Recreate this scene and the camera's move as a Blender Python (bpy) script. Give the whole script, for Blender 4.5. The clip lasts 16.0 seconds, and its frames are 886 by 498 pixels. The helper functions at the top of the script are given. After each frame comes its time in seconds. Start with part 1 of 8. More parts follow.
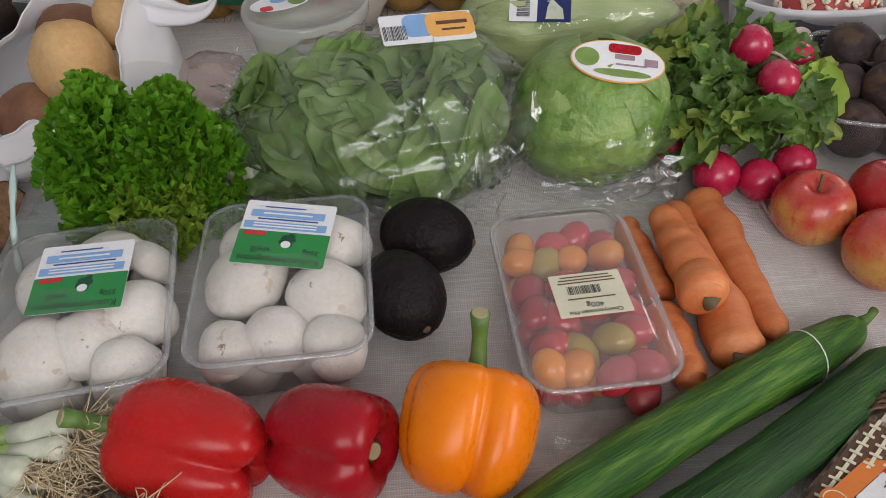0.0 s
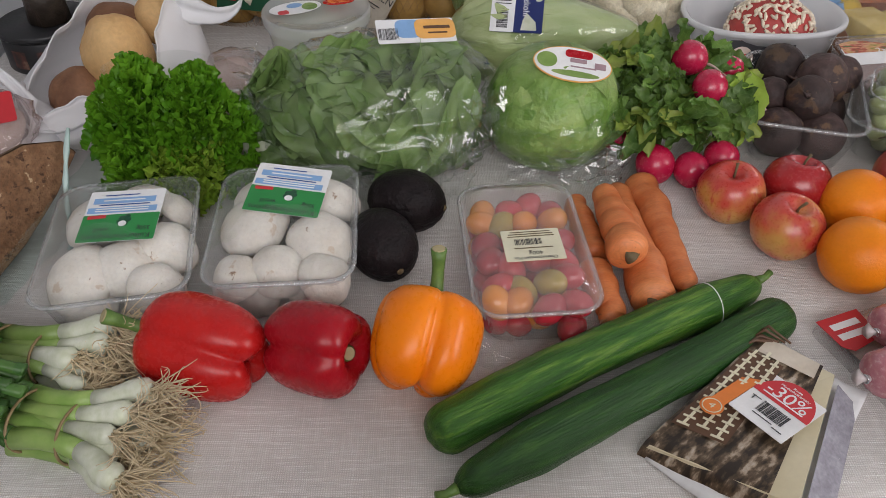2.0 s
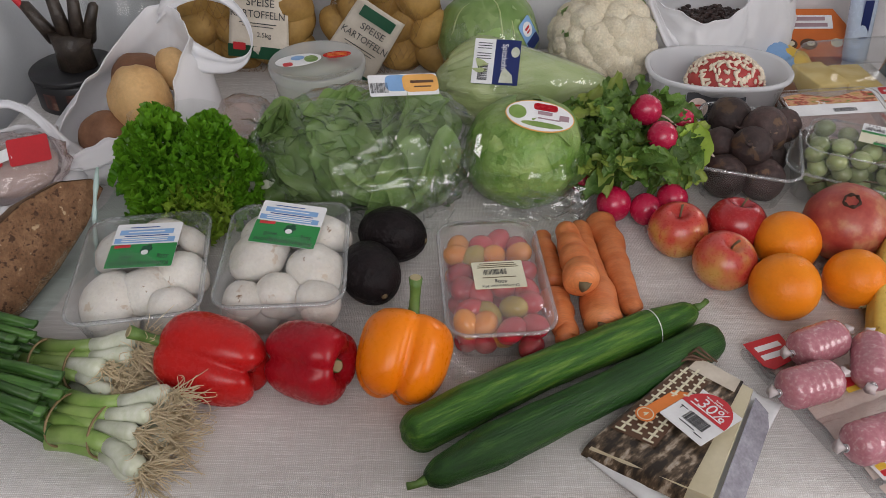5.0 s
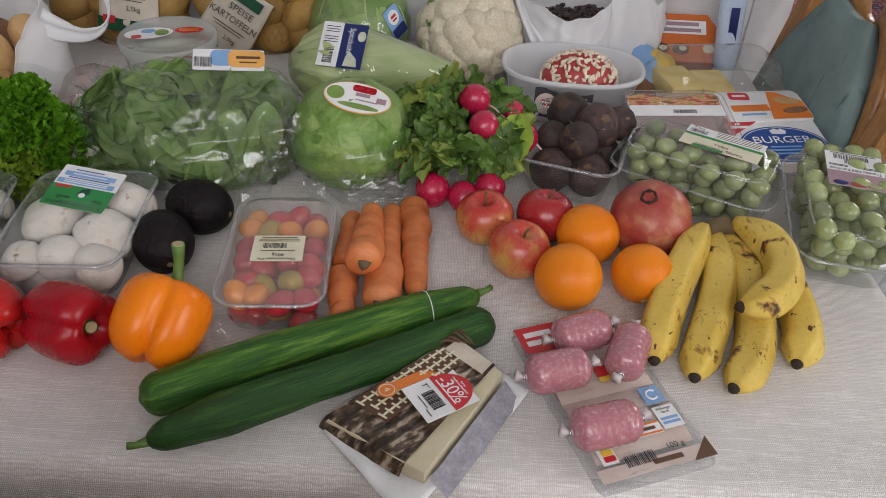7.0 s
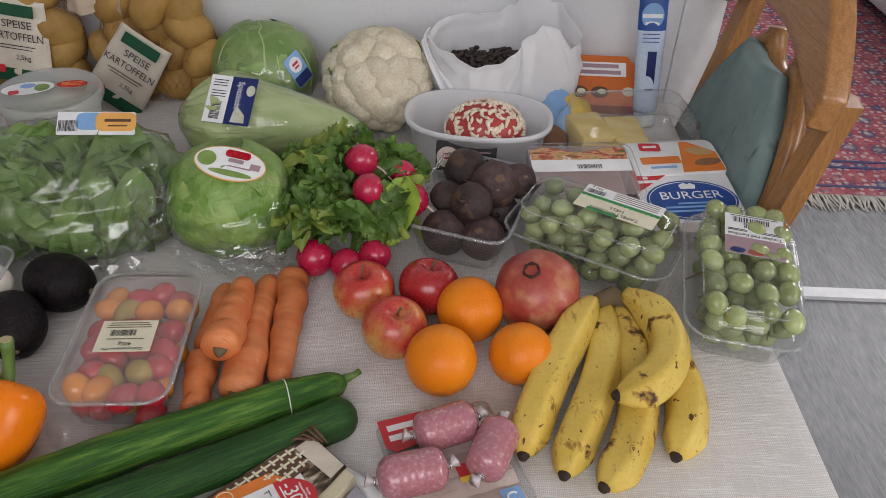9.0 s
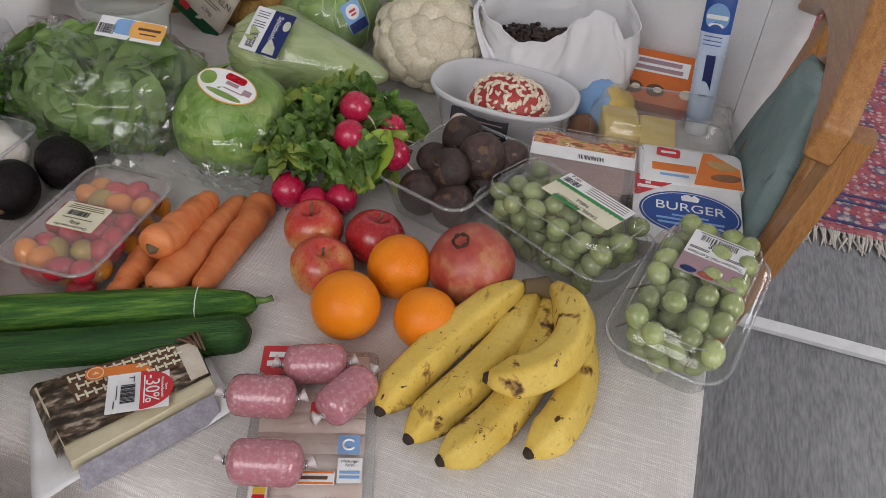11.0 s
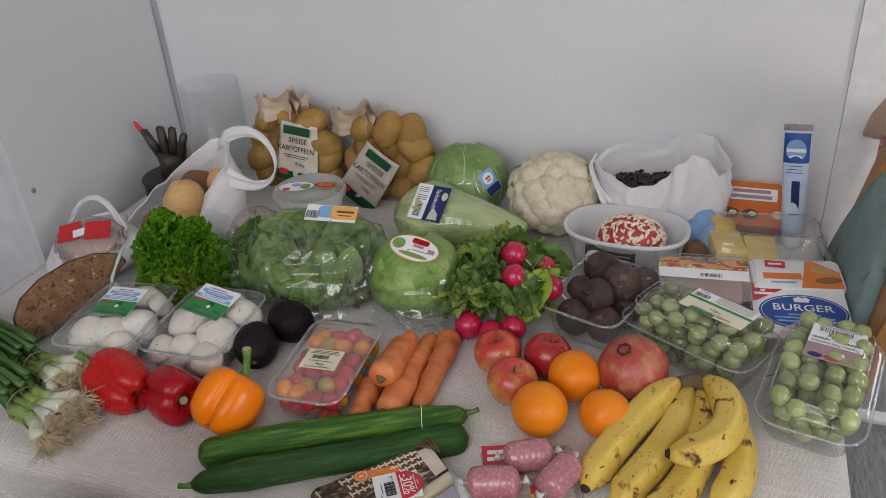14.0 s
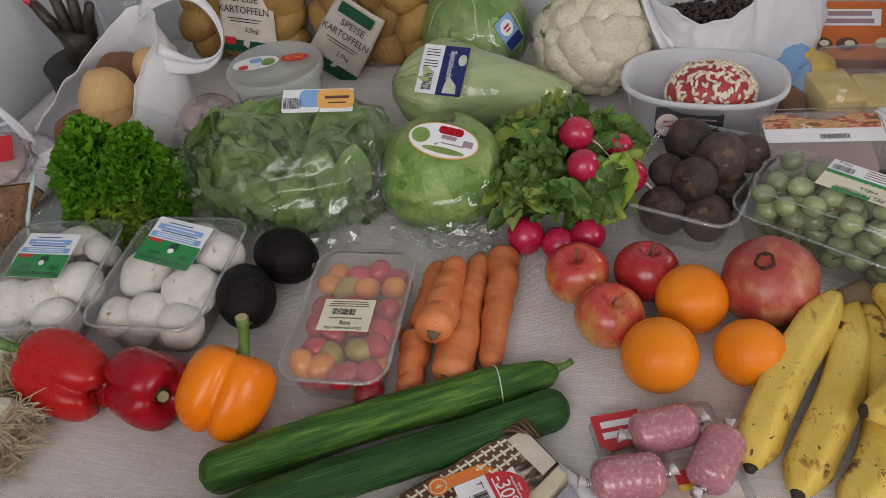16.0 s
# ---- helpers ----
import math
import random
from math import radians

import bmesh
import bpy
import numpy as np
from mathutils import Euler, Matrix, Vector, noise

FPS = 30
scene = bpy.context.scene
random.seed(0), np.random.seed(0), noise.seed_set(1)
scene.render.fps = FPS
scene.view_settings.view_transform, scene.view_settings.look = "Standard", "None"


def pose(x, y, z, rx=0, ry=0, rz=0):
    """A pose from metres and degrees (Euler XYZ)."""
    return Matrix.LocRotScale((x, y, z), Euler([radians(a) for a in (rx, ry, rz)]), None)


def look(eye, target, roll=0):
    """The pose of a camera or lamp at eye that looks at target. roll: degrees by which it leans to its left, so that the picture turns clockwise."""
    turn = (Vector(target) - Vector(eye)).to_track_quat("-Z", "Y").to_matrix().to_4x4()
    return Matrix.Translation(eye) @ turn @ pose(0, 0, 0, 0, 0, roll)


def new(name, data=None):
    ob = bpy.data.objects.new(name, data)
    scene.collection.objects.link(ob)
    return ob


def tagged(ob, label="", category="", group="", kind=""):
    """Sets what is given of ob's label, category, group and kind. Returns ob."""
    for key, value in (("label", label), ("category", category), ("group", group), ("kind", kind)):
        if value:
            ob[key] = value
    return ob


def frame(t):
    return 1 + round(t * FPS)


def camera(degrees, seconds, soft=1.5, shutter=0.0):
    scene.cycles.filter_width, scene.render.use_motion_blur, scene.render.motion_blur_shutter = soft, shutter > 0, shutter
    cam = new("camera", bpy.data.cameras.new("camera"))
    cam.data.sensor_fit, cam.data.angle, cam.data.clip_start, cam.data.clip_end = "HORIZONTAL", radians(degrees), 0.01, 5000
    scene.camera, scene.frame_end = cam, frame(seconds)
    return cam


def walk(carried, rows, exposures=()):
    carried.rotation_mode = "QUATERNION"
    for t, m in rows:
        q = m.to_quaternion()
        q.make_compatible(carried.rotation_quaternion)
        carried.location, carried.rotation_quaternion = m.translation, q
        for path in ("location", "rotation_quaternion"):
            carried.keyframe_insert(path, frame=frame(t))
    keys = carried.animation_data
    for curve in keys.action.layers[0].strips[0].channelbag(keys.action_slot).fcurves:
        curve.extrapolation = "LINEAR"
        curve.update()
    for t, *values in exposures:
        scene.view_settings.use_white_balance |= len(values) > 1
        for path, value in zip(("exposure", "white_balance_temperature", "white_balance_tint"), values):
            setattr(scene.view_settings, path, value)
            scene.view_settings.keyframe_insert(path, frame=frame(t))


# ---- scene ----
cam = camera(58.5, 16.0, 0.55)
PATH = [
    (0, (0.039, 0.078, 1.233), (0.062, 1.566, -0.103), -2.8),
    (0.5, (0.069, 0.063, 1.26), (0.095, 1.561, -0.065), -1.6),
    (1, (0.102, 0.016, 1.274), (0.091, 1.546, -0.014), -0.9),
    (1.5, (0.095, -0.026, 1.277), (0.07, 1.507, -0.007), -1.3),
    (2, (0.069, -0.068, 1.275), (0.074, 1.464, -0.011), -0.8),
    (2.5, (0.066, -0.116, 1.306), (0.088, 1.425, 0.032), -0.7),
    (3, (0.077, -0.152, 1.346), (0.095, 1.421, 0.111), -0.9),
    (3.2, (0.076, -0.153, 1.356), (0.094, 1.418, 0.119), -0.8),
    (5.3, (0.106, -0.154, 1.351), (0.095, 1.418, 0.115), 0.0),
    (5.5, (0.132, -0.155, 1.356), (0.134, 1.42, 0.123), 1.1),
    (6, (0.21, -0.153, 1.351), (0.223, 1.427, 0.125), 2.6),
    (6.5, (0.278, -0.162, 1.34), (0.283, 1.418, 0.114), 2.8),
    (7, (0.328, -0.172, 1.335), (0.33, 1.407, 0.107), 2.9),
    (7.5, (0.367, -0.174, 1.347), (0.369, 1.405, 0.12), 2.9),
    (8, (0.394, -0.174, 1.368), (0.395, 1.404, 0.14), 2.1),
    (8.5, (0.418, -0.167, 1.385), (0.428, 1.418, 0.165), 2.2),
    (9, (0.457, -0.078, 1.372), (0.478, 1.506, 0.153), 2.7),
    (9.2, (0.465, -0.02, 1.35), (0.525, 1.55, 0.112), 3.8),
    (11.3, (0.736, -0.073, 1.379), (0.271, 1.396, 0.104), 4.0),
    (11.5, (0.731, -0.114, 1.386), (0.245, 1.359, 0.125), 3.2),
    (12, (0.725, -0.201, 1.421), (0.196, 1.298, 0.208), 1.5),
    (12.5, (0.715, -0.268, 1.452), (0.127, 1.251, 0.292), -0.4),
    (13, (0.705, -0.296, 1.471), (0.07, 1.266, 0.396), -1.1),
    (13.5, (0.683, -0.286, 1.509), (0.032, 1.318, 0.506), -4.0),
    (14, (0.659, -0.292, 1.495), (0.021, 1.326, 0.508), -4.1),
    (14.5, (0.635, -0.28, 1.487), (0.011, 1.347, 0.507), -3.8),
    (15, (0.565, -0.2, 1.474), (-0.032, 1.37, 0.389), -5.9),
    (15.5, (0.489, -0.096, 1.445), (-0.031, 1.346, 0.161), -8.5),
    (16, (0.433, -0.027, 1.392), (-0.026, 1.4, 0.068), -8.0),
]
EXPOSURES = [(0.0, 0.20), (1.0, 0.22), (3.0, 0.06), (6.0, 0.03), (7.5, -0.04), (9.0, 0.0), (11.5, -0.04), (12.5, -0.10), (13.5, -0.06), (14.5, -0.12), (15.0, -0.14), (16.0, -0.06)]
walk(cam, [(t, look(eye, target, roll)) for t, eye, target, roll in PATH], EXPOSURES)

# ---- light ----
world = bpy.data.worlds.new("daylight")
world.use_nodes = True
sky = world.node_tree.nodes.new("ShaderNodeTexSky")
sky.sky_type, sky.sun_disc = "NISHITA", False
sky.sun_elevation, sky.sun_rotation = radians(35), radians(200)
world.node_tree.links.new(sky.outputs[0], world.node_tree.nodes["Background"].inputs[0])
world.node_tree.nodes["Background"].inputs[1].default_value = 0.1
scene.world = world


def window_light(name, m, width, height, watts, colour):
    data = bpy.data.lights.new(name, "AREA")
    data.shape, data.size, data.size_y, data.energy, data.color = "RECTANGLE", width, height, watts, colour
    ob = new(name, data)
    ob.matrix_world = m
    return ob


window_light("window_daylight", look((0.30, -1.34, 2.06), (0.15, 0.9, 0.75)), 1.7, 0.85, 22, (1.0, 0.950, 0.950))
window_light("back_room_daylight", look((3.02, 3.0, 1.7), (1.2, 2.6, 0.4)), 1.5, 1.2, 42, (0.98, 0.96, 0.99))
window_light("side_window_daylight", look((3.1, -0.6, 1.6), (0.5, 0.6, 0.75)), 1.4, 1.3, 42, (1.0, 0.950, 0.950))

# ---- materials ----


def mat(name):
    m = bpy.data.materials.new(name)
    m.use_nodes = True
    return m, m.node_tree, m.node_tree.nodes["Principled BSDF"]


def node(tree, kind, **values):
    n = tree.nodes.new(kind)
    for key, value in values.items():
        n.inputs[key.replace("_", " ")].default_value = value
    return n


def ramp(tree, source, stops):
    n = tree.nodes.new("ShaderNodeValToRGB")
    els = n.color_ramp.elements
    while len(els) < len(stops):
        els.new(0.5)
    for e, (p, c) in zip(els, stops):
        e.position, e.color = p, (*c, 1)
    tree.links.new(source, n.inputs[0])
    return n.outputs[0]


def mix(tree, fac, a, b, blend="MIX"):
    n = tree.nodes.new("ShaderNodeMix")
    n.data_type, n.blend_type = "RGBA", blend
    for key, value in ((0, fac), (6, a), (7, b)):
        if isinstance(value, (int, float)):
            n.inputs[key].default_value = value
        elif isinstance(value, tuple):
            n.inputs[key].default_value = (*value, 1)
        else:
            tree.links.new(value, n.inputs[key])
    return n.outputs[2]


def coords(tree, stretch=(1, 1, 1), wander=True):
    tc = tree.nodes.new("ShaderNodeTexCoord")
    mp = tree.nodes.new("ShaderNodeMapping")
    mp.inputs["Scale"].default_value = stretch
    tree.links.new(tc.outputs["Object"], mp.inputs["Vector"])
    if wander:
        info = tree.nodes.new("ShaderNodeObjectInfo")
        mul = tree.nodes.new("ShaderNodeMath")
        mul.operation, mul.inputs[1].default_value = "MULTIPLY", 7.3
        tree.links.new(info.outputs["Random"], mul.inputs[0])
        tree.links.new(mul.outputs[0], mp.inputs["Location"])
    return mp.outputs[0]


def noise_out(tree, vec, scale, detail=4.0, rough=0.55, distortion=0.0):
    n = node(tree, "ShaderNodeTexNoise", Scale=scale, Detail=detail, Roughness=rough, Distortion=distortion)
    tree.links.new(vec, n.inputs["Vector"])
    return n.outputs["Fac"]


def bump(tree, bsdf, height, strength=0.3, dist=0.001, before=None):
    b = node(tree, "ShaderNodeBump", Strength=strength, Distance=dist)
    tree.links.new(height, b.inputs["Height"])
    if before is not None:
        tree.links.new(before, b.inputs["Normal"])
    tree.links.new(b.outputs[0], bsdf.inputs["Normal"])
    return b.outputs[0]


def surf(name, stops, scale=30, rough=0.5, fine=250, grain=0.12, relief=0.2, depth=0.001, stretch=(1, 1, 1), sss=0.0, coat=0.0,
         spec=0.5, metal=0.0, vary=0.12, spots=None, relief_scale=None, streak=None, thin=0.0, veins=None):
    """A surface with a coarse colour field, a fine grain, spots and relief."""
    m, tree, bs = mat(name)
    vec = coords(tree, stretch)
    col = ramp(tree, noise_out(tree, vec, scale), stops)
    fine_fac = noise_out(tree, vec, fine, 3)
    col = mix(tree, grain, col, ramp(tree, fine_fac, [(0.3, (0.12, 0.12, 0.12)), (0.7, (1, 1, 1))]), "MULTIPLY")
    if streak:
        sv = coords(tree, streak[0])
        sf = ramp(tree, noise_out(tree, sv, streak[1], 3), [(streak[2], (0, 0, 0)), (streak[2] + 0.16, (1, 1, 1))])
        col = mix(tree, sf, col, streak[3])
    if veins:
        vv = coords(tree, veins[0])
        vo = node(tree, "ShaderNodeTexVoronoi", Scale=veins[1])
        vo.feature = "DISTANCE_TO_EDGE"
        wv = noise_out(tree, vv, 20, 2)
        vm = mix(tree, 0.06, vv, wv)
        tree.links.new(vm, vo.inputs["Vector"])
        vf = ramp(tree, vo.outputs["Distance"], [(0.0, (veins[2],) * 3), (0.09, (0, 0, 0))])
        col = mix(tree, vf, col, veins[3])
    if spots:
        sv = coords(tree, (1, 1, 1))
        for sc, cut, colour in spots:
            sf = ramp(tree, noise_out(tree, sv, sc, 4, 0.6, 0.3), [(cut, (0, 0, 0)), (cut + 0.035, (1, 1, 1))])
            col = mix(tree, sf, col, colour)
    info = tree.nodes.new("ShaderNodeObjectInfo")
    hsv = tree.nodes.new("ShaderNodeHueSaturation")
    mr = node(tree, "ShaderNodeMapRange")
    mr.inputs[3].default_value, mr.inputs[4].default_value = 1 - vary, 1 + vary
    tree.links.new(info.outputs["Random"], mr.inputs[0])
    tree.links.new(mr.outputs[0], hsv.inputs["Value"])
    tree.links.new(col, hsv.inputs["Color"])
    tree.links.new(hsv.outputs[0], bs.inputs["Base Color"])
    rr = node(tree, "ShaderNodeMapRange")
    rr.inputs[3].default_value, rr.inputs[4].default_value = max(0.02, rough - 0.08), min(1, rough + 0.1)
    tree.links.new(fine_fac, rr.inputs[0])
    tree.links.new(rr.outputs[0], bs.inputs["Roughness"])
    bs.inputs["Metallic"].default_value = metal
    bs.inputs["Specular IOR Level"].default_value = spec
    bs.inputs["Coat Weight"].default_value = coat
    bs.inputs["Coat Roughness"].default_value = 0.12
    if sss:
        bs.inputs["Subsurface Weight"].default_value = sss
        bs.inputs["Subsurface Scale"].default_value = 0.006
        bs.inputs["Subsurface Radius"].default_value = (1, 0.7, 0.45)
    if relief:
        bump(tree, bs, noise_out(tree, vec, relief_scale or fine, 4), relief, depth)
    if thin:
        tr = tree.nodes.new("ShaderNodeBsdfTranslucent")
        tree.links.new(hsv.outputs[0], tr.inputs[0])
        mx = node(tree, "ShaderNodeMixShader", Fac=thin)
        out = tree.nodes["Material Output"]
        tree.links.new(bs.outputs[0], mx.inputs[1])
        tree.links.new(tr.outputs[0], mx.inputs[2])
        tree.links.new(mx.outputs[0], out.inputs[0])
    return m


def clear(name, tint=(0.97, 0.98, 0.98), haze=0.04, rough=0.06, crumple=0.3, scale=40, depth=0.004, ior=1.5, gain=1.0, haze_colour=(0.8, 0.82, 0.84), through_share=0.5):
    """Thin clear plastic: see-through, with gloss by Fresnel, a little haze and a crumpled relief."""
    m = bpy.data.materials.new(name)
    m.use_nodes = True
    tree = m.node_tree
    out = tree.nodes["Material Output"]
    tree.nodes.remove(tree.nodes["Principled BSDF"])
    tr = node(tree, "ShaderNodeBsdfTransparent", Color=(*tint, 1))
    df = node(tree, "ShaderNodeBsdfDiffuse", Color=(*haze_colour, 1))
    tl = node(tree, "ShaderNodeBsdfTranslucent", Color=(*haze_colour, 1))
    gl = node(tree, "ShaderNodeBsdfGlossy", Roughness=rough)
    vec = coords(tree)
    n1 = noise_out(tree, vec, scale, 3, 0.6, 0.8)
    b = node(tree, "ShaderNodeBump", Strength=crumple, Distance=depth)
    tree.links.new(n1, b.inputs["Height"])
    fr = node(tree, "ShaderNodeLayerWeight", Blend=0.5)
    tree.links.new(b.outputs[0], fr.inputs["Normal"])
    tree.links.new(b.outputs[0], gl.inputs["Normal"])
    pw = tree.nodes.new("ShaderNodeMath")
    pw.operation, pw.inputs[1].default_value = "POWER", 4.0
    tree.links.new(fr.outputs["Facing"], pw.inputs[0])
    gm = tree.nodes.new("ShaderNodeMath")
    gm.operation, gm.inputs[1].default_value, gm.inputs[2].default_value, gm.use_clamp = "MULTIPLY_ADD", 0.55 * gain, 0.045 * gain, True
    tree.links.new(pw.outputs[0], gm.inputs[0])
    hz = node(tree, "ShaderNodeMixShader", Fac=through_share)
    tree.links.new(df.outputs[0], hz.inputs[1])
    tree.links.new(tl.outputs[0], hz.inputs[2])
    m1 = node(tree, "ShaderNodeMixShader", Fac=haze)
    tree.links.new(tr.outputs[0], m1.inputs[1])
    tree.links.new(hz.outputs[0], m1.inputs[2])
    m2 = tree.nodes.new("ShaderNodeMixShader")
    tree.links.new(gm.outputs[0], m2.inputs[0])
    tree.links.new(m1.outputs[0], m2.inputs[1])
    tree.links.new(gl.outputs[0], m2.inputs[2])
    tree.links.new(m2.outputs[0], out.inputs[0])
    return m


def plain(name, colour, rough=0.5, relief=0.08, fine=300, grain=0.06, metal=0.0, coat=0.0, vary=0.0):
    c = tuple(colour)
    return surf(name, [(0.3, tuple(v * 0.9 for v in c)), (0.7, tuple(min(1, v * 1.06) for v in c))], 25, rough, fine, grain, relief, 0.0004, metal=metal, coat=coat, vary=vary)


def cloth_material():
    m, tree, bs = mat("woven_linen")
    vec = coords(tree, wander=False)
    turn = tree.nodes.new("ShaderNodeMapping")
    turn.inputs["Rotation"].default_value = (radians(45), 0, 0)
    tree.links.new(vec, turn.inputs[0])
    waves = []
    for axis in ("X", "Y"):
        w = node(tree, "ShaderNodeTexWave", Scale=170 if axis == "X" else 230, Distortion=5.0, Detail=3, Detail_Scale=0.5)
        w.bands_direction = axis
        tree.links.new(turn.outputs[0], w.inputs["Vector"])
        waves.append(w.outputs["Fac"])
    weave = mix(tree, 1.0, waves[0], waves[1], "MULTIPLY")
    slub = tree.nodes.new("ShaderNodeMapping")
    slub.inputs["Scale"].default_value = (1, 14, 1)
    tree.links.new(vec, slub.inputs[0])
    slub2 = tree.nodes.new("ShaderNodeMapping")
    slub2.inputs["Scale"].default_value = (14, 1, 1)
    tree.links.new(vec, slub2.inputs[0])
    s1, s2 = noise_out(tree, slub.outputs[0], 34, 4), noise_out(tree, slub2.outputs[0], 34, 4)
    base = ramp(tree, noise_out(tree, vec, 6, 4), [(0.3, (0.66, 0.63, 0.605)), (0.7, (0.75, 0.725, 0.705))])
    base = mix(tree, ramp(tree, s1, [(0.5, (0, 0, 0)), (0.66, (0.8, 0.8, 0.8))]), base, (0.90, 0.89, 0.875))
    base = mix(tree, ramp(tree, s2, [(0.5, (0, 0, 0)), (0.72, (0.5, 0.5, 0.5))]), base, (0.88, 0.87, 0.855))
    base = mix(tree, ramp(tree, weave, [(0.0, (0.5, 0.5, 0.5)), (0.30, (0, 0, 0))]), base, (0.42, 0.39, 0.37))
    tree.links.new(base, bs.inputs["Base Color"])
    bs.inputs["Roughness"].default_value = 0.85
    bs.inputs["Sheen Weight"].default_value = 0.15
    first = bump(tree, bs, weave, 0.7, 0.0007)
    bump(tree, bs, s1, 0.5, 0.0012, first)
    return m


def wood_material(name, dark, light, along=(1, 12, 12), rough=0.38, scale=9):
    m, tree, bs = mat(name)
    vec = coords(tree, along)
    n = noise_out(tree, vec, scale, 6, 0.65, 0.8)
    col = ramp(tree, n, [(0.28, dark), (0.5, tuple((a + b) / 2 for a, b in zip(dark, light))), (0.72, light)])
    fine = noise_out(tree, vec, scale * 9, 3)
    col = mix(tree, 0.28, col, ramp(tree, fine, [(0.4, tuple(v * 0.45 for v in dark)), (0.6, light)]))
    tree.links.new(col, bs.inputs["Base Color"])
    bs.inputs["Roughness"].default_value = rough
    bs.inputs["Coat Weight"].default_value = 0.25
    bs.inputs["Coat Roughness"].default_value = 0.2
    bump(tree, bs, fine, 0.15, 0.0005)
    return m


def rug_material():
    m, tree, bs = mat("patterned_rug")
    vec = coords(tree, wander=False)
    v1 = node(tree, "ShaderNodeTexVoronoi", Scale=9.0, Randomness=0.35)
    v2 = node(tree, "ShaderNodeTexVoronoi", Scale=34.0, Randomness=0.5)
    v3 = node(tree, "ShaderNodeTexVoronoi", Scale=60.0, Randomness=0.8)
    for v in (v1, v2, v3):
        tree.links.new(vec, v.inputs["Vector"])
    col = ramp(tree, v1.outputs["Distance"], [(0.0, (0.52, 0.42, 0.38)), (0.20, (0.09, 0.08, 0.15)), (0.36, (0.34, 0.07, 0.09)), (0.75, (0.42, 0.14, 0.15))])
    col = mix(tree, ramp(tree, v2.outputs["Distance"], [(0.28, (0.7, 0.7, 0.7)), (0.36, (0, 0, 0))]), col, (0.55, 0.46, 0.42))
    col = mix(tree, ramp(tree, v3.outputs["Distance"], [(0.3, (0.6, 0.6, 0.6)), (0.4, (0, 0, 0))]), col, (0.04, 0.05, 0.12))
    tree.links.new(col, bs.inputs["Base Color"])
    bs.inputs["Roughness"].default_value = 0.95
    bump(tree, bs, noise_out(tree, vec, 500, 2), 0.6, 0.002)
    return m


def plank_material():
    m, tree, bs = mat("grey_vinyl_planks")
    vec = coords(tree, (7, 1, 1), False)
    n = noise_out(tree, vec, 3.0, 6, 0.62, 1.6)
    col = ramp(tree, n, [(0.25, (0.10, 0.10, 0.108)), (0.5, (0.19, 0.194, 0.202)), (0.75, (0.29, 0.295, 0.305))])
    col = mix(tree, 0.35, col, ramp(tree, noise_out(tree, vec, 24, 4), [(0.35, (0.08, 0.08, 0.09)), (0.65, (0.36, 0.36, 0.37))]))
    tree.links.new(col, bs.inputs["Base Color"])
    bs.inputs["Roughness"].default_value = 0.42
    bump(tree, bs, n, 0.1, 0.001)
    return m


M = {}
M["linen"] = cloth_material()
M["lace"] = plain("cotton_lace", (0.74, 0.73, 0.72), 0.9, 0.5, 700, 0.2)
M["wall"] = surf("painted_plaster", [(0.3, (0.66, 0.67, 0.69)), (0.7, (0.72, 0.73, 0.75))], 3, 0.85, 160, 0.06, 0.35, 0.0015, relief_scale=60, vary=0)
M["panel"] = surf("grey_laminate", [(0.3, (0.60, 0.62, 0.64)), (0.7, (0.64, 0.66, 0.68))], 2, 0.45, 200, 0.05, 0.05, 0.0005, vary=0)
M["white_paint"] = plain("white_lacquer", (0.74, 0.75, 0.77), 0.35)
M["white_plastic"] = plain("white_plastic", (0.78, 0.79, 0.80), 0.35)
M["ceiling"] = plain("ceiling_paint", (0.82, 0.82, 0.82), 0.9)
M["floor"] = plank_material()
M["rug"] = rug_material()
M["fringe"] = plain("wool_fringe", (0.62, 0.58, 0.52), 0.95, 0.5)
M["oak"] = wood_material("varnished_oak", (0.24, 0.100, 0.026), (0.48, 0.235, 0.075))
M["oak_v"] = wood_material("varnished_oak_upright", (0.24, 0.100, 0.026), (0.48, 0.235, 0.075), (12, 12, 1.2))
M["teal"] = surf("teal_upholstery", [(0.35, (0.17, 0.25, 0.25)), (0.65, (0.24, 0.33, 0.325))], 14, 0.85, 600, 0.3, 0.5, 0.0008, streak=((14, 3, 4), 3, 0.60, (0.045, 0.075, 0.075)), spots=[(9, 0.70, (0.20, 0.13, 0.10))], vary=0)
M["metal"] = plain("tin_metal", (0.6, 0.6, 0.62), 0.25, metal=1.0)
M["ink"] = plain("black_ink", (0.03, 0.03, 0.035), 0.5)
M["paper"] = plain("white_label_paper", (0.80, 0.81, 0.82), 0.45)
M["red_ink"] = plain("red_print", (0.55, 0.025, 0.035), 0.4)
M["blue_ink"] = plain("blue_print", (0.015, 0.07, 0.30), 0.4)
M["light_blue"] = plain("light_blue_print", (0.22, 0.40, 0.68), 0.4)
M["green_ink"] = plain("green_print", (0.02, 0.24, 0.055), 0.4)
M["dark_green_ink"] = plain("dark_green_print", (0.005, 0.07, 0.03), 0.4)
M["orange_ink"] = plain("orange_print", (0.72, 0.20, 0.03), 0.4)
M["cream"] = plain("cream_paper", (0.72, 0.69, 0.52), 0.5)
M["yellow_ink"] = plain("yellow_print", (0.75, 0.5, 0.06), 0.4)
M["apricot"] = plain("apricot_print", (0.80, 0.42, 0.11), 0.4)
M["navy"] = plain("navy_print", (0.012, 0.025, 0.13), 0.35)
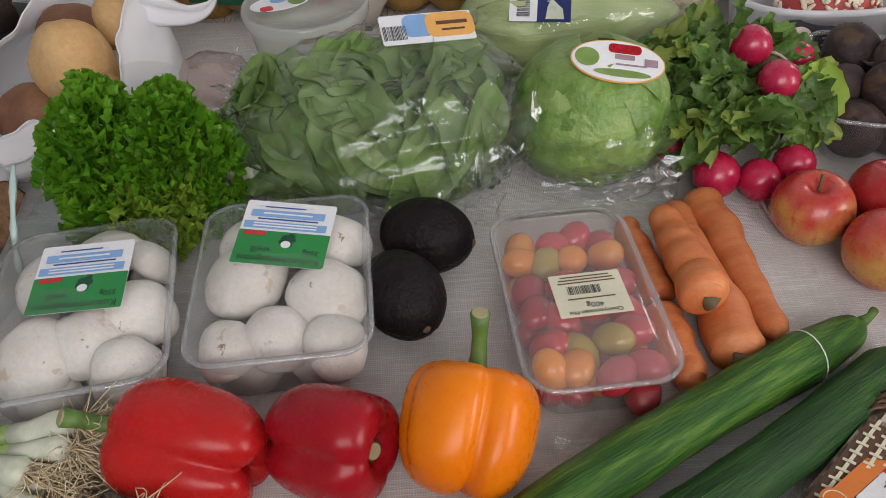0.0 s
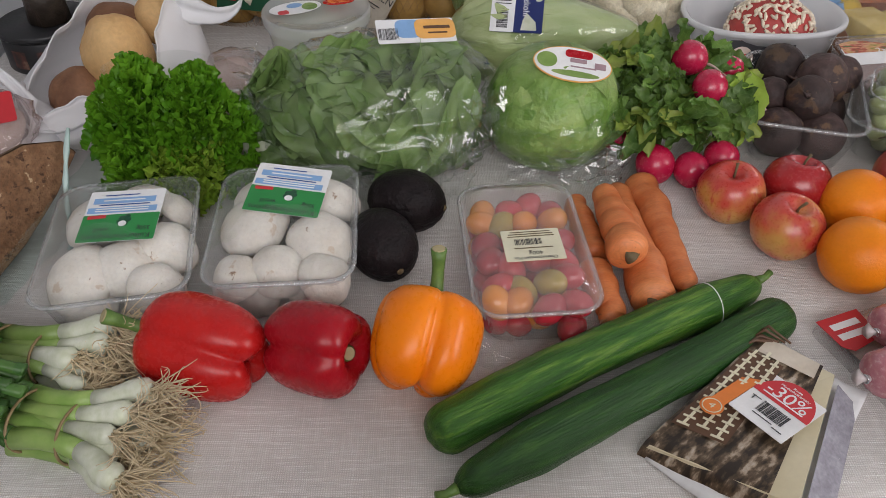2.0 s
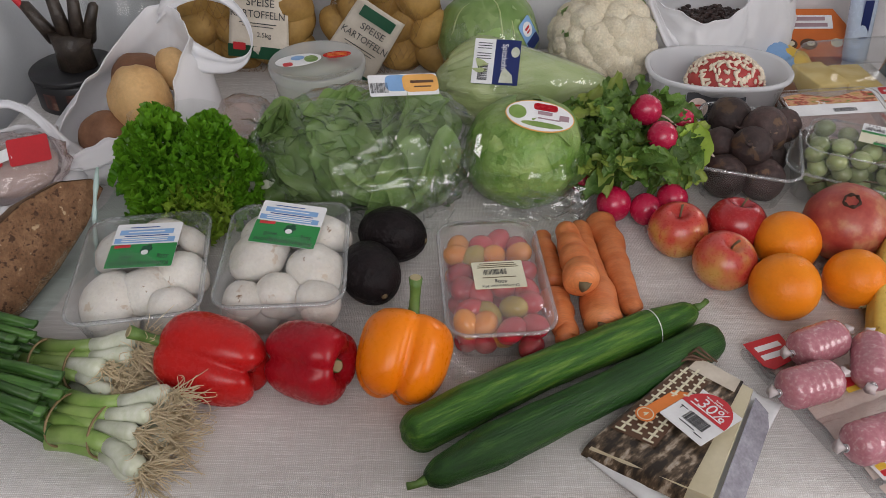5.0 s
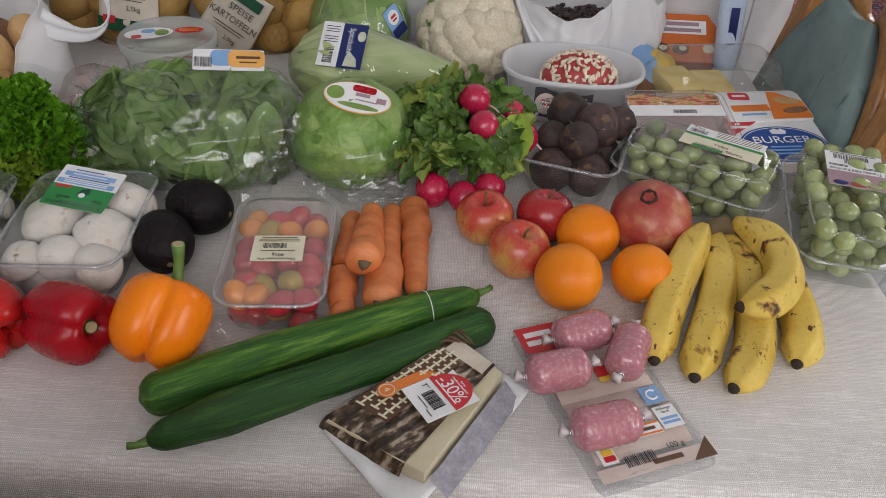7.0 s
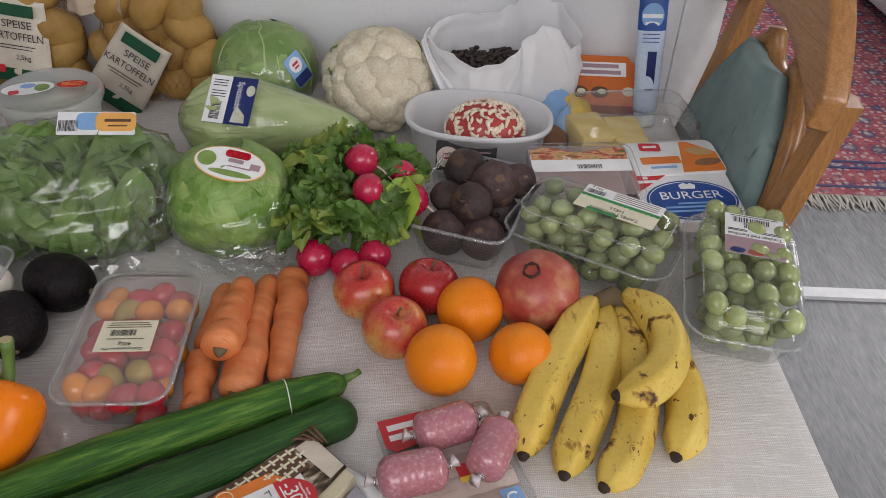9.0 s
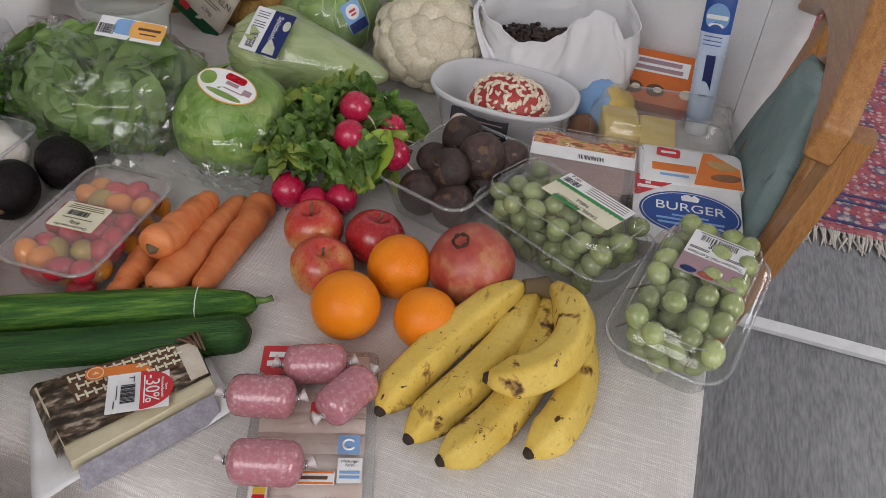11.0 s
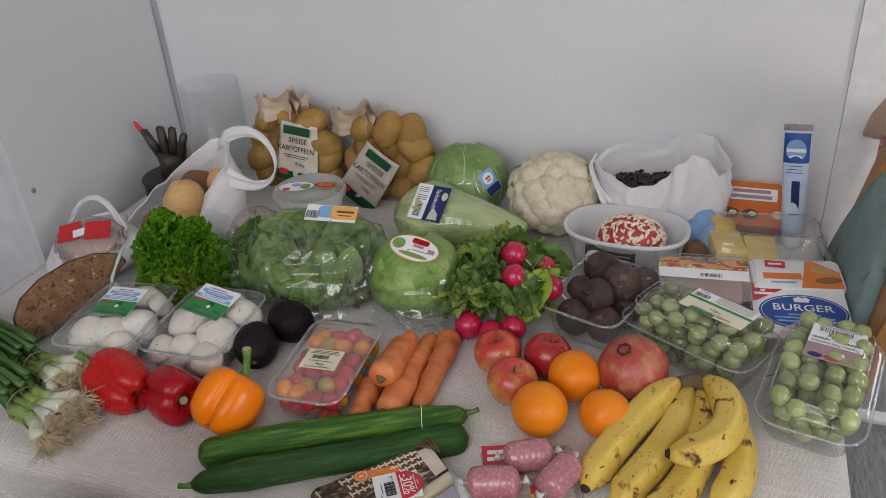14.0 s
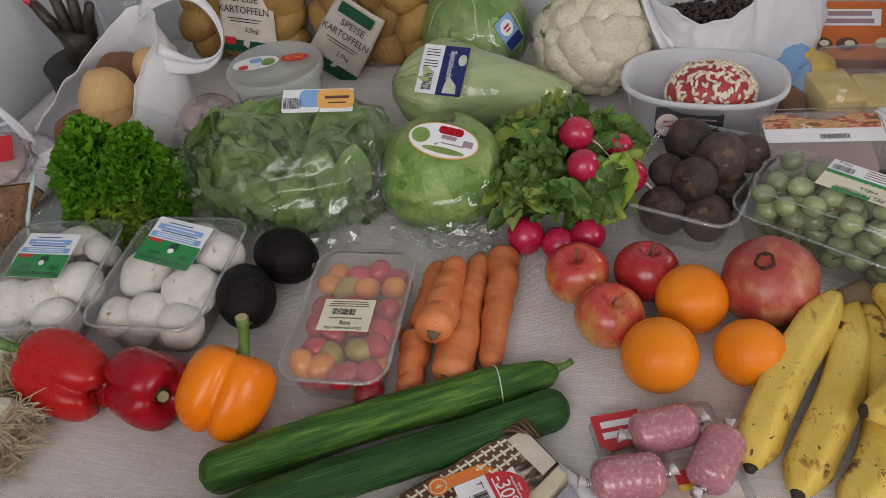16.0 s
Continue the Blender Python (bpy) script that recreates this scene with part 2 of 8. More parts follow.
M["brown_ink"] = plain("brown_print", (0.11, 0.055, 0.03), 0.5)
M["lilac_ink"] = plain("lilac_print", (0.36, 0.24, 0.27), 0.5)
M["film"] = clear("clear_film", haze=0.016, crumple=0.45, scale=22, depth=0.010, gain=1.5)
M["film_fold"] = clear("crumpled_film_fold", haze=0.03, rough=0.05, crumple=0.2, scale=30, depth=0.004, gain=2.2)
M["film_smooth"] = clear("stretched_film", haze=0.015, crumple=0.12, scale=30, depth=0.003)
M["pet"] = clear("clear_tray_plastic", haze=0.014, rough=0.05, crumple=0.1, scale=14, depth=0.004, gain=1.3)
M["frosted"] = clear("frosted_tray_plastic", tint=(0.97, 0.97, 0.97), haze=0.24, rough=0.15, crumple=0.1, scale=20)
M["hazy_lid"] = clear("hazy_lid_plastic", tint=(0.97, 0.95, 0.95), haze=0.20, rough=0.12, crumple=0.15, scale=25, gain=1.3, haze_colour=(0.86, 0.80, 0.82))
M["milky"] = clear("milky_plastic", tint=(0.85, 0.87, 0.9), haze=0.90, rough=0.25, crumple=0.05, haze_colour=(0.93, 0.94, 0.96))
M["carrier"] = clear("white_carrier_plastic", tint=(0.92, 0.93, 0.96), haze=0.90, rough=0.3, crumple=0.9, scale=24, depth=0.012, haze_colour=(0.965, 0.965, 0.985), gain=0.8, through_share=0.28)
M["glass"] = clear("clear_glass", tint=(0.985, 0.99, 0.99), haze=0.0, rough=0.02, crumple=0.0, gain=0.6)

# ---- geometry helpers ----


class Geo:
    """A growing list of points and faces."""

    def __init__(self):
        self.v, self.f = [], []

    def grid(self, nu, nv, fn, wrap=False):
        """fn(u, v) over a grid; wrap joins the u direction."""
        base = len(self.v)
        cols = nu if wrap else nu + 1
        for j in range(nv + 1):
            for i in range(cols):
                self.v.append(tuple(fn(i / nu, j / nv)))
        for j in range(nv):
            for i in range(nu):
                a, b = base + j * cols + i, base + j * cols + (i + 1) % cols
                self.f.append((a, b, b + cols, a + cols))
        return self

    def cap(self, start, count, flip=False):
        idx = list(range(start, start + count))
        self.f.append(tuple(reversed(idx)) if flip else tuple(idx))
        return self

    def rings(self, rings, cap_start=True, cap_end=True):
        base, n = len(self.v), len(rings[0])
        for r in rings:
            self.v.extend(tuple(p) for p in r)
        for j in range(len(rings) - 1):
            for i in range(n):
                a, b = base + j * n + i, base + j * n + (i + 1) % n
                self.f.append((a, b, b + n, a + n))
        if cap_start:
            self.cap(base, n, True)
        if cap_end:
            self.cap(base + (len(rings) - 1) * n, n)
        return self

    def tube(self, pts, radii, seg=10, squash=None, ends=True):
        pts = [Vector(p) for p in pts]
        rings, up = [], None
        for i, p in enumerate(pts):
            d = (pts[min(i + 1, len(pts) - 1)] - pts[max(i - 1, 0)]).normalized()
            if up is None:
                up = d.orthogonal().normalized() if abs(d.z) > 0.9 else Vector((0, 0, 1))
            side = d.cross(up).normalized()
            up = side.cross(d).normalized()
            r = radii[i] if hasattr(radii, "__len__") else radii
            ring = []
            for k in range(seg):
                a = 2 * math.pi * k / seg
                f = squash(a, i / max(1, len(pts) - 1)) if squash else 1
                ring.append(p + side * (math.cos(a) * r * f) + up * (math.sin(a) * r * f))
            rings.append(ring)
        return self.rings(rings, ends, ends)

    def sphere(self, c, r, nu=16, nv=10, fn=None):
        c = Vector(c)
        rr = r if hasattr(r, "__len__") else (r, r, r)
        rings = []
        for j in range(nv + 1):
            phi = math.pi * (0.004 + 0.992 * j / nv)
            ring = []
            for i in range(nu):
                th = 2 * math.pi * i / nu
                d = Vector((math.sin(phi) * math.cos(th), math.sin(phi) * math.sin(th), -math.cos(phi)))
                k = fn(d) if fn else 1
                ring.append(c + Vector((d.x * rr[0], d.y * rr[1], d.z * rr[2])) * k)
            rings.append(ring)
        return self.rings(rings)

    def box(self, lo, hi):
        b = len(self.v)
        for z in (lo[2], hi[2]):
            for x, y in ((lo[0], lo[1]), (hi[0], lo[1]), (hi[0], hi[1]), (lo[0], hi[1])):
                self.v.append((x, y, z))
        for f in ((3, 2, 1, 0), (4, 5, 6, 7), (0, 1, 5, 4), (1, 2, 6, 5), (2, 3, 7, 6), (3, 0, 4, 7)):
            self.f.append(tuple(b + i for i in f))
        return self

    def slab(self, poly, z0, z1):
        return self.rings([[(x, y, z0) for x, y in poly], [(x, y, z1) for x, y in poly]])

    def move(self, m, start=0):
        for i in range(start, len(self.v)):
            self.v[i] = tuple(m @ Vector(self.v[i]))
        return self

    def mesh(self, name, material, smooth=True):
        me = bpy.data.meshes.new(name)
        me.from_pydata(self.v, [], self.f)
        me.validate()
        me.materials.append(material)
        if smooth:
            for p in me.polygons:
                p.use_smooth = True
        me.update()
        return me


def rrect(hx, hy, r, z=0.0, seg=5, cx=0.0, cy=0.0):
    pts = []
    for k, (sx, sy) in enumerate(((1, 1), (-1, 1), (-1, -1), (1, -1))):
        for i in range(seg + 1):
            a = math.pi / 2 * (k + i / seg)
            pts.append((cx + sx * (hx - r) + r * math.cos(a), cy + sy * (hy - r) + r * math.sin(a), z))
    return pts


def rbox(hx, hy, h, r, e=0.004):
    """A box on z = 0 with rounded corners and softened edges."""
    g = Geo()
    g.rings([rrect(hx - e, hy - e, max(0.001, r - e), 0), rrect(hx - e * 0.3, hy - e * 0.3, r, e * 0.3), rrect(hx, hy, r, e), rrect(hx, hy, r, h - e),
             rrect(hx - e * 0.3, hy - e * 0.3, r, h - e * 0.3), rrect(hx - e, hy - e, max(0.001, r - e), h)])
    return g


def part(name, geo, material, parent=None, label="", smooth=True, m=None):
    me = geo if isinstance(geo, bpy.types.Mesh) else geo.mesh(name, material, smooth)
    ob = new(name, me)
    if parent is not None:
        ob.parent = parent
    if m is not None:
        ob.matrix_basis = m
    if label:
        ob["label"] = label
    return ob


def thing(name, label, category, m, group="", kind=""):
    ob = new(name)
    ob.empty_display_size = 0.02
    ob.matrix_basis = m
    return tagged(ob, label, category, group, kind)


def whole(name, geo, material, label, category, m=None, group="", kind="", smooth=True):
    return tagged(part(name, geo, material, None, "", smooth, m), label, category, group, kind)


def axis_pose(p, d, spin=0):
    """A pose at p whose z axis points along d."""
    return Matrix.Translation(p) @ Vector(d).normalized().to_track_quat("Z", "Y").to_matrix().to_4x4() @ pose(0, 0, 0, 0, 0, spin)


def words(name, string, size, material, parent, m, align="CENTER", width=None):
    cu = bpy.data.curves.new(name, "FONT")
    cu.body, cu.size, cu.align_x, cu.align_y, cu.extrude = string, size, align, "CENTER", 0.0001
    cu.resolution_u = 3
    ob = new(name, cu)
    me = bpy.data.meshes.new_from_object(ob)
    bpy.data.objects.remove(ob)
    me.materials.clear()
    me.materials.append(material)
    if width:
        xs = [v.co.x for v in me.vertices]
        k = width / (max(xs) - min(xs))
        for v in me.vertices:
            v.co.x *= k
    return part(name, me, material, parent, "", False, m)


def bars(name, rects, material, parent, m=None, t=0.0003):
    """Printed bars: rectangles (x, y, width, height)."""
    g = Geo()
    for x, y, w, h in rects:
        g.box((x - w / 2, y - h / 2, 0), (x + w / 2, y + h / 2, t))
    return part(name, g, material, parent, "", False, m)


def barcode(parent, m, w, h, seed=1):
    rng = random.Random(seed)
    rects, x = [], -w / 2
    while x < w / 2:
        b = rng.choice((0.0004, 0.0006, 0.001)) * w / 0.03
        rects.append((x, 0, b, h))
        x += b + rng.choice((0.0005, 0.0008, 0.0012)) * w / 0.03
    return bars("barcode", rects, M["ink"], parent, m)


def plate(name, w, h, material, parent, m, r=0.002, t=0.0005, label=""):
    g = Geo().slab([(x, y) for x, y, z in rrect(w / 2, h / 2, r, 0, 3)], 0, t)
    return part(name, g, material, parent, label, False, m)


def disc(name, rx, ry, material, parent, m, t=0.0005, n=28):
    g = Geo().slab([(rx * math.cos(2 * math.pi * k / n), ry * math.sin(2 * math.pi * k / n)) for k in range(n)], 0, t)
    return part(name, g, material, parent, "", False, m)


def wob(p, s, seed=0.0):
    return noise.noise(Vector((p[0] * s + seed, p[1] * s - seed, p[2] * s + 2 * seed)))


TZ = 0.745

# ---- the room ----


def slab_box(name, lo, hi, material, label, category):
    return whole(name, Geo().box(lo, hi), material, label, category, None, "", "structure", False)


slab_box("floor", (-2.6, -2.5, -0.1), (3.2, 4.6, 0), M["floor"], "grey wood-look vinyl plank floor", "floor")
slab_box("ceiling", (-2.6, -2.5, 2.5), (3.2, 4.6, 2.6), M["ceiling"], "plain white ceiling", "ceiling")
slab_box("wall_north", (-0.9, 1.21, 0), (0.8525, 1.33, 2.5), M["wall"], "rough white plaster wall behind the table", "wall")
slab_box("wall_west", (-2.7, -2.5, 0), (-2.6, 4.6, 2.5), M["wall"], "plain white wall", "wall")
slab_box("wall_east", (3.2, -2.5, 0), (3.3, 4.6, 2.5), M["wall"], "plain white wall", "wall")
slab_box("wall_far", (-2.6, 4.6, 0), (3.2, 4.7, 2.5), M["wall"], "plain white wall of the next room", "wall")
slab_box("wall_north_left", (-2.6, 1.21, 0), (-0.9, 1.33, 2.5), M["wall"], "plain white wall", "wall")
for nm, lo, hi in (("wall_south_below", (-2.6, -1.75, 0), (3.2, -1.65, 1.2)), ("wall_south_above", (-2.6, -1.75, 2.47), (3.2, -1.65, 2.5)),
                   ("wall_south_left", (-2.6, -1.75, 1.2), (-1.3, -1.65, 2.47)), ("wall_south_right", (1.2, -1.75, 1.2), (3.2, -1.65, 2.47))):
    slab_box(nm, lo, hi, M["wall"], "plain white wall round the window", "wall")
casing = whole("door_casing", Geo().box((0.853, 1.202, 0), (0.92, 1.338, 2.1)), M["white_paint"], "white painted door casing at the wall's end", "door casing", None, "", "structure", False)
slab_box("threshold_strip", (0.93, 1.545, 0), (3.2, 1.585, 0.012), M["white_plastic"], "white threshold strip across the grey floor", "threshold")

cab = thing("tall_cabinet", "tall grey laminate cabinet side panel beside the table", "cabinet", pose(0, 0, 0))
part("side_panel", Geo().box((-0.612, 0.712, 0), (-0.592, 1.206, 2.3)), M["panel"], cab, "", False)
part("body", Geo().box((-1.15, 0.73, 0.05), (-0.6125, 1.2, 2.28)), M["white_paint"], cab, "", False)
for z in (0.885, 1.6):
    disc("screw_cap", 0.005, 0.005, M["metal"], cab, axis_pose((-0.592, 0.74, z), (1, 0, 0)), 0.002, 12)
part("edge_strip", Geo().box((-0.5915, 1.196, 0), (-0.584, 1.208, 2.3)), M["metal"], cab, "grey metal edge strip", False)

rug = thing("rug", "red and navy patterned rug with pale fringe", "rug", pose(0, 0, 0))
part("rug_field", Geo().box((0.2, 2.06, 0.001), (3.1, 4.2, 0.012)), M["rug"], rug, "", False)
rng = random.Random(4)
g = Geo()
for k in range(420):
    x = 0.2 + 2.9 * k / 420
    g.tube([(x, 2.062, 0.008), (x + rng.uniform(-0.01, 0.01), 2.03, 0.01), (x + rng.uniform(-0.02, 0.02), 1.985 + rng.uniform(-0.015, 0.015), 0.003)], [0.004, 0.004, 0.002], 4)
part("fringe", g, M["fringe"], rug, "cream wool fringe")
g = Geo()
for y in (2.10, 2.22, 2.26):
    g.box((0.21, y, 0.0121), (3.09, y + 0.012, 0.0135))
part("border_line", g, M["navy"], rug, "", False)

lowb = thing("low_cabinet", "white low cabinet with flat doors", "cabinet", pose(2.72, 3.0, 0))
part("body", Geo().box((-0.2, -0.8, 0.06), (0.47, 1.2, 0.85)), M["white_paint"], lowb, "", False)
for k in range(4):
    part("door", Geo().box((-0.22, -0.79 + k * 0.5, 0.08), (-0.201, -0.31 + k * 0.5, 0.84)), M["white_plastic"], lowb, "", False)

# ---- the table and its cloth ----
table = thing("dining_table", "white dining table with wooden legs under a linen cloth", "table", pose(0, 0, 0))
part("tabletop", Geo().box((-0.575, 0.262, 0.70), (0.838, 1.2, 0.738)), M["white_paint"], table, "", False)
for x in (-0.52, 0.78):
    for y in (0.31, 1.14):
        g = Geo()
        g.rings([rrect(0.03, 0.03, 0.006, 0, 3, x, y), rrect(0.035, 0.035, 0.006, 0.70, 3, x, y)])
        part("leg", g, M["oak_v"], table, "brown wooden leg", False)

cloth = thing("tablecloth", "off-white woven linen tablecloth with lace border", "tablecloth", pose(0, 0, 0))
X0, X1, Y0, Y1 = -0.578, 0.846, 0.247, 1.202


def cloth_at(u, v):
    """u along the front edge, v from the wall over the front edge and down."""
    x = X0 + (X1 - X0) * u
    s = (Y1 - Y0 + 0.088) * v
    top, r = Y1 - Y0 - 0.02, 0.02
    wave = 0.007 * math.sin(x * 19 + 0.6) + 0.004 * math.sin(x * 43)
    if s < top:
        y, z = Y1 - s, TZ
    elif s < top + r * math.pi / 2:
        a = (s - top) / r
        y, z = Y0 + r - r * math.sin(a), TZ - r + r * math.cos(a)
    else:
        d = s - top - r * math.pi / 2
        y, z = Y0 - wave * d / 0.1 - 0.22 * d, TZ - r - d
    z += 0.0012 * wob((x, y, 0), 9) * (1 if s < top else 0)
    return x, y, z


g = Geo().grid(90, 90, cloth_at)
ob = part("cloth", g, M["linen"], cloth)
sol = ob.modifiers.new("thickness", "SOLIDIFY")
sol.thickness, sol.offset = 0.0015, -1
g = Geo().grid(40, 3, lambda u, v: (X1 - 0.001 + 0.006 * math.sin(v * 1.57), Y0 + 0.02 + (Y1 - Y0 - 0.02) * u, TZ - 0.0005 - 0.02 * v * v - 0.004 * v))
ob = part("side_hem", g, M["linen"], cloth)
sol = ob.modifiers.new("thickness", "SOLIDIFY")
sol.thickness = 0.0015

# lace border: rows of small loops and scallops along the bottom of the drop
g = Geo()
zl = cloth_at(0, 1)[2]


def ring_loop(cx, cz, rx, rz, thick, n=9):
    pts = []
    for k in range(n + 1):
        a = 2 * math.pi * k / n
        x, z = cx + rx * math.cos(a), cz + rz * math.sin(a)
        y = Y0 - 0.22 * (TZ - 0.02 - z) - 0.007 * math.sin(x * 19 + 0.6) * (TZ - 0.02 - z) / 0.1
        pts.append((x, y, z))
    g.tube(pts, thick, 4, None, False)


nx = int((X1 - X0) / 0.012)
for k in range(nx):
    x = X0 + 0.006 + k * 0.012
    ring_loop(x, zl - 0.006, 0.006, 0.006, 0.0011)
    ring_loop(x + 0.006, zl - 0.0155, 0.006, 0.0055, 0.0012)
for k in range(int((X1 - X0) / 0.036)):
    x = X0 + 0.018 + k * 0.036
    for q, th in ((1.0, 0.0022), (0.72, 0.0018), (0.42, 0.0024)):
        ring_loop(x, zl - 0.034, 0.0175 * q, 0.016 * q, th, 12)
    for k2 in range(7):
        a = math.pi + math.pi * k2 / 6
        ring_loop(x + 0.0185 * math.cos(a), zl - 0.036 + 0.0185 * math.sin(a), 0.0032, 0.0032, 0.001, 6)
part("lace_border", g, M["lace"], cloth, "white crochet lace with scalloped edge")

# ---- produce materials ----
M["pepper_red"] = surf("red_pepper_skin", [(0.3, (0.40, 0.008, 0.010)), (0.7, (0.52, 0.018, 0.014))], 12, 0.26, 200, 0.05, 0.10, 0.001, sss=0.04, coat=0.05, spec=0.28, relief_scale=40, spots=[(18, 0.72, (0.55, 0.06, 0.02))])
M["pepper_dark"] = surf("dark_red_pepper_skin", [(0.3, (0.30, 0.004, 0.012)), (0.7, (0.42, 0.010, 0.018))], 12, 0.26, 200, 0.05, 0.10, 0.001, sss=0.04, coat=0.05, spec=0.28, relief_scale=40)
M["pepper_orange"] = surf("orange_pepper_skin", [(0.3, (0.74, 0.165, 0.003)), (0.7, (0.83, 0.235, 0.006))], 12, 0.28, 200, 0.05, 0.10, 0.001, sss=0.06, coat=0.05, spec=0.28, relief_scale=40)
M["stem"] = surf("green_stem", [(0.3, (0.08, 0.17, 0.03)), (0.7, (0.16, 0.27, 0.06))], 60, 0.5, 400, 0.2, 0.3, 0.001)
M["stem_cut"] = plain("dry_stem_end", (0.42, 0.36, 0.20), 0.8, 0.4)
M["cucumber"] = surf("cucumber_skin", [(0.34, (0.020, 0.090, 0.008)), (0.52, (0.045, 0.155, 0.014)), (0.66, (0.14, 0.28, 0.036))], 16, 0.36, 200, 0.35, 0.9, 0.0022, stretch=(10, 10, 0.9), coat=0.03, spec=0.3, vary=0.3, relief_scale=60)
M["cucumber_dark"] = surf("dark_cucumber_skin", [(0.34, (0.009, 0.046, 0.007)), (0.55, (0.018, 0.080, 0.010)), (0.70, (0.050, 0.135, 0.020))], 16, 0.36, 200, 0.35, 0.9, 0.0022, stretch=(10, 10, 0.9), coat=0.03, spec=0.3, vary=0.05, relief_scale=60)
M["carrot"] = surf("carrot_skin", [(0.3, (0.56, 0.135, 0.032)), (0.7, (0.72, 0.25, 0.085))], 20, 0.5, 260, 0.22, 0.4, 0.0012, stretch=(1, 1, 3.5), streak=((1, 1, 16), 30, 0.63, (0.36, 0.12, 0.05)), relief_scale=90, vary=0.1, spots=[(90, 0.70, (0.22, 0.10, 0.05))])
M["avocado"] = surf("avocado_skin", [(0.3, (0.006, 0.005, 0.006)), (0.7, (0.016, 0.011, 0.012))], 40, 0.45, 190, 0.3, 1.0, 0.003, relief_scale=150, vary=0.2, spec=0.16)
M["orange"] = surf("orange_peel", [(0.3, (0.78, 0.20, 0.006)), (0.7, (0.86, 0.27, 0.012))], 14, 0.36, 330, 0.08, 0.5, 0.0012, relief_scale=330, sss=0.05, spec=0.3, vary=0.05)
M["apple"] = surf("red_yellow_apple_skin", [(0.34, (0.42, 0.02, 0.018)), (0.48, (0.50, 0.06, 0.04)), (0.62, (0.56, 0.26, 0.07)), (0.75, (0.58, 0.36, 0.10))], 17, 0.28, 300, 0.1, 0.05, 0.0005, streak=((14, 14, 1), 12, 0.55, (0.42, 0.03, 0.03)), coat=0.2, vary=0.05, spots=[(220, 0.73, (0.62, 0.42, 0.2))])
M["apple_red"] = surf("red_apple_skin", [(0.3, (0.36, 0.010, 0.018)), (0.7, (0.46, 0.03, 0.03))], 17, 0.25, 300, 0.1, 0.05, 0.0005, streak=((14, 14, 1), 12, 0.62, (0.5, 0.12, 0.06)), coat=0.25, vary=0.05)
M["pomegranate"] = surf("pomegranate_rind", [(0.34, (0.30, 0.035, 0.03)), (0.52, (0.38, 0.08, 0.05)), (0.66, (0.46, 0.20, 0.10))], 34, 0.4, 250, 0.12, 0.2, 0.0012, coat=0.1, spots=[(60, 0.68, (0.20, 0.09, 0.05))])
M["banana"] = surf("ripe_banana_skin", [(0.3, (0.60, 0.40, 0.060)), (0.7, (0.76, 0.57, 0.14))], 14, 0.5, 220, 0.12, 0.35, 0.0015, stretch=(1, 1, 1), vary=0.06,
                   spots=[(30, 0.60, (0.36, 0.21, 0.045)), (30, 0.64, (0.07, 0.035, 0.014)), (95, 0.66, (0.09, 0.045, 0.016)), (210, 0.68, (0.10, 0.05, 0.018))], spec=0.3, streak=((9, 2, 9), 16, 0.62, (0.24, 0.13, 0.03)))
M["banana_tip"] = plain("dried_banana_tip", (0.035, 0.022, 0.014), 0.9, 0.6)
M["mushroom"] = surf("white_mushroom_cap", [(0.3, (0.70, 0.645, 0.575)), (0.7, (0.83, 0.79, 0.73))], 25, 0.7, 300, 0.12, 0.7, 0.003, sss=0.1, vary=0.05, spots=[(45, 0.63, (0.60, 0.50, 0.40)), (110, 0.68, (0.30, 0.20, 0.13))], relief_scale=70)
M["gill"] = surf("mushroom_stalk", [(0.3, (0.62, 0.55, 0.47)), (0.7, (0.74, 0.70, 0.63))], 60, 0.8, 300, 0.2, 0.4, 0.001)
M["tom_red"] = surf("red_tomato_skin", [(0.3, (0.40, 0.012, 0.030)), (0.7, (0.50, 0.03, 0.045))], 20, 0.15, 200, 0.03, 0.02, 0.0005, sss=0.1, coat=0.3, vary=0.2)
M["tom_orange"] = surf("orange_tomato_skin", [(0.3, (0.70, 0.24, 0.02)), (0.7, (0.78, 0.32, 0.03))], 20, 0.15, 200, 0.03, 0.02, 0.0005, sss=0.1, coat=0.3, vary=0.12)
M["tom_green"] = surf("olive_tomato_skin", [(0.3, (0.32, 0.26, 0.04)), (0.7, (0.44, 0.34, 0.06))], 20, 0.18, 200, 0.03, 0.02, 0.0005, sss=0.1, coat=0.3, vary=0.12)
M["radish"] = surf("radish_skin", [(0.3, (0.42, 0.006, 0.045)), (0.7, (0.52, 0.02, 0.075))], 24, 0.25, 200, 0.06, 0.05, 0.0008, coat=0.2, vary=0.1)
M["root"] = plain("pale_root", (0.60, 0.48, 0.42), 0.7, 0.3)
M["beet"] = surf("beetroot_skin", [(0.3, (0.026, 0.014, 0.013)), (0.7, (0.085, 0.052, 0.048))], 40, 0.65, 160, 0.35, 0.9, 0.003, relief_scale=90, vary=0.4, spots=[(32, 0.60, (0.10, 0.058, 0.032)), (70, 0.66, (0.15, 0.095, 0.06))])
M["grape"] = surf("green_grape_skin", [(0.3, (0.24, 0.29, 0.12)), (0.7, (0.37, 0.42, 0.20))], 30, 0.25, 200, 0.04, 0.02, 0.0005, sss=0.35, coat=0.25, vary=0.28)
M["twig"] = plain("brown_twig", (0.14, 0.10, 0.05), 0.8, 0.4)
M["lollo"] = surf("frilly_lettuce_leaf", [(0.3, (0.080, 0.265, 0.008)), (0.7, (0.20, 0.45, 0.026))], 26, 0.45, 200, 0.15, 0.3, 0.001, thin=0.3, vary=0.1)
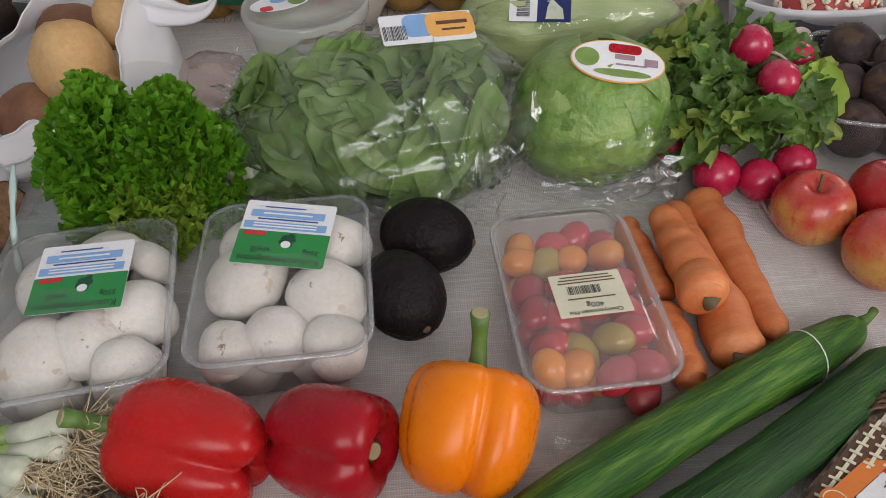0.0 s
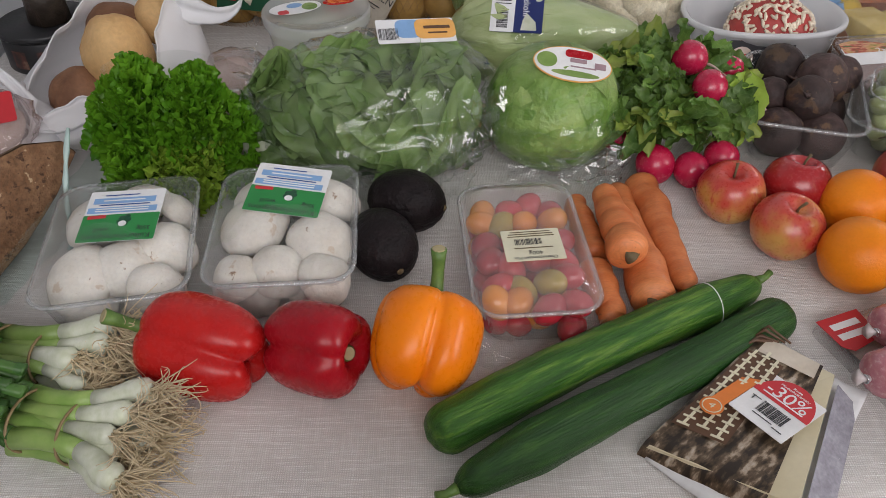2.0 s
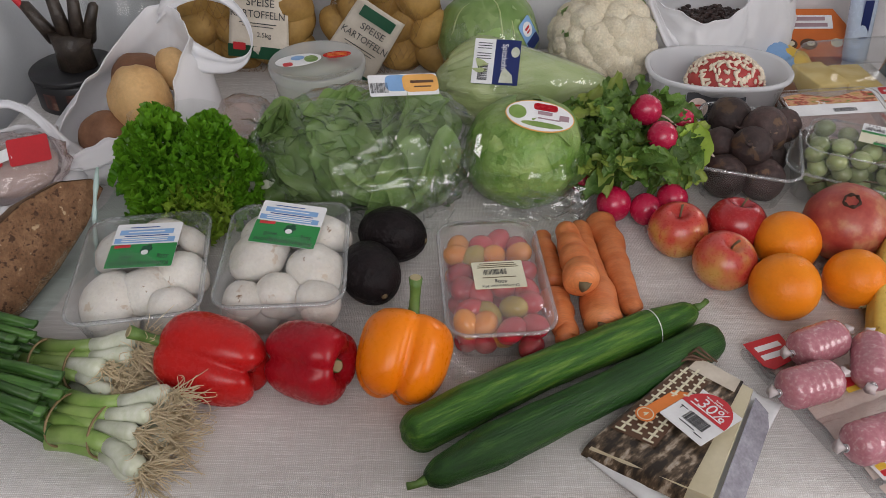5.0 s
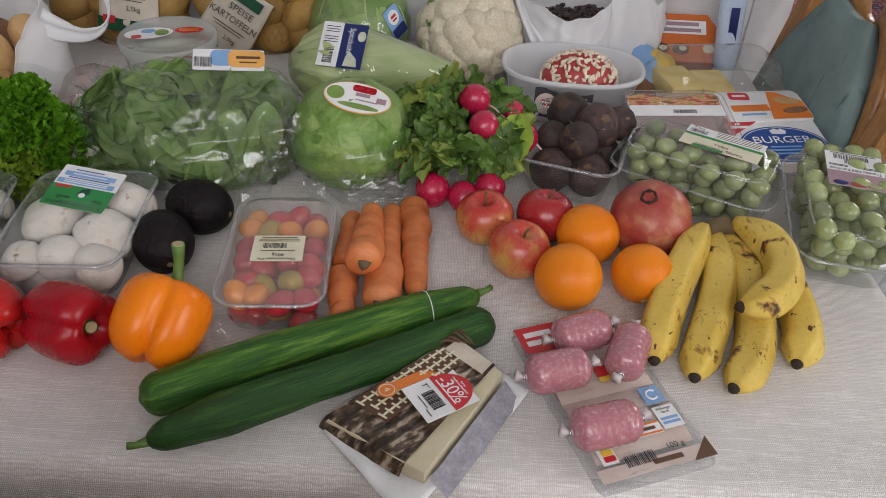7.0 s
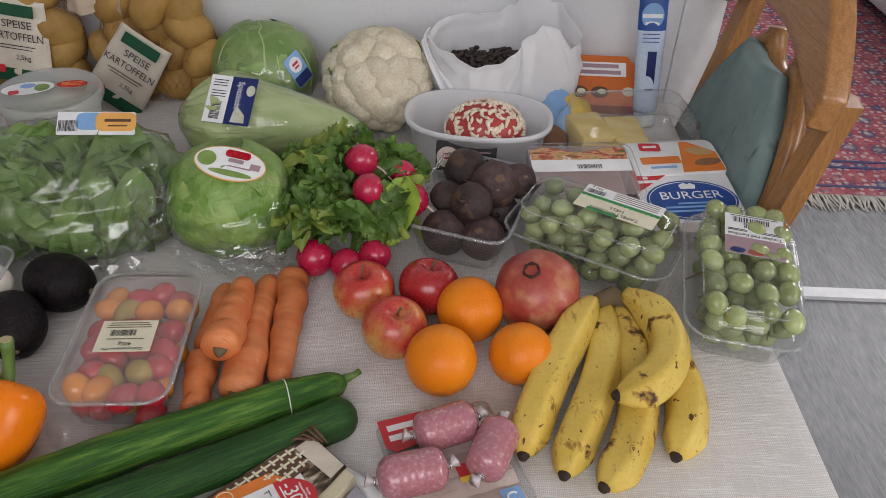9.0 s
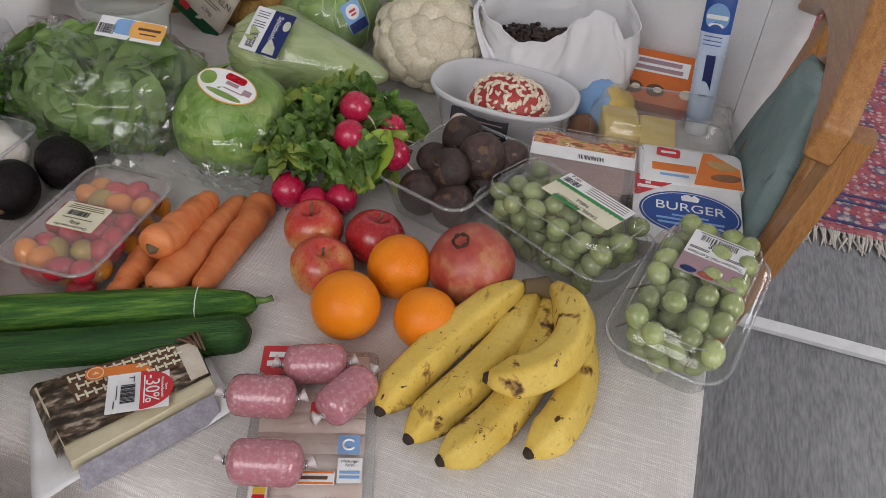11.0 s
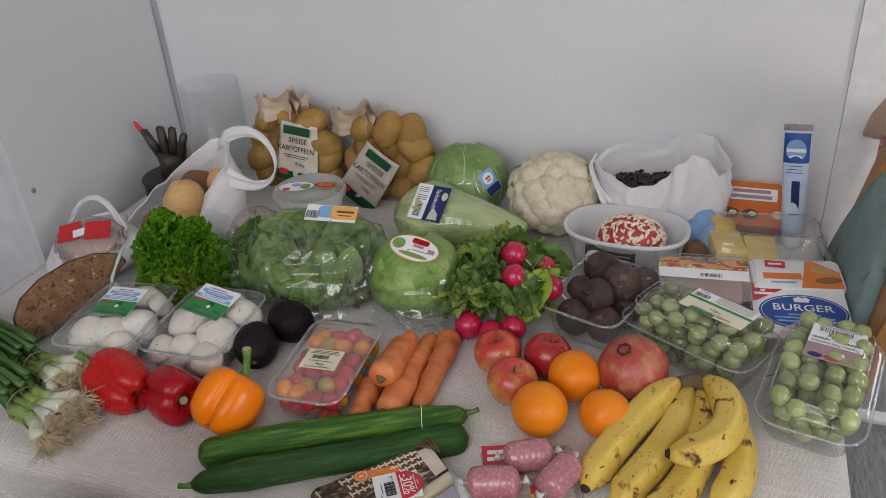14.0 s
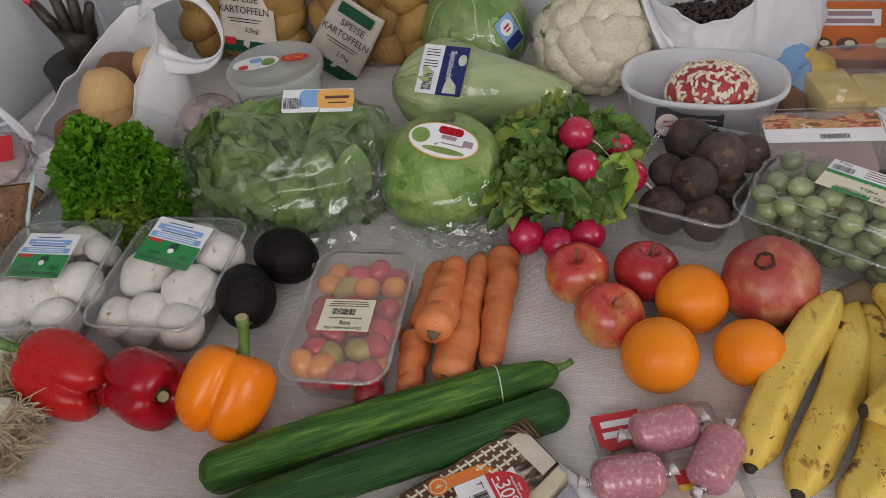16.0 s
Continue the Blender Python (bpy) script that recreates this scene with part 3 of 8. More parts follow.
M["lollo_light"] = surf("pale_frilly_leaf", [(0.3, (0.28, 0.47, 0.04)), (0.7, (0.44, 0.60, 0.09))], 26, 0.45, 200, 0.15, 0.3, 0.001, thin=0.3)
M["salad"] = surf("butterhead_leaf", [(0.3, (0.135, 0.245, 0.060)), (0.7, (0.275, 0.405, 0.135))], 16, 0.42, 200, 0.12, 0.4, 0.003, thin=0.2, vary=0.3, relief_scale=45, veins=((1, 1, 1), 40, 0.12, (0.40, 0.50, 0.24)))
M["salad_pale"] = surf("pale_butterhead_leaf", [(0.3, (0.34, 0.40, 0.12)), (0.7, (0.46, 0.50, 0.20))], 20, 0.42, 200, 0.12, 0.35, 0.001, thin=0.22, vary=0.1)
M["iceberg"] = surf("iceberg_leaf", [(0.32, (0.12, 0.25, 0.035)), (0.5, (0.20, 0.34, 0.075)), (0.68, (0.30, 0.42, 0.13))], 22, 0.4, 90, 0.2, 1.0, 0.007, sss=0.08, relief_scale=40, vary=0.1, veins=((1, 1, 0.25), 22, 0.10, (0.42, 0.54, 0.24)))
M["cabbage"] = surf("white_cabbage_leaf", [(0.3, (0.16, 0.28, 0.07)), (0.7, (0.30, 0.42, 0.15))], 10, 0.4, 90, 0.15, 0.45, 0.004, relief_scale=18, sss=0.1, vary=0.15, veins=((1, 1, 0.25), 14, 0.18, (0.50, 0.58, 0.32)))
M["spitz"] = surf("pointed_cabbage_leaf", [(0.3, (0.30, 0.40, 0.15)), (0.7, (0.47, 0.54, 0.26))], 12, 0.4, 90, 0.12, 0.5, 0.004, stretch=(0.5, 2, 2), sss=0.1, vary=0.05, spots=[(22, 0.68, (0.42, 0.36, 0.20))], veins=((0.25, 1, 1), 16, 0.3, (0.60, 0.66, 0.42)))
M["rib"] = plain("pale_leaf_rib", (0.52, 0.56, 0.36), 0.5)
M["radish_leaf"] = surf("radish_leaf", [(0.3, (0.055, 0.135, 0.018)), (0.7, (0.16, 0.28, 0.050))], 30, 0.5, 200, 0.15, 0.5, 0.002, thin=0.25, vary=0.3, relief_scale=90, veins=((1, 1, 1), 90, 0.2, (0.32, 0.46, 0.16)))
M["radish_leaf_light"] = surf("yellowing_radish_leaf", [(0.3, (0.20, 0.30, 0.04)), (0.7, (0.34, 0.40, 0.08))], 30, 0.5, 200, 0.15, 0.4, 0.001, thin=0.25, vary=0.2, relief_scale=90)
M["cauliflower"] = surf("cauliflower_curd", [(0.3, (0.66, 0.58, 0.42)), (0.7, (0.76, 0.70, 0.54))], 40, 0.75, 300, 0.25, 0.9, 0.003, relief_scale=170, vary=0.07, sss=0.1)
M["onion_white"] = surf("spring_onion_bulb", [(0.3, (0.54, 0.58, 0.42)), (0.7, (0.68, 0.70, 0.60))], 30, 0.4, 200, 0.06, 0.15, 0.0006, stretch=(4, 4, 1))
M["onion_mid"] = surf("spring_onion_shaft", [(0.3, (0.15, 0.27, 0.05)), (0.7, (0.30, 0.41, 0.13))], 30, 0.4, 200, 0.06, 0.15, 0.0006, vary=0.2)
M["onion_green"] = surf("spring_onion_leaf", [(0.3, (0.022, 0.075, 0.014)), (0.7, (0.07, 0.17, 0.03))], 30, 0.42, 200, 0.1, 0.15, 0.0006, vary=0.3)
M["rootlet"] = plain("dry_onion_root", (0.70, 0.58, 0.38), 0.9, 0.3, vary=0.1)
M["rubber"] = plain("brown_rubber_band", (0.24, 0.17, 0.08), 0.6)
M["potato"] = surf("potato_skin", [(0.3, (0.33, 0.18, 0.04)), (0.7, (0.48, 0.29, 0.08))], 24, 0.65, 160, 0.2, 0.4, 0.0015, vary=0.12, spots=[(90, 0.70, (0.2, 0.11, 0.04))])

# ---- peppers ----


def pepper_body(length, radius, lobes, seed):
    g = Geo()

    def at(u, v):
        th = 2 * math.pi * u
        phi = math.pi * (0.0003 + 0.9994 * v)
        groove = abs(math.sin(lobes * th / 2 + 0.5 * wob((math.cos(th), math.sin(th), 0), 0.8, seed)))
        deep = 0.15 + 0.34 * (1 - v) ** 2 + 0.16 * v ** 5
        r = radius * math.sin(phi) ** 0.62 * (1 - deep * (1 - groove) ** 2.6) * (1 + 0.07 * wob((math.cos(th), math.sin(th), v * 2), 1.0, seed))
        r *= 0.84 + 0.22 * v
        c = math.cos(phi)
        z = -length / 2 * math.copysign(abs(c) ** 0.75, c)
        if v > 0.5:
            z -= 0.22 * length * math.exp(-(r / (0.27 * radius)) ** 2) * (0.6 + 0.4 * v)
        else:
            z += 0.14 * length * math.exp(-(r / (0.3 * radius)) ** 2) - 0.07 * length * groove * (1 - 2 * v)
        return r * math.cos(th), r * math.sin(th), z

    return g.grid(64, 40, at, True)


def pepper(label, p, stem_way, length, radius, lobes, material, seed, bend, spin=0, groove=None, neck=0.014):
    if groove:
        f = axis_pose(p, stem_way, 0).to_3x3().inverted() @ Vector(groove)
        spin = math.degrees(math.atan2(f.y, f.x))
    t = thing("bell_pepper", label, "pepper", axis_pose(p, stem_way, spin), "bell peppers")
    part("flesh", pepper_body(length, radius, lobes, seed), material, t)
    z0 = length * 0.5 - 0.22 * length
    way = t.matrix_basis.to_3x3().inverted() @ Vector(bend)
    pts = [(0, 0, z0 - 0.004), (0, 0, z0 + 0.006), (0, 0, z0 + neck)] + [(way.x * k ** 1.6, way.y * k ** 1.6, z0 + neck + way.z * k) for k in (0.3, 0.6, 0.8, 1.0)]
    st = part("stalk", Geo().tube(pts, [0.017, 0.0125, 0.0075, 0.0056, 0.0052, 0.0058, 0.0070], 10), M["stem"], t, "green stalk")
    end, d = Vector(pts[-1]), (Vector(pts[-1]) - Vector(pts[-2])).normalized()
    disc("stalk_end", 0.0056, 0.0056, M["stem_cut"], st, axis_pose(end, d), 0.0012, 14)
    return t


pepper("red bell pepper lying on its side on the linen", (-0.134, 0.394, TZ + 0.0385), (-0.93, 0.32, 0.1), 0.104, 0.046, 3, M["pepper_red"], 1.0, (-0.038, -0.004, 0.024), 0, (0.1, -0.60, 0.50))
pepper("dark red bell pepper lying on its side, stalk sideways", (-0.037, 0.391, TZ + 0.0390), (0.86, -0.38, 0.16), 0.082, 0.0435, 3, M["pepper_dark"], 2.4, (0.004, -0.003, 0.002), 30, None, 0.004)
pepper("orange bell pepper lying with its lobes outward", (0.054, 0.393, TZ + 0.0430), (0.24, 0.80, 0.54), 0.086, 0.050, 4, M["pepper_orange"], 5.2, (0.004, 0.016, 0.040), 22)

# ---- cucumbers ----


def cucumber(label, a, b, r, material, sag, stem_at_start, band=False):
    a, b = Vector(a), Vector(b)
    d = b - a
    L = d.length
    t = thing("cucumber", label, "cucumber", axis_pose(a, d), "cucumbers")
    n = 90
    pts, rad = [], []
    for k in range(n + 1):
        s = k / n
        pts.append((sag * math.sin(math.pi * s), 0.004 * math.sin(5 * s), L * s))
        e = min(s, 1 - s) * 2
        f = math.sqrt(max(0, 1 - (1 - e / 0.11) ** 2)) if e < 0.11 else 1
        near = s if stem_at_start else 1 - s
        neck = 0.52 + 0.48 * min(1, near / 0.2) ** 0.7
        rad.append(max(0.0015, r * f * neck * (1 + 0.04 * math.sin(9 * s) + 0.012 * math.sin(41 * s))))
    ridge = lambda ang, s: 1 + 0.016 * math.cos(9 * ang) + 0.014 * math.cos(5 * ang + 8 * s) + 0.014 * wob((math.cos(ang) * 4, math.sin(ang) * 4, s * 40), 1.0)
    part("flesh", Geo().tube(pts, rad, 36, ridge), material, t)
    z, w = (-0.001, -1) if stem_at_start else (L + 0.001, 1)
    part("stalk", Geo().tube([(0, 0, z - w * 0.004), (0, 0, z + w * 0.006), (0.002, 0.001, z + w * 0.014)], [0.005, 0.0032, 0.0036], 8), M["stem"], t, "dry green stalk")
    if band:
        k = 74
        ring = [(pts[k][0] + rad[k] * 1.03 * math.cos(q * 0.314), pts[k][1] + rad[k] * 1.03 * math.sin(q * 0.314), pts[k][2] + 0.002 * math.sin(q * 0.5)) for q in range(21)]
        part("string", Geo().tube(ring, 0.0006, 5, None, False), M["paper"], t, "thin white string round the cucumber")
    return t


cucumber("long green cucumber with pale streaks", (0.056, 0.309, TZ + 0.0205), (0.372, 0.486, TZ + 0.0205), 0.0205, M["cucumber"], 0.004, False, True)
cucumber("long dark green cucumber beside another", (0.076, 0.264, TZ + 0.020), (0.385, 0.447, TZ + 0.020), 0.020, M["cucumber_dark"], -0.004, True)

# ---- carrots ----


def carrot(a, b, r, seed, label):
    """From the thin end a to the crown b."""
    a, b = Vector(a), Vector(b)
    L = (b - a).length
    t = thing("carrot", label, "carrot", axis_pose(a, b - a), "carrots")
    n = 44
    pts = [(0.004 * wob((k * 0.12, seed, 0), 1.2), 0.003 * wob((seed, k * 0.12, 0), 1.2), L * k / n) for k in range(n + 1)]
    rad = []
    for k in range(n + 1):
        s = k / n
        rr = r * (0.58 + 0.42 * s ** 0.8) * (1 + 0.03 * wob((s * 9, seed, 1), 1.5) + 0.010 * wob((s * 40, seed, 3), 1.2))
        if s < 0.1:
            rr *= max(0.12, (s / 0.1) ** 0.5)
        if s > 0.93:
            rr *= max(0.30, (1 - ((s - 0.93) / 0.07) ** 2 * 0.70))
        rad.append(rr)
    part("flesh", Geo().tube(pts, rad, 26, lambda a, q: 1 + 0.03 * wob((math.cos(a), math.sin(a), q * 6), 1.6, seed)), M["carrot"], t)
    part("crown", Geo().tube([(0, 0, L - 0.003), (0, 0, L + 0.002), (0.001, 0, L + 0.006)], [r * 0.40, r * 0.30, r * 0.10], 9, lambda a, q: 1 + 0.2 * math.cos(3 * a)), M["twig"], t, "brown cut crown")
    return t


zc = TZ + 0.016
carrot((0.214, 0.632, zc), (0.221, 0.520, zc + 0.002), 0.0170, 1, "orange carrot lying under another carrot")
carrot((0.240, 0.618, TZ + 0.034), (0.245, 0.486, TZ + 0.052), 0.0205, 2, "short thick orange carrot on top of the others")
carrot((0.226, 0.432, zc), (0.218, 0.512, zc), 0.0180, 3, "thick orange carrot with dark crown fibres")
carrot((0.262, 0.650, zc), (0.265, 0.452, zc + 0.005), 0.0225, 4, "long orange carrot with brown scars")
carrot((0.302, 0.470, zc), (0.291, 0.655, zc + 0.003), 0.0195, 5, "long orange carrot lying on the linen")

# ---- avocados, oranges, apples, pomegranate ----


def avocado(p, d, l, r, label, seed):
    def f(v):
        return 1 - 0.12 * max(0, v.z) + 0.012 * wob(v, 9, seed) + 0.01 * wob(v, 22, seed)
    g = Geo().sphere((0, 0, 0), (r, r, l), 48, 32, f)
    t = thing("avocado", label, "avocado", axis_pose(p, d), "avocados")
    part("skin", g, M["avocado"], t)
    part("stem_button", Geo().sphere((0, 0, l * 0.865), (0.004, 0.004, 0.0025), 8, 6), M["twig"], t)


avocado((0.036, 0.603, TZ + 0.033), (0.9, -0.3, 0.0), 0.045, 0.034, "black ripe avocado with bumpy skin", 2)
avocado((0.013, 0.530, TZ + 0.033), (0.42, -0.85, -0.08), 0.044, 0.034, "black ripe avocado leaning on another", 5)


def orange(p, r, navel, label):
    t = thing("orange", label, "orange", axis_pose(p, navel), "oranges")

    def f(v):
        return 1 - 0.03 * math.exp(-((1 - v.z) / 0.02)) - 0.04 * math.exp(-((1 + v.z) / 0.03)) + 0.008 * wob(v, 2.2, r * 90)
    part("peel", Geo().sphere((0, 0, 0), (r, r, r * 0.97), 40, 28, f), M["orange"], t)
    g = Geo()
    for k in range(5):
        a = k * 1.256
        g.sphere((0.0028 * math.cos(a), 0.0028 * math.sin(a), r * 0.945), (0.0022, 0.0022, 0.0014), 7, 5)
    part("navel", g, M["stem_cut"], t, "small brown navel")


orange((0.468, 0.501, TZ + 0.0365), 0.0375, (0.3, 0.3, -0.9), "bright orange round orange on the linen")
orange((0.499, 0.581, TZ + 0.036), 0.037, (0.2, 0.5, -0.8), "bright orange round orange behind another")
orange((0.553, 0.517, TZ + 0.0335), 0.0345, (0.05, -0.75, -0.42), "small orange with its navel to the front")


def apple(p, r, d, material, label, seed):
    t = thing("apple", label, "apple", axis_pose(p, d, seed * 70), "apples")

    def at(u, v):
        th, phi = 2 * math.pi * u, math.pi * (0.004 + 0.992 * v)
        rr = r * math.sin(phi) * (1 + 0.02 * math.cos(5 * th) * (1 - v)) * (0.94 + 0.09 * v) * (1 + 0.02 * wob((math.cos(th), math.sin(th), v), 1.3, seed))
        z = -r * 0.92 * math.cos(phi)
        z -= (0.34 * r * math.exp(-(rr / (0.30 * r)) ** 2)) if v > 0.5 else -(0.22 * r * math.exp(-(rr / (0.28 * r)) ** 2))
        return rr * math.cos(th), rr * math.sin(th), z
    part("skin", Geo().grid(44, 30, at, True), material, t)
    part("stalk", Geo().tube([(0, 0, r * 0.5), (0.001, 0, r * 0.75), (0.004, 0.002, r * 1.02)], [0.0016, 0.0012, 0.0017], 7), M["twig"], t, "thin brown stalk")


apple((0.378, 0.611, TZ + 0.0325), 0.036, (-0.1, -0.1, 1), M["apple"], "red and yellow streaked apple", 1)
apple((0.452, 0.622, TZ + 0.0325), 0.036, (0.1, 0.2, 1), M["apple_red"], "shiny red apple beside the pomegranate", 2)
apple((0.417, 0.551, TZ + 0.0325), 0.0365, (0.15, -0.12, 1), M["apple"], "yellow apple with red streaks beside the oranges", 3)

pom = thing("pomegranate", "large dull red pomegranate beside the bananas", "pomegranate", axis_pose((0.575, 0.606, TZ + 0.045), (-0.25, -0.30, 0.9)))
part("rind", Geo().sphere((0, 0, 0), (0.049, 0.049, 0.0455), 44, 30, lambda v: 1 + 0.02 * math.cos(6 * math.atan2(v.y, v.x)) * (1 - abs(v.z)) + 0.016 * wob(v, 2.5)), M["pomegranate"], pom)
M["dry_crown"] = plain("dry_crown", (0.055, 0.026, 0.016), 0.9, 0.6)
cring = lambda r, z, w: [(r * (1 + 0.07 * math.sin(5 * k * math.pi / 12 + 1)) * math.cos(k * math.pi / 12), r * (1 + 0.07 * math.sin(5 * k * math.pi / 12)) * math.sin(k * math.pi / 12), z + w * math.cos(6 * k * math.pi / 12)) for k in range(24)]
part("crown", Geo().rings([cring(0.012, 0.041, 0), cring(0.0098, 0.045, 0.0), cring(0.0092, 0.048, 0.0022), cring(0.0080, 0.048, 0.0022), cring(0.0068, 0.0445, 0.001), cring(0.002, 0.0445, 0)], False, True), M["dry_crown"], pom, "dry brown crown")

# ---- bananas ----


def bezier(pts, n):
    out = []
    P = [Vector(p) for p in pts]
    for k in range(n + 1):
        s, Q = k / n, P[:]
        while len(Q) > 1:
            Q = [Q[i].lerp(Q[i + 1], s) for i in range(len(Q) - 1)]
        out.append(Q[0])
    return out


bunch = thing("banana_bunch", "bunch of ripe yellow bananas with brown spots", "bananas", pose(0.64, 0.50, TZ))


def banana(ctrl, r):
    o = Vector((0.64, 0.50, TZ))
    pts = [p - o for p in bezier(ctrl, 34)]
    rad = []
    for k in range(35):
        s = k / 34
        q = r
        if s < 0.14:
            q = r * (0.34 + 0.66 * (s / 0.14) ** 0.75)
        if s > 0.80:
            e = (s - 0.80) / 0.20
            q = r * (1 - 0.62 * e ** 1.3)
        rad.append(q)
    sq = lambda ang, s: 1 + 0.075 * math.cos(5 * ang + 0.6) + 0.012 * math.cos(10 * ang + 1.2) + 0.02 * wob((math.cos(ang), math.sin(ang), s * 5), 1.4, r * 900)
    b = part("banana", Geo().tube(pts, rad, 30, sq), M["banana"], bunch)
    e0, e1 = pts[0], pts[-1]
    d0 = (pts[0] - pts[1]).normalized()
    part("tip", Geo().tube([e0 - d0 * 0.003, e0 + d0 * 0.001, e0 + d0 * 0.005], [r * 0.33, r * 0.31, r * 0.20], 10), M["banana_tip"], b, "blackened tip")
    return b


zb = TZ + 0.019
banana([(0.549, 0.400, zb - 0.003), (0.560, 0.455, zb + 0.004), (0.600, 0.535, zb + 0.020), (0.636, 0.590, zb + 0.030)], 0.0205)
banana([(0.586, 0.380, zb - 0.004), (0.606, 0.440, zb), (0.650, 0.500, zb + 0.004), (0.652, 0.592, zb + 0.020)], 0.0205)
banana([(0.622, 0.368, zb - 0.004), (0.655, 0.405, zb - 0.001), (0.690, 0.475, zb + 0.000), (0.668, 0.595, zb + 0.016)], 0.0205)
banana([(0.696, 0.405, zb - 0.003), (0.728, 0.455, zb), (0.735, 0.525, zb + 0.004), (0.684, 0.592, zb + 0.014)], 0.0205)
banana([(0.640, 0.446, zb + 0.034), (0.700, 0.455, zb + 0.034), (0.735, 0.545, zb + 0.040), (0.672, 0.598, zb + 0.034)], 0.0205)
o = Vector((0.64, 0.50, TZ))
part("crown", Geo().tube([Vector((0.640, 0.588, zb + 0.030)) - o, Vector((0.660, 0.602, zb + 0.026)) - o, Vector((0.682, 0.594, zb + 0.022)) - o], [0.009, 0.013, 0.009], 10), M["twig"], bunch, "brown-green crown")

plate("tag", 0.010, 0.014, M["paper"], bunch, Matrix.Translation(Vector((0.588, 0.530, zb + 0.020)) - o) @ pose(0, 0, 0, 70, 0, -50), 0.001, 0.0006, "small white sticker")

# ---- packed goods ----


def tray(hx0, hy0, hx1, hy1, h, r, lip=0.006, wall=0.0012):
    """An open tray on z = 0 with a turned-out rim."""
    g = Geo()
    rings = [rrect(hx0 * 0.4, hy0 * 0.4, r * 0.3, wall), rrect(hx0 - 0.008, hy0 - 0.008, r * 0.6, wall), rrect(hx0, hy0, r, 0.007), rrect(hx1, hy1, r, h - 0.004),
             rrect(hx1 + lip * 0.3, hy1 + lip * 0.3, r, h), rrect(hx1 + lip, hy1 + lip, r + lip, h), rrect(hx1 + lip, hy1 + lip, r + lip, h - 0.003)]
    return g.rings(rings, True, False)


def lid(hx, hy, z0, h, r, ridge=0.004, flange=0.007):
    """A domed clear lid above z0."""
    g = Geo()
    rings = [rrect(hx + flange, hy + flange, r + flange, z0), rrect(hx, hy, r, z0 + 0.001), rrect(hx - 0.002, hy - 0.002, r, z0 + h * 0.45), rrect(hx - ridge, hy - ridge, r, z0 + h * 0.5),
             rrect(hx - ridge - 0.003, hy - ridge - 0.003, r, z0 + h * 0.8), rrect(hx - ridge - 0.009, hy - ridge - 0.009, r * 0.8, z0 + h), rrect(hx * 0.6, hy * 0.6, r * 0.5, z0 + h * 1.0), rrect(hx * 0.2, hy * 0.2, r * 0.2, z0 + h * 0.99)]
    return g.rings(rings, False, True)


def film_top(hx, hy, z, dome, r, seed):
    g = Geo()

    def at(u, v):
        x, y = (2 * u - 1) * hx, (2 * v - 1) * hy
        e = max(abs(2 * u - 1), abs(2 * v - 1))
        return x, y, z + dome * (1 - e ** 2.5) + 0.0012 * wob((x, y, 0), 60, seed)
    return g.grid(24, 30, at)


def cap_profile(r, seed):
    g = Geo()

    def at(u, v):
        th = 2 * math.pi * u
        prof = [(0.02, 1.0), (0.35, 0.95), (0.7, 0.72), (0.95, 0.32), (1.0, 0.05), (0.93, -0.16), (0.72, -0.22), (0.36, -0.10), (0.28, -0.12)]
        k = v * (len(prof) - 1)
        i = min(int(k), len(prof) - 2)
        f = k - i
        a, b = prof[i], prof[i + 1]
        rr, zz = a[0] + (b[0] - a[0]) * f, a[1] + (b[1] - a[1]) * f
        n = 1 + 0.15 * wob((math.cos(th), math.sin(th), v), 1.4, seed) + 0.03 * wob((math.cos(th) * 3, math.sin(th) * 3, v * 4), 1.3, seed)
        return r * rr * n * math.cos(th), r * rr * n * math.sin(th), r * 0.72 * zz
    return g.grid(26, 20, at, True)


cap_meshes = [cap_profile(0.03, s).mesh("cap", M["mushroom"]) for s in (1.0, 3.0, 6.0)]
stalk_mesh = Geo().tube([(0, 0, 0.004), (0.001, 0, -0.014), (0, 0.001, -0.022)], [0.0095, 0.011, 0.012], 12).mesh("stalk", M["gill"])


def mushroom(base, p, d, r, k):
    t = thing("mushroom", "white button mushroom in a plastic punnet", "mushroom", base @ axis_pose(p, d, k * 77), "mushrooms")
    s = r / 0.03
    t.scale = (s, s, s)
    part("cap", cap_meshes[k % 3], M["mushroom"], t)
    part("stalk", stalk_mesh, M["gill"], t)


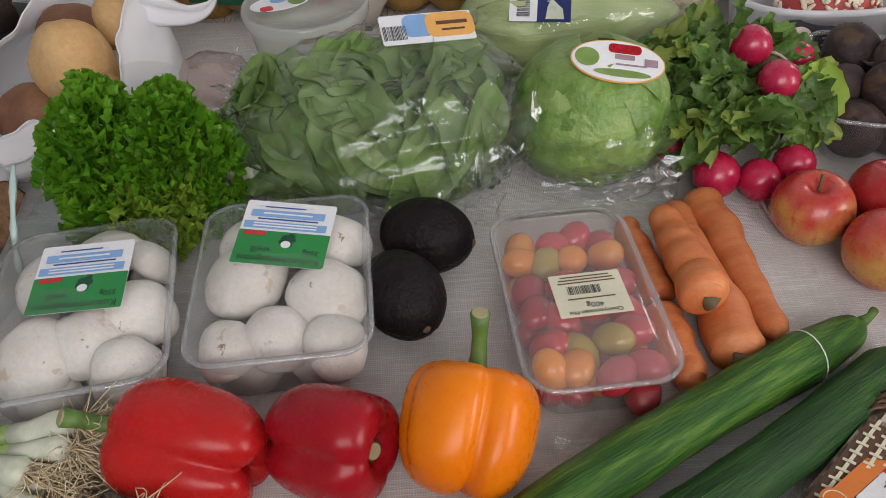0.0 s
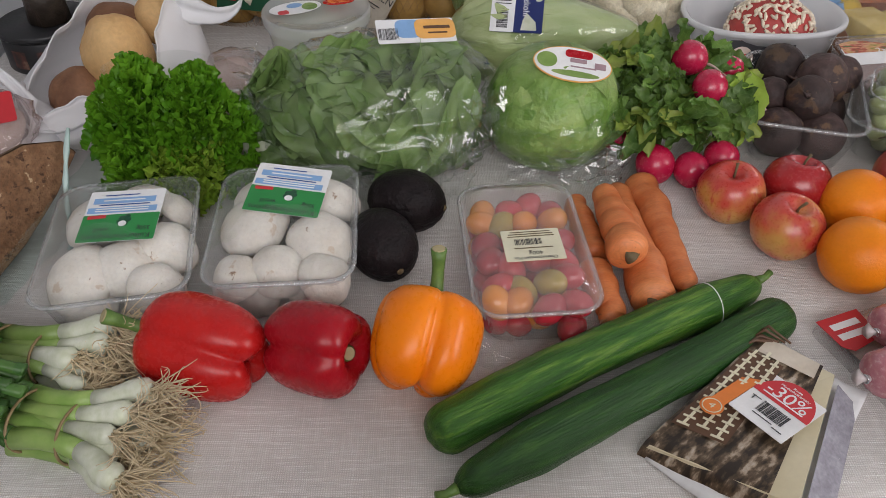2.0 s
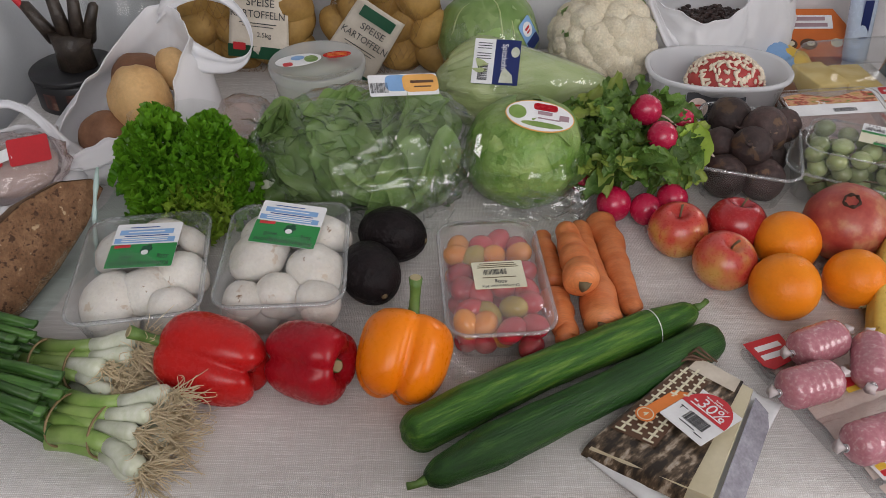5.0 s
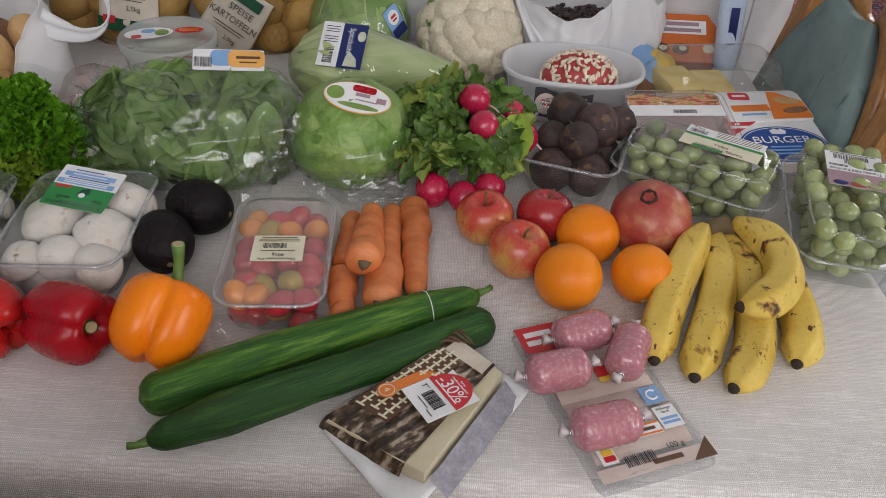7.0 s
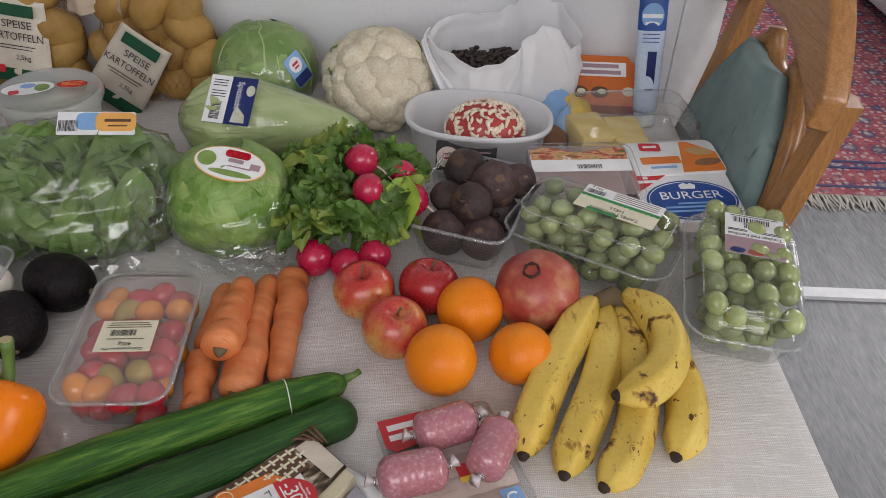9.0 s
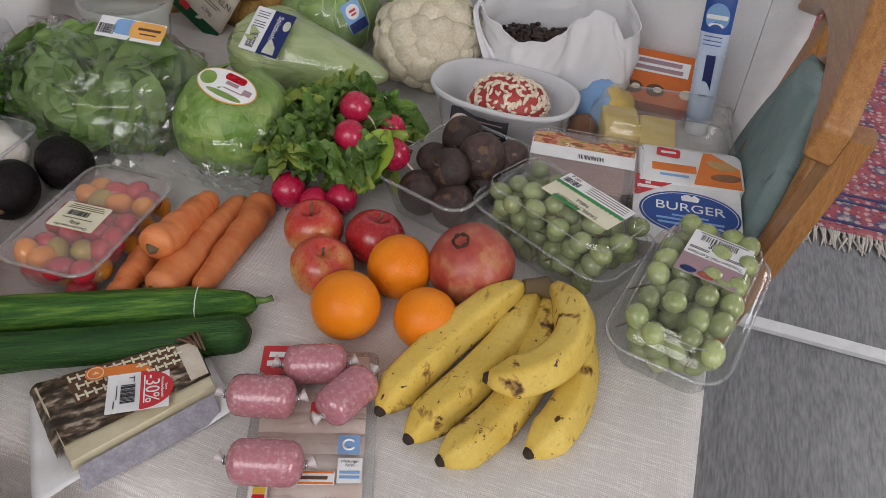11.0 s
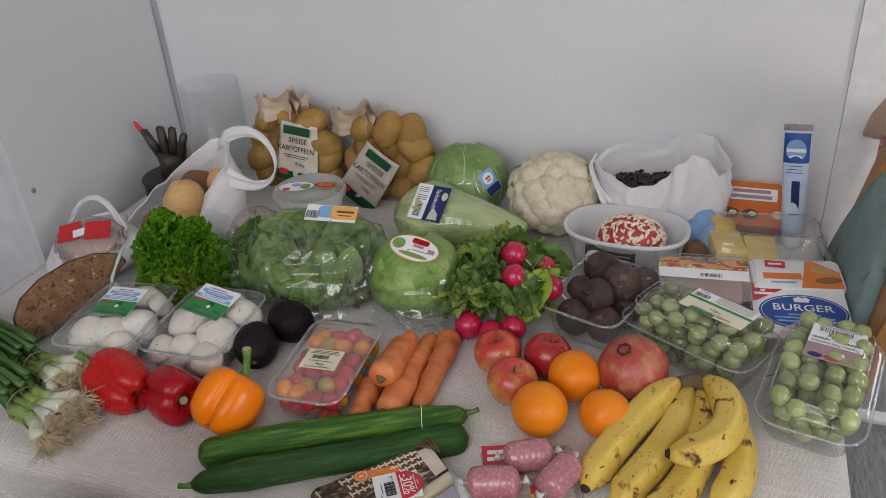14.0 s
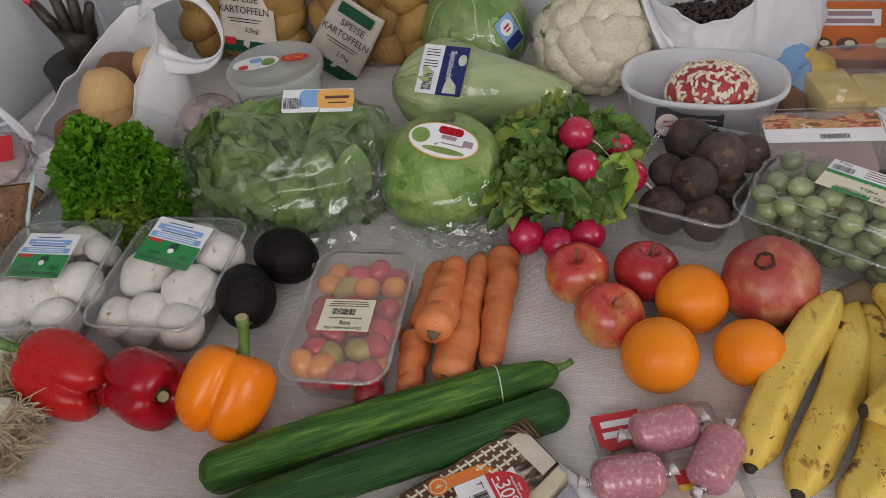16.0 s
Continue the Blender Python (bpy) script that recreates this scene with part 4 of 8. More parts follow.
def mushroom_label(parent, m):
    lab = plate("label", 0.066, 0.056, M["paper"], parent, m, 0.002, 0.0004, "white and green printed label")
    z = Matrix.Translation((0, 0, 0.0006))
    plate("green_field", 0.066, 0.029, M["green_ink"], lab, z @ pose(0, 0.0135, 0), 0.001, 0.0002)
    words("text", "Kulturchampignons", 0.0078, M["ink"], lab, z @ pose(0, 0.0235, 0.0004), width=0.058)
    words("text", "weiß", 0.0075, M["ink"], lab, z @ pose(0.014, 0.0155, 0.0004))
    words("text", "350g", 0.0062, M["ink"], lab, z @ pose(-0.022, 0.0155, 0.0004))
    g = Geo()
    for k in range(9):
        g.sphere((-0.004 + 0.0045 * math.cos(k * 2.4) * (k / 9) ** 0.5, 0.006 + 0.005 * math.sin(k * 2.4) * (k / 9) ** 0.5, 0.0), (0.0032, 0.0032, 0.0005), 7, 5)
    part("picture", g, M["dark_green_ink"], lab, "", True, z)
    disc("picture", 0.0035, 0.003, M["paper"], lab, z @ pose(-0.003, 0.010, 0.0006), 0.0002)
    plate("flash", 0.016, 0.0035, M["red_ink"], lab, z @ pose(0.021, 0.0015, 0.0004, 0, 0, 3), 0.0005, 0.0002)
    for y, w in ((-0.0060, 0.060), (-0.0165, 0.054)):
        plate("stripe", w, 0.0062, M["light_blue"], lab, z @ pose(0.001, y, 0.0002), 0.0004, 0.0002)
    bars("text_lines", [(0.001, y, 0.046, 0.0010) for y in (-0.0048, -0.0072)] + [(0.001, -0.0165, 0.036, 0.0012), (0.004, -0.0235, 0.040, 0.0010)], M["paper"], lab, z @ pose(0, 0, 0.0005))
    bars("text_lines", [(0.0, -0.0115, 0.044, 0.0010), (0.004, -0.0225, 0.030, 0.0009)], M["blue_ink"], lab, z @ pose(0, 0, 0.0003))


def rim(hx, hy, r, z, parent, thick=0.0017):
    pts = rrect(hx, hy, r, z, 6)
    part("rim", Geo().tube(pts + [pts[0]], thick, 6, None, False), M["rim"], parent, "thick clear rim")


M["rim"] = clear("clear_plastic_edge", haze=0.22, rough=0.08, crumple=0.0, gain=1.6, haze_colour=(0.85, 0.86, 0.88))


def mushroom_punnet(m, layout, lab, label):
    t = thing("mushroom_punnet", label, "punnet", m, "mushroom punnets")
    rim(0.069, 0.092, 0.025, 0.0585, t)
    part("tray", tray(0.054, 0.078, 0.064, 0.087, 0.060, 0.02), M["frosted"], t, "frosted plastic tray")
    part("film", film_top(0.068, 0.092, 0.0605, 0.016, 0.02, 2), M["film_smooth"], t, "clear stretched film")
    mushroom_label(t, lab)
    for k, (x, y, z, r, dx, dy) in enumerate(layout):
        mushroom(m, (x, y, z - (0.003 if z > 0.04 else 0)), (dx, dy, 1), r * (1.07 if z > 0.04 else 1), k)


lower = [(-0.026, -0.058, 0.022, 0.026, -0.3, -1.2), (0.028, -0.057, 0.023, 0.026, 0.5, -1.1), (-0.036, 0.0, 0.024, 0.024, -1.4, 0.1), (0.037, 0.004, 0.023, 0.025, 1.5, 0.2)]
mushroom_punnet(pose(-0.236, 0.520, TZ, 0, 0, 9),
                [(-0.032, 0.040, 0.049, 0.030, -0.5, 0.1), (0.014, 0.060, 0.050, 0.029, 0.0, 0.3), (0.044, 0.050, 0.045, 0.023, 1.1, 0.5), (-0.033, -0.040, 0.045, 0.031, -0.3, -0.5), (0.006, -0.034, 0.050, 0.027, 0.1, -0.4), (0.040, -0.010, 0.047, 0.029, 0.5, -0.2), (0.036, -0.062, 0.044, 0.024, 0.6, -0.7)] + lower,
                pose(0.006, 0.006, 0.0785, -12, 4, 170) @ Matrix.Diagonal((1.12, 1.12, 1, 1)), "clear punnet of white mushrooms under film with green label")
mushroom_punnet(pose(-0.082, 0.540, TZ, 0, 0, 3),
                [(-0.036, 0.058, 0.044, 0.026, -0.6, 0.3), (0.008, 0.062, 0.049, 0.029, 0.0, 0.3), (0.042, 0.044, 0.048, 0.029, 0.5, 0.2), (-0.030, 0.004, 0.051, 0.033, -0.2, -0.2), (0.034, -0.022, 0.050, 0.031, 0.3, -0.3), (-0.042, -0.062, 0.043, 0.023, -0.4, -0.5), (-0.002, -0.056, 0.045, 0.025, 0.2, -0.6), (0.040, -0.068, 0.043, 0.024, 0.5, -0.6)] + lower,
                pose(0.004, 0.022, 0.0795, -12, -3, 168) @ Matrix.Diagonal((1.12, 1.12, 1, 1)), "clear punnet of large white mushrooms under film")

# cherry tomatoes
ct = pose(0.149, 0.508, TZ, 0, 0, 3.5) @ Matrix.Diagonal((1.05, 1.05, 1, 1))
t = thing("tomato_punnet", "clear plastic box of mixed cherry tomatoes with paper label", "punnet", ct)
part("tray", tray(0.042, 0.078, 0.049, 0.086, 0.052, 0.018), M["pet"], t, "clear plastic tray")
part("lid", lid(0.047, 0.084, 0.0525, 0.012, 0.018), M["hazy_lid"], t, "milky clear lid")
rim(0.054, 0.091, 0.024, 0.0515, t, 0.002)
g = Geo()
for s in (-1, 1):
    g.grid(16, 10, lambda u, v: ((2 * u - 1) * 0.055, -0.09 - 0.012 * v - 0.012 * wob((u * 3, v, s), 2.3) * v, 0.036 * (1 - v) + 0.004 + 0.010 * wob((u * 5, v * 2, s), 1.8) * v))
part("film_flap", g, M["film"], t, "crumpled clear film end")
lb = plate("label", 0.052, 0.042, M["cream"], t, pose(0.003, -0.018, 0.0655, 0, 0, 181), 0.001, 0.0004, "cream paper label")
words("text", "400g", 0.0065, M["ink"], lb, pose(-0.001, 0.011, 0.0006))
words("text", "Cherrytomaten Mix", 0.005, M["ink"], lb, pose(0, 0.0175, 0.0006), width=0.038)
barcode(lb, pose(0.004, -0.004, 0.0006), 0.024, 0.008, 8)
bars("text_lines", [(0, y, w, 0.0009) for y, w in ((0.0045, 0.034), (-0.0115, 0.042), (-0.0145, 0.040), (-0.0175, 0.036))], M["twig"], lb, pose(0, 0, 0.0006))
egg = lambda v: 1 + 0.10 * v.z * 0.5
tm = {k: Geo().sphere((0, 0, 0), (0.0128, 0.0128, 0.0168), 16, 11, egg).mesh("tomato", M[k]) for k in ("tom_red", "tom_orange", "tom_green")}
names = {"tom_red": "small red cherry tomato in the box", "tom_orange": "small orange cherry tomato in the box", "tom_green": "small olive cherry tomato in the box"}
rng = random.Random(11)
for layer in range(2):
    for row in range(6):
        for col in range(4):
            k = rng.choices(("tom_red", "tom_orange", "tom_green"), (6, 4 if row > 2 else 2, 1))[0]
            x = -0.0345 + col * 0.0228 + rng.uniform(-0.005, 0.005) + (0.004 if row % 2 else -0.003)
            y = -0.068 + row * 0.027 + rng.uniform(-0.007, 0.007)
            ob = part("cherry_tomato", tm[k], M[k], None, "", True, ct @ axis_pose((max(-0.033, min(0.033, x)), y, 0.0165 + layer * 0.021 + rng.uniform(-0.002, 0.003)), (rng.uniform(-1, 1), rng.uniform(-1, 1), rng.uniform(-0.5, 0.7))))
            tagged(ob, names[k], "tomato", "cherry tomatoes")

# grapes
grape_mesh = Geo().sphere((0, 0, 0), (0.0112, 0.0112, 0.0130), 16, 11).mesh("grape", M["grape"])


def grapes(base, hx, hy, layers, seed, label):
    r = random.Random(seed)
    t = thing("grape_bunch", label, "grapes", base, "grapes")
    nx, ny = int(2 * hx / 0.0226), int(2 * hy / 0.0226)
    for l in range(layers):
        k = 0.86 + 0.07 * l
        for i in range(nx):
            for j in range(ny):
                if r.random() < 0.05:
                    continue
                x = (-hx + 0.013 + i * (2 * hx - 0.026) / (nx - 1)) * k + r.uniform(-0.006, 0.006)
                y = (-hy + 0.013 + j * (2 * hy - 0.026) / (ny - 1)) * k + r.uniform(-0.006, 0.006)
                z = 0.0130 + l * 0.0185 + r.uniform(-0.003, 0.007)
                part("grape", grape_mesh, M["grape"], t, "", True, axis_pose((x, y, z), (r.uniform(-1, 1), r.uniform(-1, 1), r.uniform(-1, 1))))
    g = Geo()
    for k in range(14):
        p = Vector((r.uniform(-hx, hx) * 0.8, r.uniform(-hy, hy) * 0.8, 0.02 + 0.012 * layers * r.random()))
        q = p + Vector((r.uniform(-0.03, 0.03), r.uniform(-0.03, 0.03), r.uniform(-0.01, 0.006)))
        g.tube([p, (p + q) / 2 + Vector((0.003, 0.002, 0.004)), q], [0.0014, 0.0012, 0.0008], 5)
    tagged(part("stem", g, M["twig"], t, "thin brown stems"), kind="stuff")


def vents(hx, hy, z):
    g = Geo()
    for x in (-hx, hx):
        g.rings([rrect(0.007, 0.003, 0.0028, z, 3, x, hy), rrect(0.007, 0.003, 0.0028, z + 0.0012, 3, x, hy)])
    return g


g1 = pose(0.655, 0.716, TZ, 0, 0, -28) @ Matrix.Diagonal((1.14, 1.05, 1, 1))
t = thing("grape_box", "clear hinged box of green grapes with cream label", "grape box", g1, "grape boxes")
part("tray", tray(0.079, 0.046, 0.088, 0.054, 0.055, 0.022), M["pet"], t, "clear tray")
part("lid", lid(0.086, 0.052, 0.0555, 0.034, 0.024, 0.007), M["pet"], t, "clear ridged lid")
rim(0.093, 0.059, 0.03, 0.0545, t)
rim(0.079, 0.045, 0.022, 0.083, t, 0.001)
lb = plate("label", 0.088, 0.050, M["cream"], t, pose(0.018, 0.012, 0.0905, 0, 0, 178), 0.001, 0.0004, "cream label with green zigzag")
plate("white_field", 0.088, 0.0225, M["paper"], lb, pose(0, -0.014, 0.0004), 0.0005, 0.0002)
g = Geo().slab([(0.044, -0.0055)] + [(0.044 - 0.088 * k / 30, 0.0008 if k % 2 else -0.0012) for k in range(31)] + [(-0.044, -0.0055)], 0, 0.0002)
part("zigzag", g, M["green_ink"], lb, "green zigzag band", False, pose(0, 0, 0.0006))
words("text", "TAFELTRAUBEN", 0.0078, M["ink"], lb, pose(0, 0.0185, 0.0006), width=0.054)
words("text", "HELL", 0.0078, M["ink"], lb, pose(0, 0.0098, 0.0006))
plate("green_tab", 0.034, 0.0055, M["green_ink"], lb, pose(0.012, 0.0225, 0.0004), 0.0005, 0.0002)
words("text", "500 g", 0.006, M["ink"], lb, pose(0.032, -0.0215, 0.0006))
barcode(lb, pose(0.031, -0.0125, 0.0006), 0.02, 0.009, 3)
bars("text_lines", [(-0.014, y, 0.05, 0.0009) for y in (-0.010, -0.014, -0.018, -0.022)], M["twig"], lb, pose(0, 0, 0.0006))
grapes(g1 @ pose(0, 0, 0.002), 0.077, 0.045, 4, 5, "green grapes filling a clear box")

g2 = pose(0.816, 0.640, TZ + 0.006, 4, 0, -12) @ Matrix.Diagonal((1.08, 1.18, 1, 1))
t = thing("grape_box", "clear hinged box of green grapes at the table's corner", "grape box", g2, "grape boxes")
part("tray", tray(0.047, 0.078, 0.056, 0.087, 0.048, 0.022), M["pet"], t, "clear tray")
part("lid", lid(0.054, 0.085, 0.0485, 0.034, 0.024, 0.007), M["pet"], t, "clear ridged lid")
rim(0.061, 0.092, 0.03, 0.0475, t)
rim(0.047, 0.078, 0.022, 0.076, t, 0.001)
lb = plate("label", 0.062, 0.062, M["paper"], t, pose(0.006, 0.028, 0.0835, 0, 0, 178), 0.001, 0.0004, "white label with lilac picture")
plate("picture", 0.062, 0.026, M["lilac_ink"], lb, pose(0, 0.018, 0.0004), 0.0005, 0.0002)
rng = random.Random(9)
for q, mt in enumerate(("green_ink", "red_ink", "navy")):
    g = Geo().sphere((-0.018 + q * 0.018, 0.026, 0.0008), (0.008, 0.0042, 0.0006), 24, 6, lambda v: 1 + 0.3 * wob(v, 4, q * 3))
    part("picture", g, M[("grape", "pomegranate", "navy")[q]], lb)
words("text", "Trauben Hell Kernlose", 0.0065, M["ink"], lb, pose(0, 0.0012, 0.0006), width=0.056)
words("text", "500g", 0.0098, M["ink"], lb, pose(0.002, -0.0120, 0.0006))
barcode(lb, pose(0.004, -0.022, 0.0006), 0.038, 0.008, 6)
bars("text_lines", [(x, y, 0.02, 0.0008) for x in (-0.018, 0.018) for y in (-0.0045, -0.0065)] + [(0, -0.0285, 0.05, 0.0008)], M["ink"], lb, pose(0, 0, 0.0006))
grapes(g2 @ pose(0, 0, 0.002), 0.046, 0.078, 4, 6, "pale green grapes filling a clear box")

# beetroots
bb = pose(0.504, 0.770, TZ, 0, 0, -18)
t = thing("beet_punnet", "open clear punnet of dark beetroots", "punnet", bb)
part("tray", tray(0.050, 0.074, 0.062, 0.088, 0.066, 0.02), M["pet"], t, "clear plastic tray")
rim(0.067, 0.093, 0.025, 0.0645, t, 0.0022)
rng = random.Random(3)
for k, (x, y, z, r) in enumerate(((-0.022, -0.045, 0.030, 0.030), (0.026, -0.04, 0.030, 0.029), (-0.026, 0.02, 0.028, 0.028), (0.03, 0.022, 0.028, 0.028), (0.0, 0.055, 0.03, 0.03),
                                  (0.004, -0.022, 0.066, 0.027), (0.020, 0.026, 0.068, 0.032), (-0.026, 0.050, 0.066, 0.030), (0.046, 0.058, 0.062, 0.024), (-0.034, -0.005, 0.056, 0.022))):
    s = rng.uniform(0, 50)
    f = lambda v: 1 + 0.07 * wob(v, 1.6, s) + 0.02 * wob(v, 6, s) + 0.25 * max(0, v.z - 0.86)
    b = thing("beetroot", "dark purple-brown unpeeled beetroot", "beetroot", bb @ axis_pose((x, y, z), (rng.uniform(-1, 1), rng.uniform(-1, 1), rng.uniform(-0.3, 0.6)) if k != 5 else (0.2, 0.9, -0.6)), "beetroots")
    part("skin", Geo().sphere((0, 0, 0), (r, r, r * 0.95), 26, 18, f), M["beet"], b)
    part("tail", Geo().tube([(0, 0, -r * 0.9), (0.002, 0, -r * 1.08), (0.006, 0.002, -r * 1.25)], [0.004, 0.002, 0.0008], 6), M["beet"], b)

# cold-cut pack and the small sausages on it
sp = pose(0.4965, 0.359, TZ + 0.001, 0, 0, 20.5)
M["coldcut"] = surf("pale_cold_cut", [(0.3, (0.60, 0.47, 0.41)), (0.7, (0.70, 0.61, 0.56))], 18, 0.5, 200, 0.1, 0.1, 0.001, streak=((2, 12, 1), 14, 0.62, (0.34, 0.20, 0.16)))
M["sausage"] = surf("pink_sausage_meat", [(0.40, (0.42, 0.155, 0.19)), (0.56, (0.465, 0.195, 0.225)), (0.70, (0.56, 0.34, 0.35))], 240, 0.22, 420, 0.14, 0.6, 0.0016, coat=0.5, vary=0.06, relief_scale=70)
M["frosted_knot"] = plain("gathered_casing", (0.62, 0.55, 0.55), 0.3)
t = thing("cold_cut_pack", "flat clear pack of sliced cold cuts with printed labels", "food pack", sp)
part("tray", rbox(0.060, 0.103, 0.007, 0.008, 0.002), M["frosted"], t, "clear plastic tray")
g = Geo()
for k in range(7):
    y = -0.075 + k * 0.024
    g.grid(14, 6, lambda u, v, y=y: ((2 * u - 1) * 0.05, y + 0.026 * v, 0.0074 + 0.004 * v * (1 - v) * 4 * 0.6 + 0.0008 * wob((u * 4, v, y * 40), 2)))
part("cold_cuts", g, M["coldcut"], t, "pale sliced cold cuts")
part("film", film_top(0.058, 0.101, 0.0105, 0.003, 0.01, 4), M["film_smooth"], t, "clear film cover")
zt = 0.0145
part("red_corner", Geo().slab([(-0.058, 0.101), (-0.012, 0.101), (-0.016, 0.066), (-0.05, 0.060), (-0.058, 0.068)], 0, 0.0004), M["red_ink"], t, "red printed corner", False, pose(0, 0, zt))
bars("brand_mark", [(-0.036, 0.089, 0.030, 0.007), (-0.034, 0.077, 0.036, 0.007)], M["paper"], t, pose(0, 0, zt + 0.0005))
pl = plate("badge", 0.020, 0.021, M["light_blue"], t, pose(0.036, -0.020, zt), 0.001, 0.0004)
part("ring", Geo().tube([(0.0055 * math.cos(a * 0.3 + 0.6), 0.0055 * math.sin(a * 0.3 + 0.6), 0.0006) for a in range(18)], 0.0012, 5), M["paper"], pl)
pl = plate("badge", 0.022, 0.026, M["paper"], t, pose(0.038, -0.048, zt), 0.001, 0.0004)
words("text", "Haltungs-\nform", 0.0042, M["ink"], pl, pose(0, 0.0075, 0.0006))
bars("stripe", [(0, -0.002, 0.018, 0.003), (0, -0.007, 0.018, 0.003)], M["light_blue"], pl, pose(0, 0, 0.0005))
pl = plate("badge", 0.038, 0.014, M["paper"], t, pose(0.006, -0.056, zt), 0.001, 0.0004)
bars("stripe", [(0, -0.0055, 0.036, 0.002), (0, 0.0055, 0.036, 0.002)], M["orange_ink"], pl, pose(0, 0, 0.0005))
bars("text_bar", [(0.0, 0.0, 0.026, 0.0035)], M["brown_ink"], pl, pose(0, 0, 0.0005))
pl = plate("score_box", 0.016, 0.024, M["paper"], t, pose(-0.040, -0.070, zt), 0.001, 0.0004)
for k, nm in enumerate(("green_ink", "yellow_ink", "red_ink")):
    plate("score", 0.011, 0.006, M[nm], pl, pose(0.001, 0.007 - k * 0.0066, 0.0004), 0.001, 0.0003)
plate("print_band", 0.114, 0.014, M["coldcut"], t, pose(0.0, -0.092, zt), 0.001, 0.0003)
barcode(t, pose(-0.012, -0.084, zt + 0.0006), 0.03, 0.012, 12)
words("text", "100 g", 0.0085, M["ink"], t, pose(0.026, -0.079, zt + 0.0006))
bars("brand_mark", [(0.012, -0.091, 0.030, 0.0050)], M["brown_ink"], t, pose(0, 0, zt + 0.0006))
part("brown_corner", Geo().slab([(0.058, -0.100), (0.058, -0.078), (0.034, -0.100)], 0, 0.0004), M["brown_ink"], t, "brown corner", False, pose(0, 0, zt))
plate("tab", 0.018, 0.014, M["red_ink"], t, pose(0.006, 0.022, zt), 0.001, 0.0004)
plate("tab", 0.018, 0.006, M["yellow_ink"], t, pose(0.006, 0.012, zt), 0.001, 0.0004)


def small_sausage(p, d, l, r, label):
    s = thing("small_sausage", label, "sausage", axis_pose(p, d), "small sausages")
    n = 32
    pts = [(0, 0, -l + 2 * l * k / n) for k in range(n + 1)]
    rad = [r * max(0.12, (1 - abs(2 * k / n - 1) ** 7)) ** 0.5 * (1 + 0.012 * math.sin(k * 1.7)) for k in range(n + 1)]
    part("casing", Geo().tube(pts, rad, 36, lambda a, q: 1 + 0.06 * math.cos(13 * a + 3 * q) * abs(2 * q - 1) ** 7 + 0.012 * wob((math.cos(a) * 2, math.sin(a) * 2, q * 4), 1.5, l * 99)), M["sausage"], s)
    for e in (-1, 1):
        k = part("knot", Geo().tube([(0, 0, e * l * 0.97), (0.001, 0, e * (l + 0.004)), (0.003, 0.002, e * (l + 0.010))], [0.0034, 0.0024, 0.0062], 9, lambda a, q: 1 + 0.25 * q * math.cos(5 * a)), M["frosted_knot"], s, "whitish twisted casing end")
        part("clip", Geo().tube([(0.0035 * math.cos(a * 0.7), 0.0035 * math.sin(a * 0.7), e * (l + 0.003)) for a in range(10)], 0.0011, 5), M["metal"], k, "metal clip")


zs = TZ + 0.034
small_sausage((0.474, 0.416, zs), (0.93, 0.36, 0.05), 0.031, 0.0198, "small pink sausage in tight clear casing")
small_sausage((0.445, 0.361, zs), (0.95, 0.28, 0.02), 0.032, 0.0203, "small pink sausage lying on the cold cuts")
small_sausage((0.518, 0.392, zs), (0.36, 0.93, 0.05), 0.031, 0.0198, "small pink sausage in clear casing with metal clips")
small_sausage((0.483, 0.297, zs), (0.95, 0.30, 0.0), 0.033, 0.0203, "small pink sausage lying apart on the pack")

# cheese
cp = pose(0.318, 0.325, TZ + 0.001, 0, 0, 37.5)
M["cheese"] = surf("pale_cheese", [(0.3, (0.62, 0.55, 0.36)), (0.7, (0.70, 0.64, 0.46))], 20, 0.4, 200, 0.06, 0.08, 0.001, coat=0.2)
M["cheese_wrap"] = surf("photo_print_wrap", [(0.40, (0.026, 0.017, 0.011)), (0.52, (0.13, 0.09, 0.055)), (0.59, (0.38, 0.30, 0.22)), (0.70, (0.60, 0.53, 0.44))], 60, 0.35, 300, 0.3, 0.05, 0.0005, vary=0, stretch=(1, 2.2, 1))
M["wrap_beige"] = surf("beige_print", [(0.3, (0.48, 0.41, 0.32)), (0.7, (0.62, 0.56, 0.47))], 40, 0.4, 200, 0.1, 0.05, 0.0005, vary=0)
M["fleece"] = surf("grey_absorbent_pad", [(0.3, (0.26, 0.25, 0.29)), (0.7, (0.38, 0.37, 0.42))], 90, 0.8, 300, 0.3, 0.4, 0.001)
t = thing("cheese_pack", "wedge of pale cheese in printed paper with discount sticker", "cheese pack", cp)
CQ = [cp.inverted() @ Vector(p) for p in ((0.222, 0.306, TZ + 0.010), (0.347, 0.405, TZ + 0.031), (0.396, 0.362, TZ + 0.027), (0.322, 0.238, TZ + 0.022))]


def cheese_top(u, v, up=0.0):
    p = CQ[0].lerp(CQ[1], u).lerp(CQ[3].lerp(CQ[2], u), v)
    return Vector((p.x, p.y, p.z + up))


def cheese_strip(g, u0, v0, u1, v1, w, up):
    a, b = cheese_top(u0, v0, up), cheese_top(u1, v1, up)
    d = Vector((b.x - a.x, b.y - a.y, 0)).normalized() * w / 2
    n = Vector((-d.y, d.x, 0))
    low = [a - n, b - n, b + n, a + n]
    g.rings([[(p.x, p.y, p.z) for p in low], [(p.x, p.y, p.z + 0.0004) for p in low]])


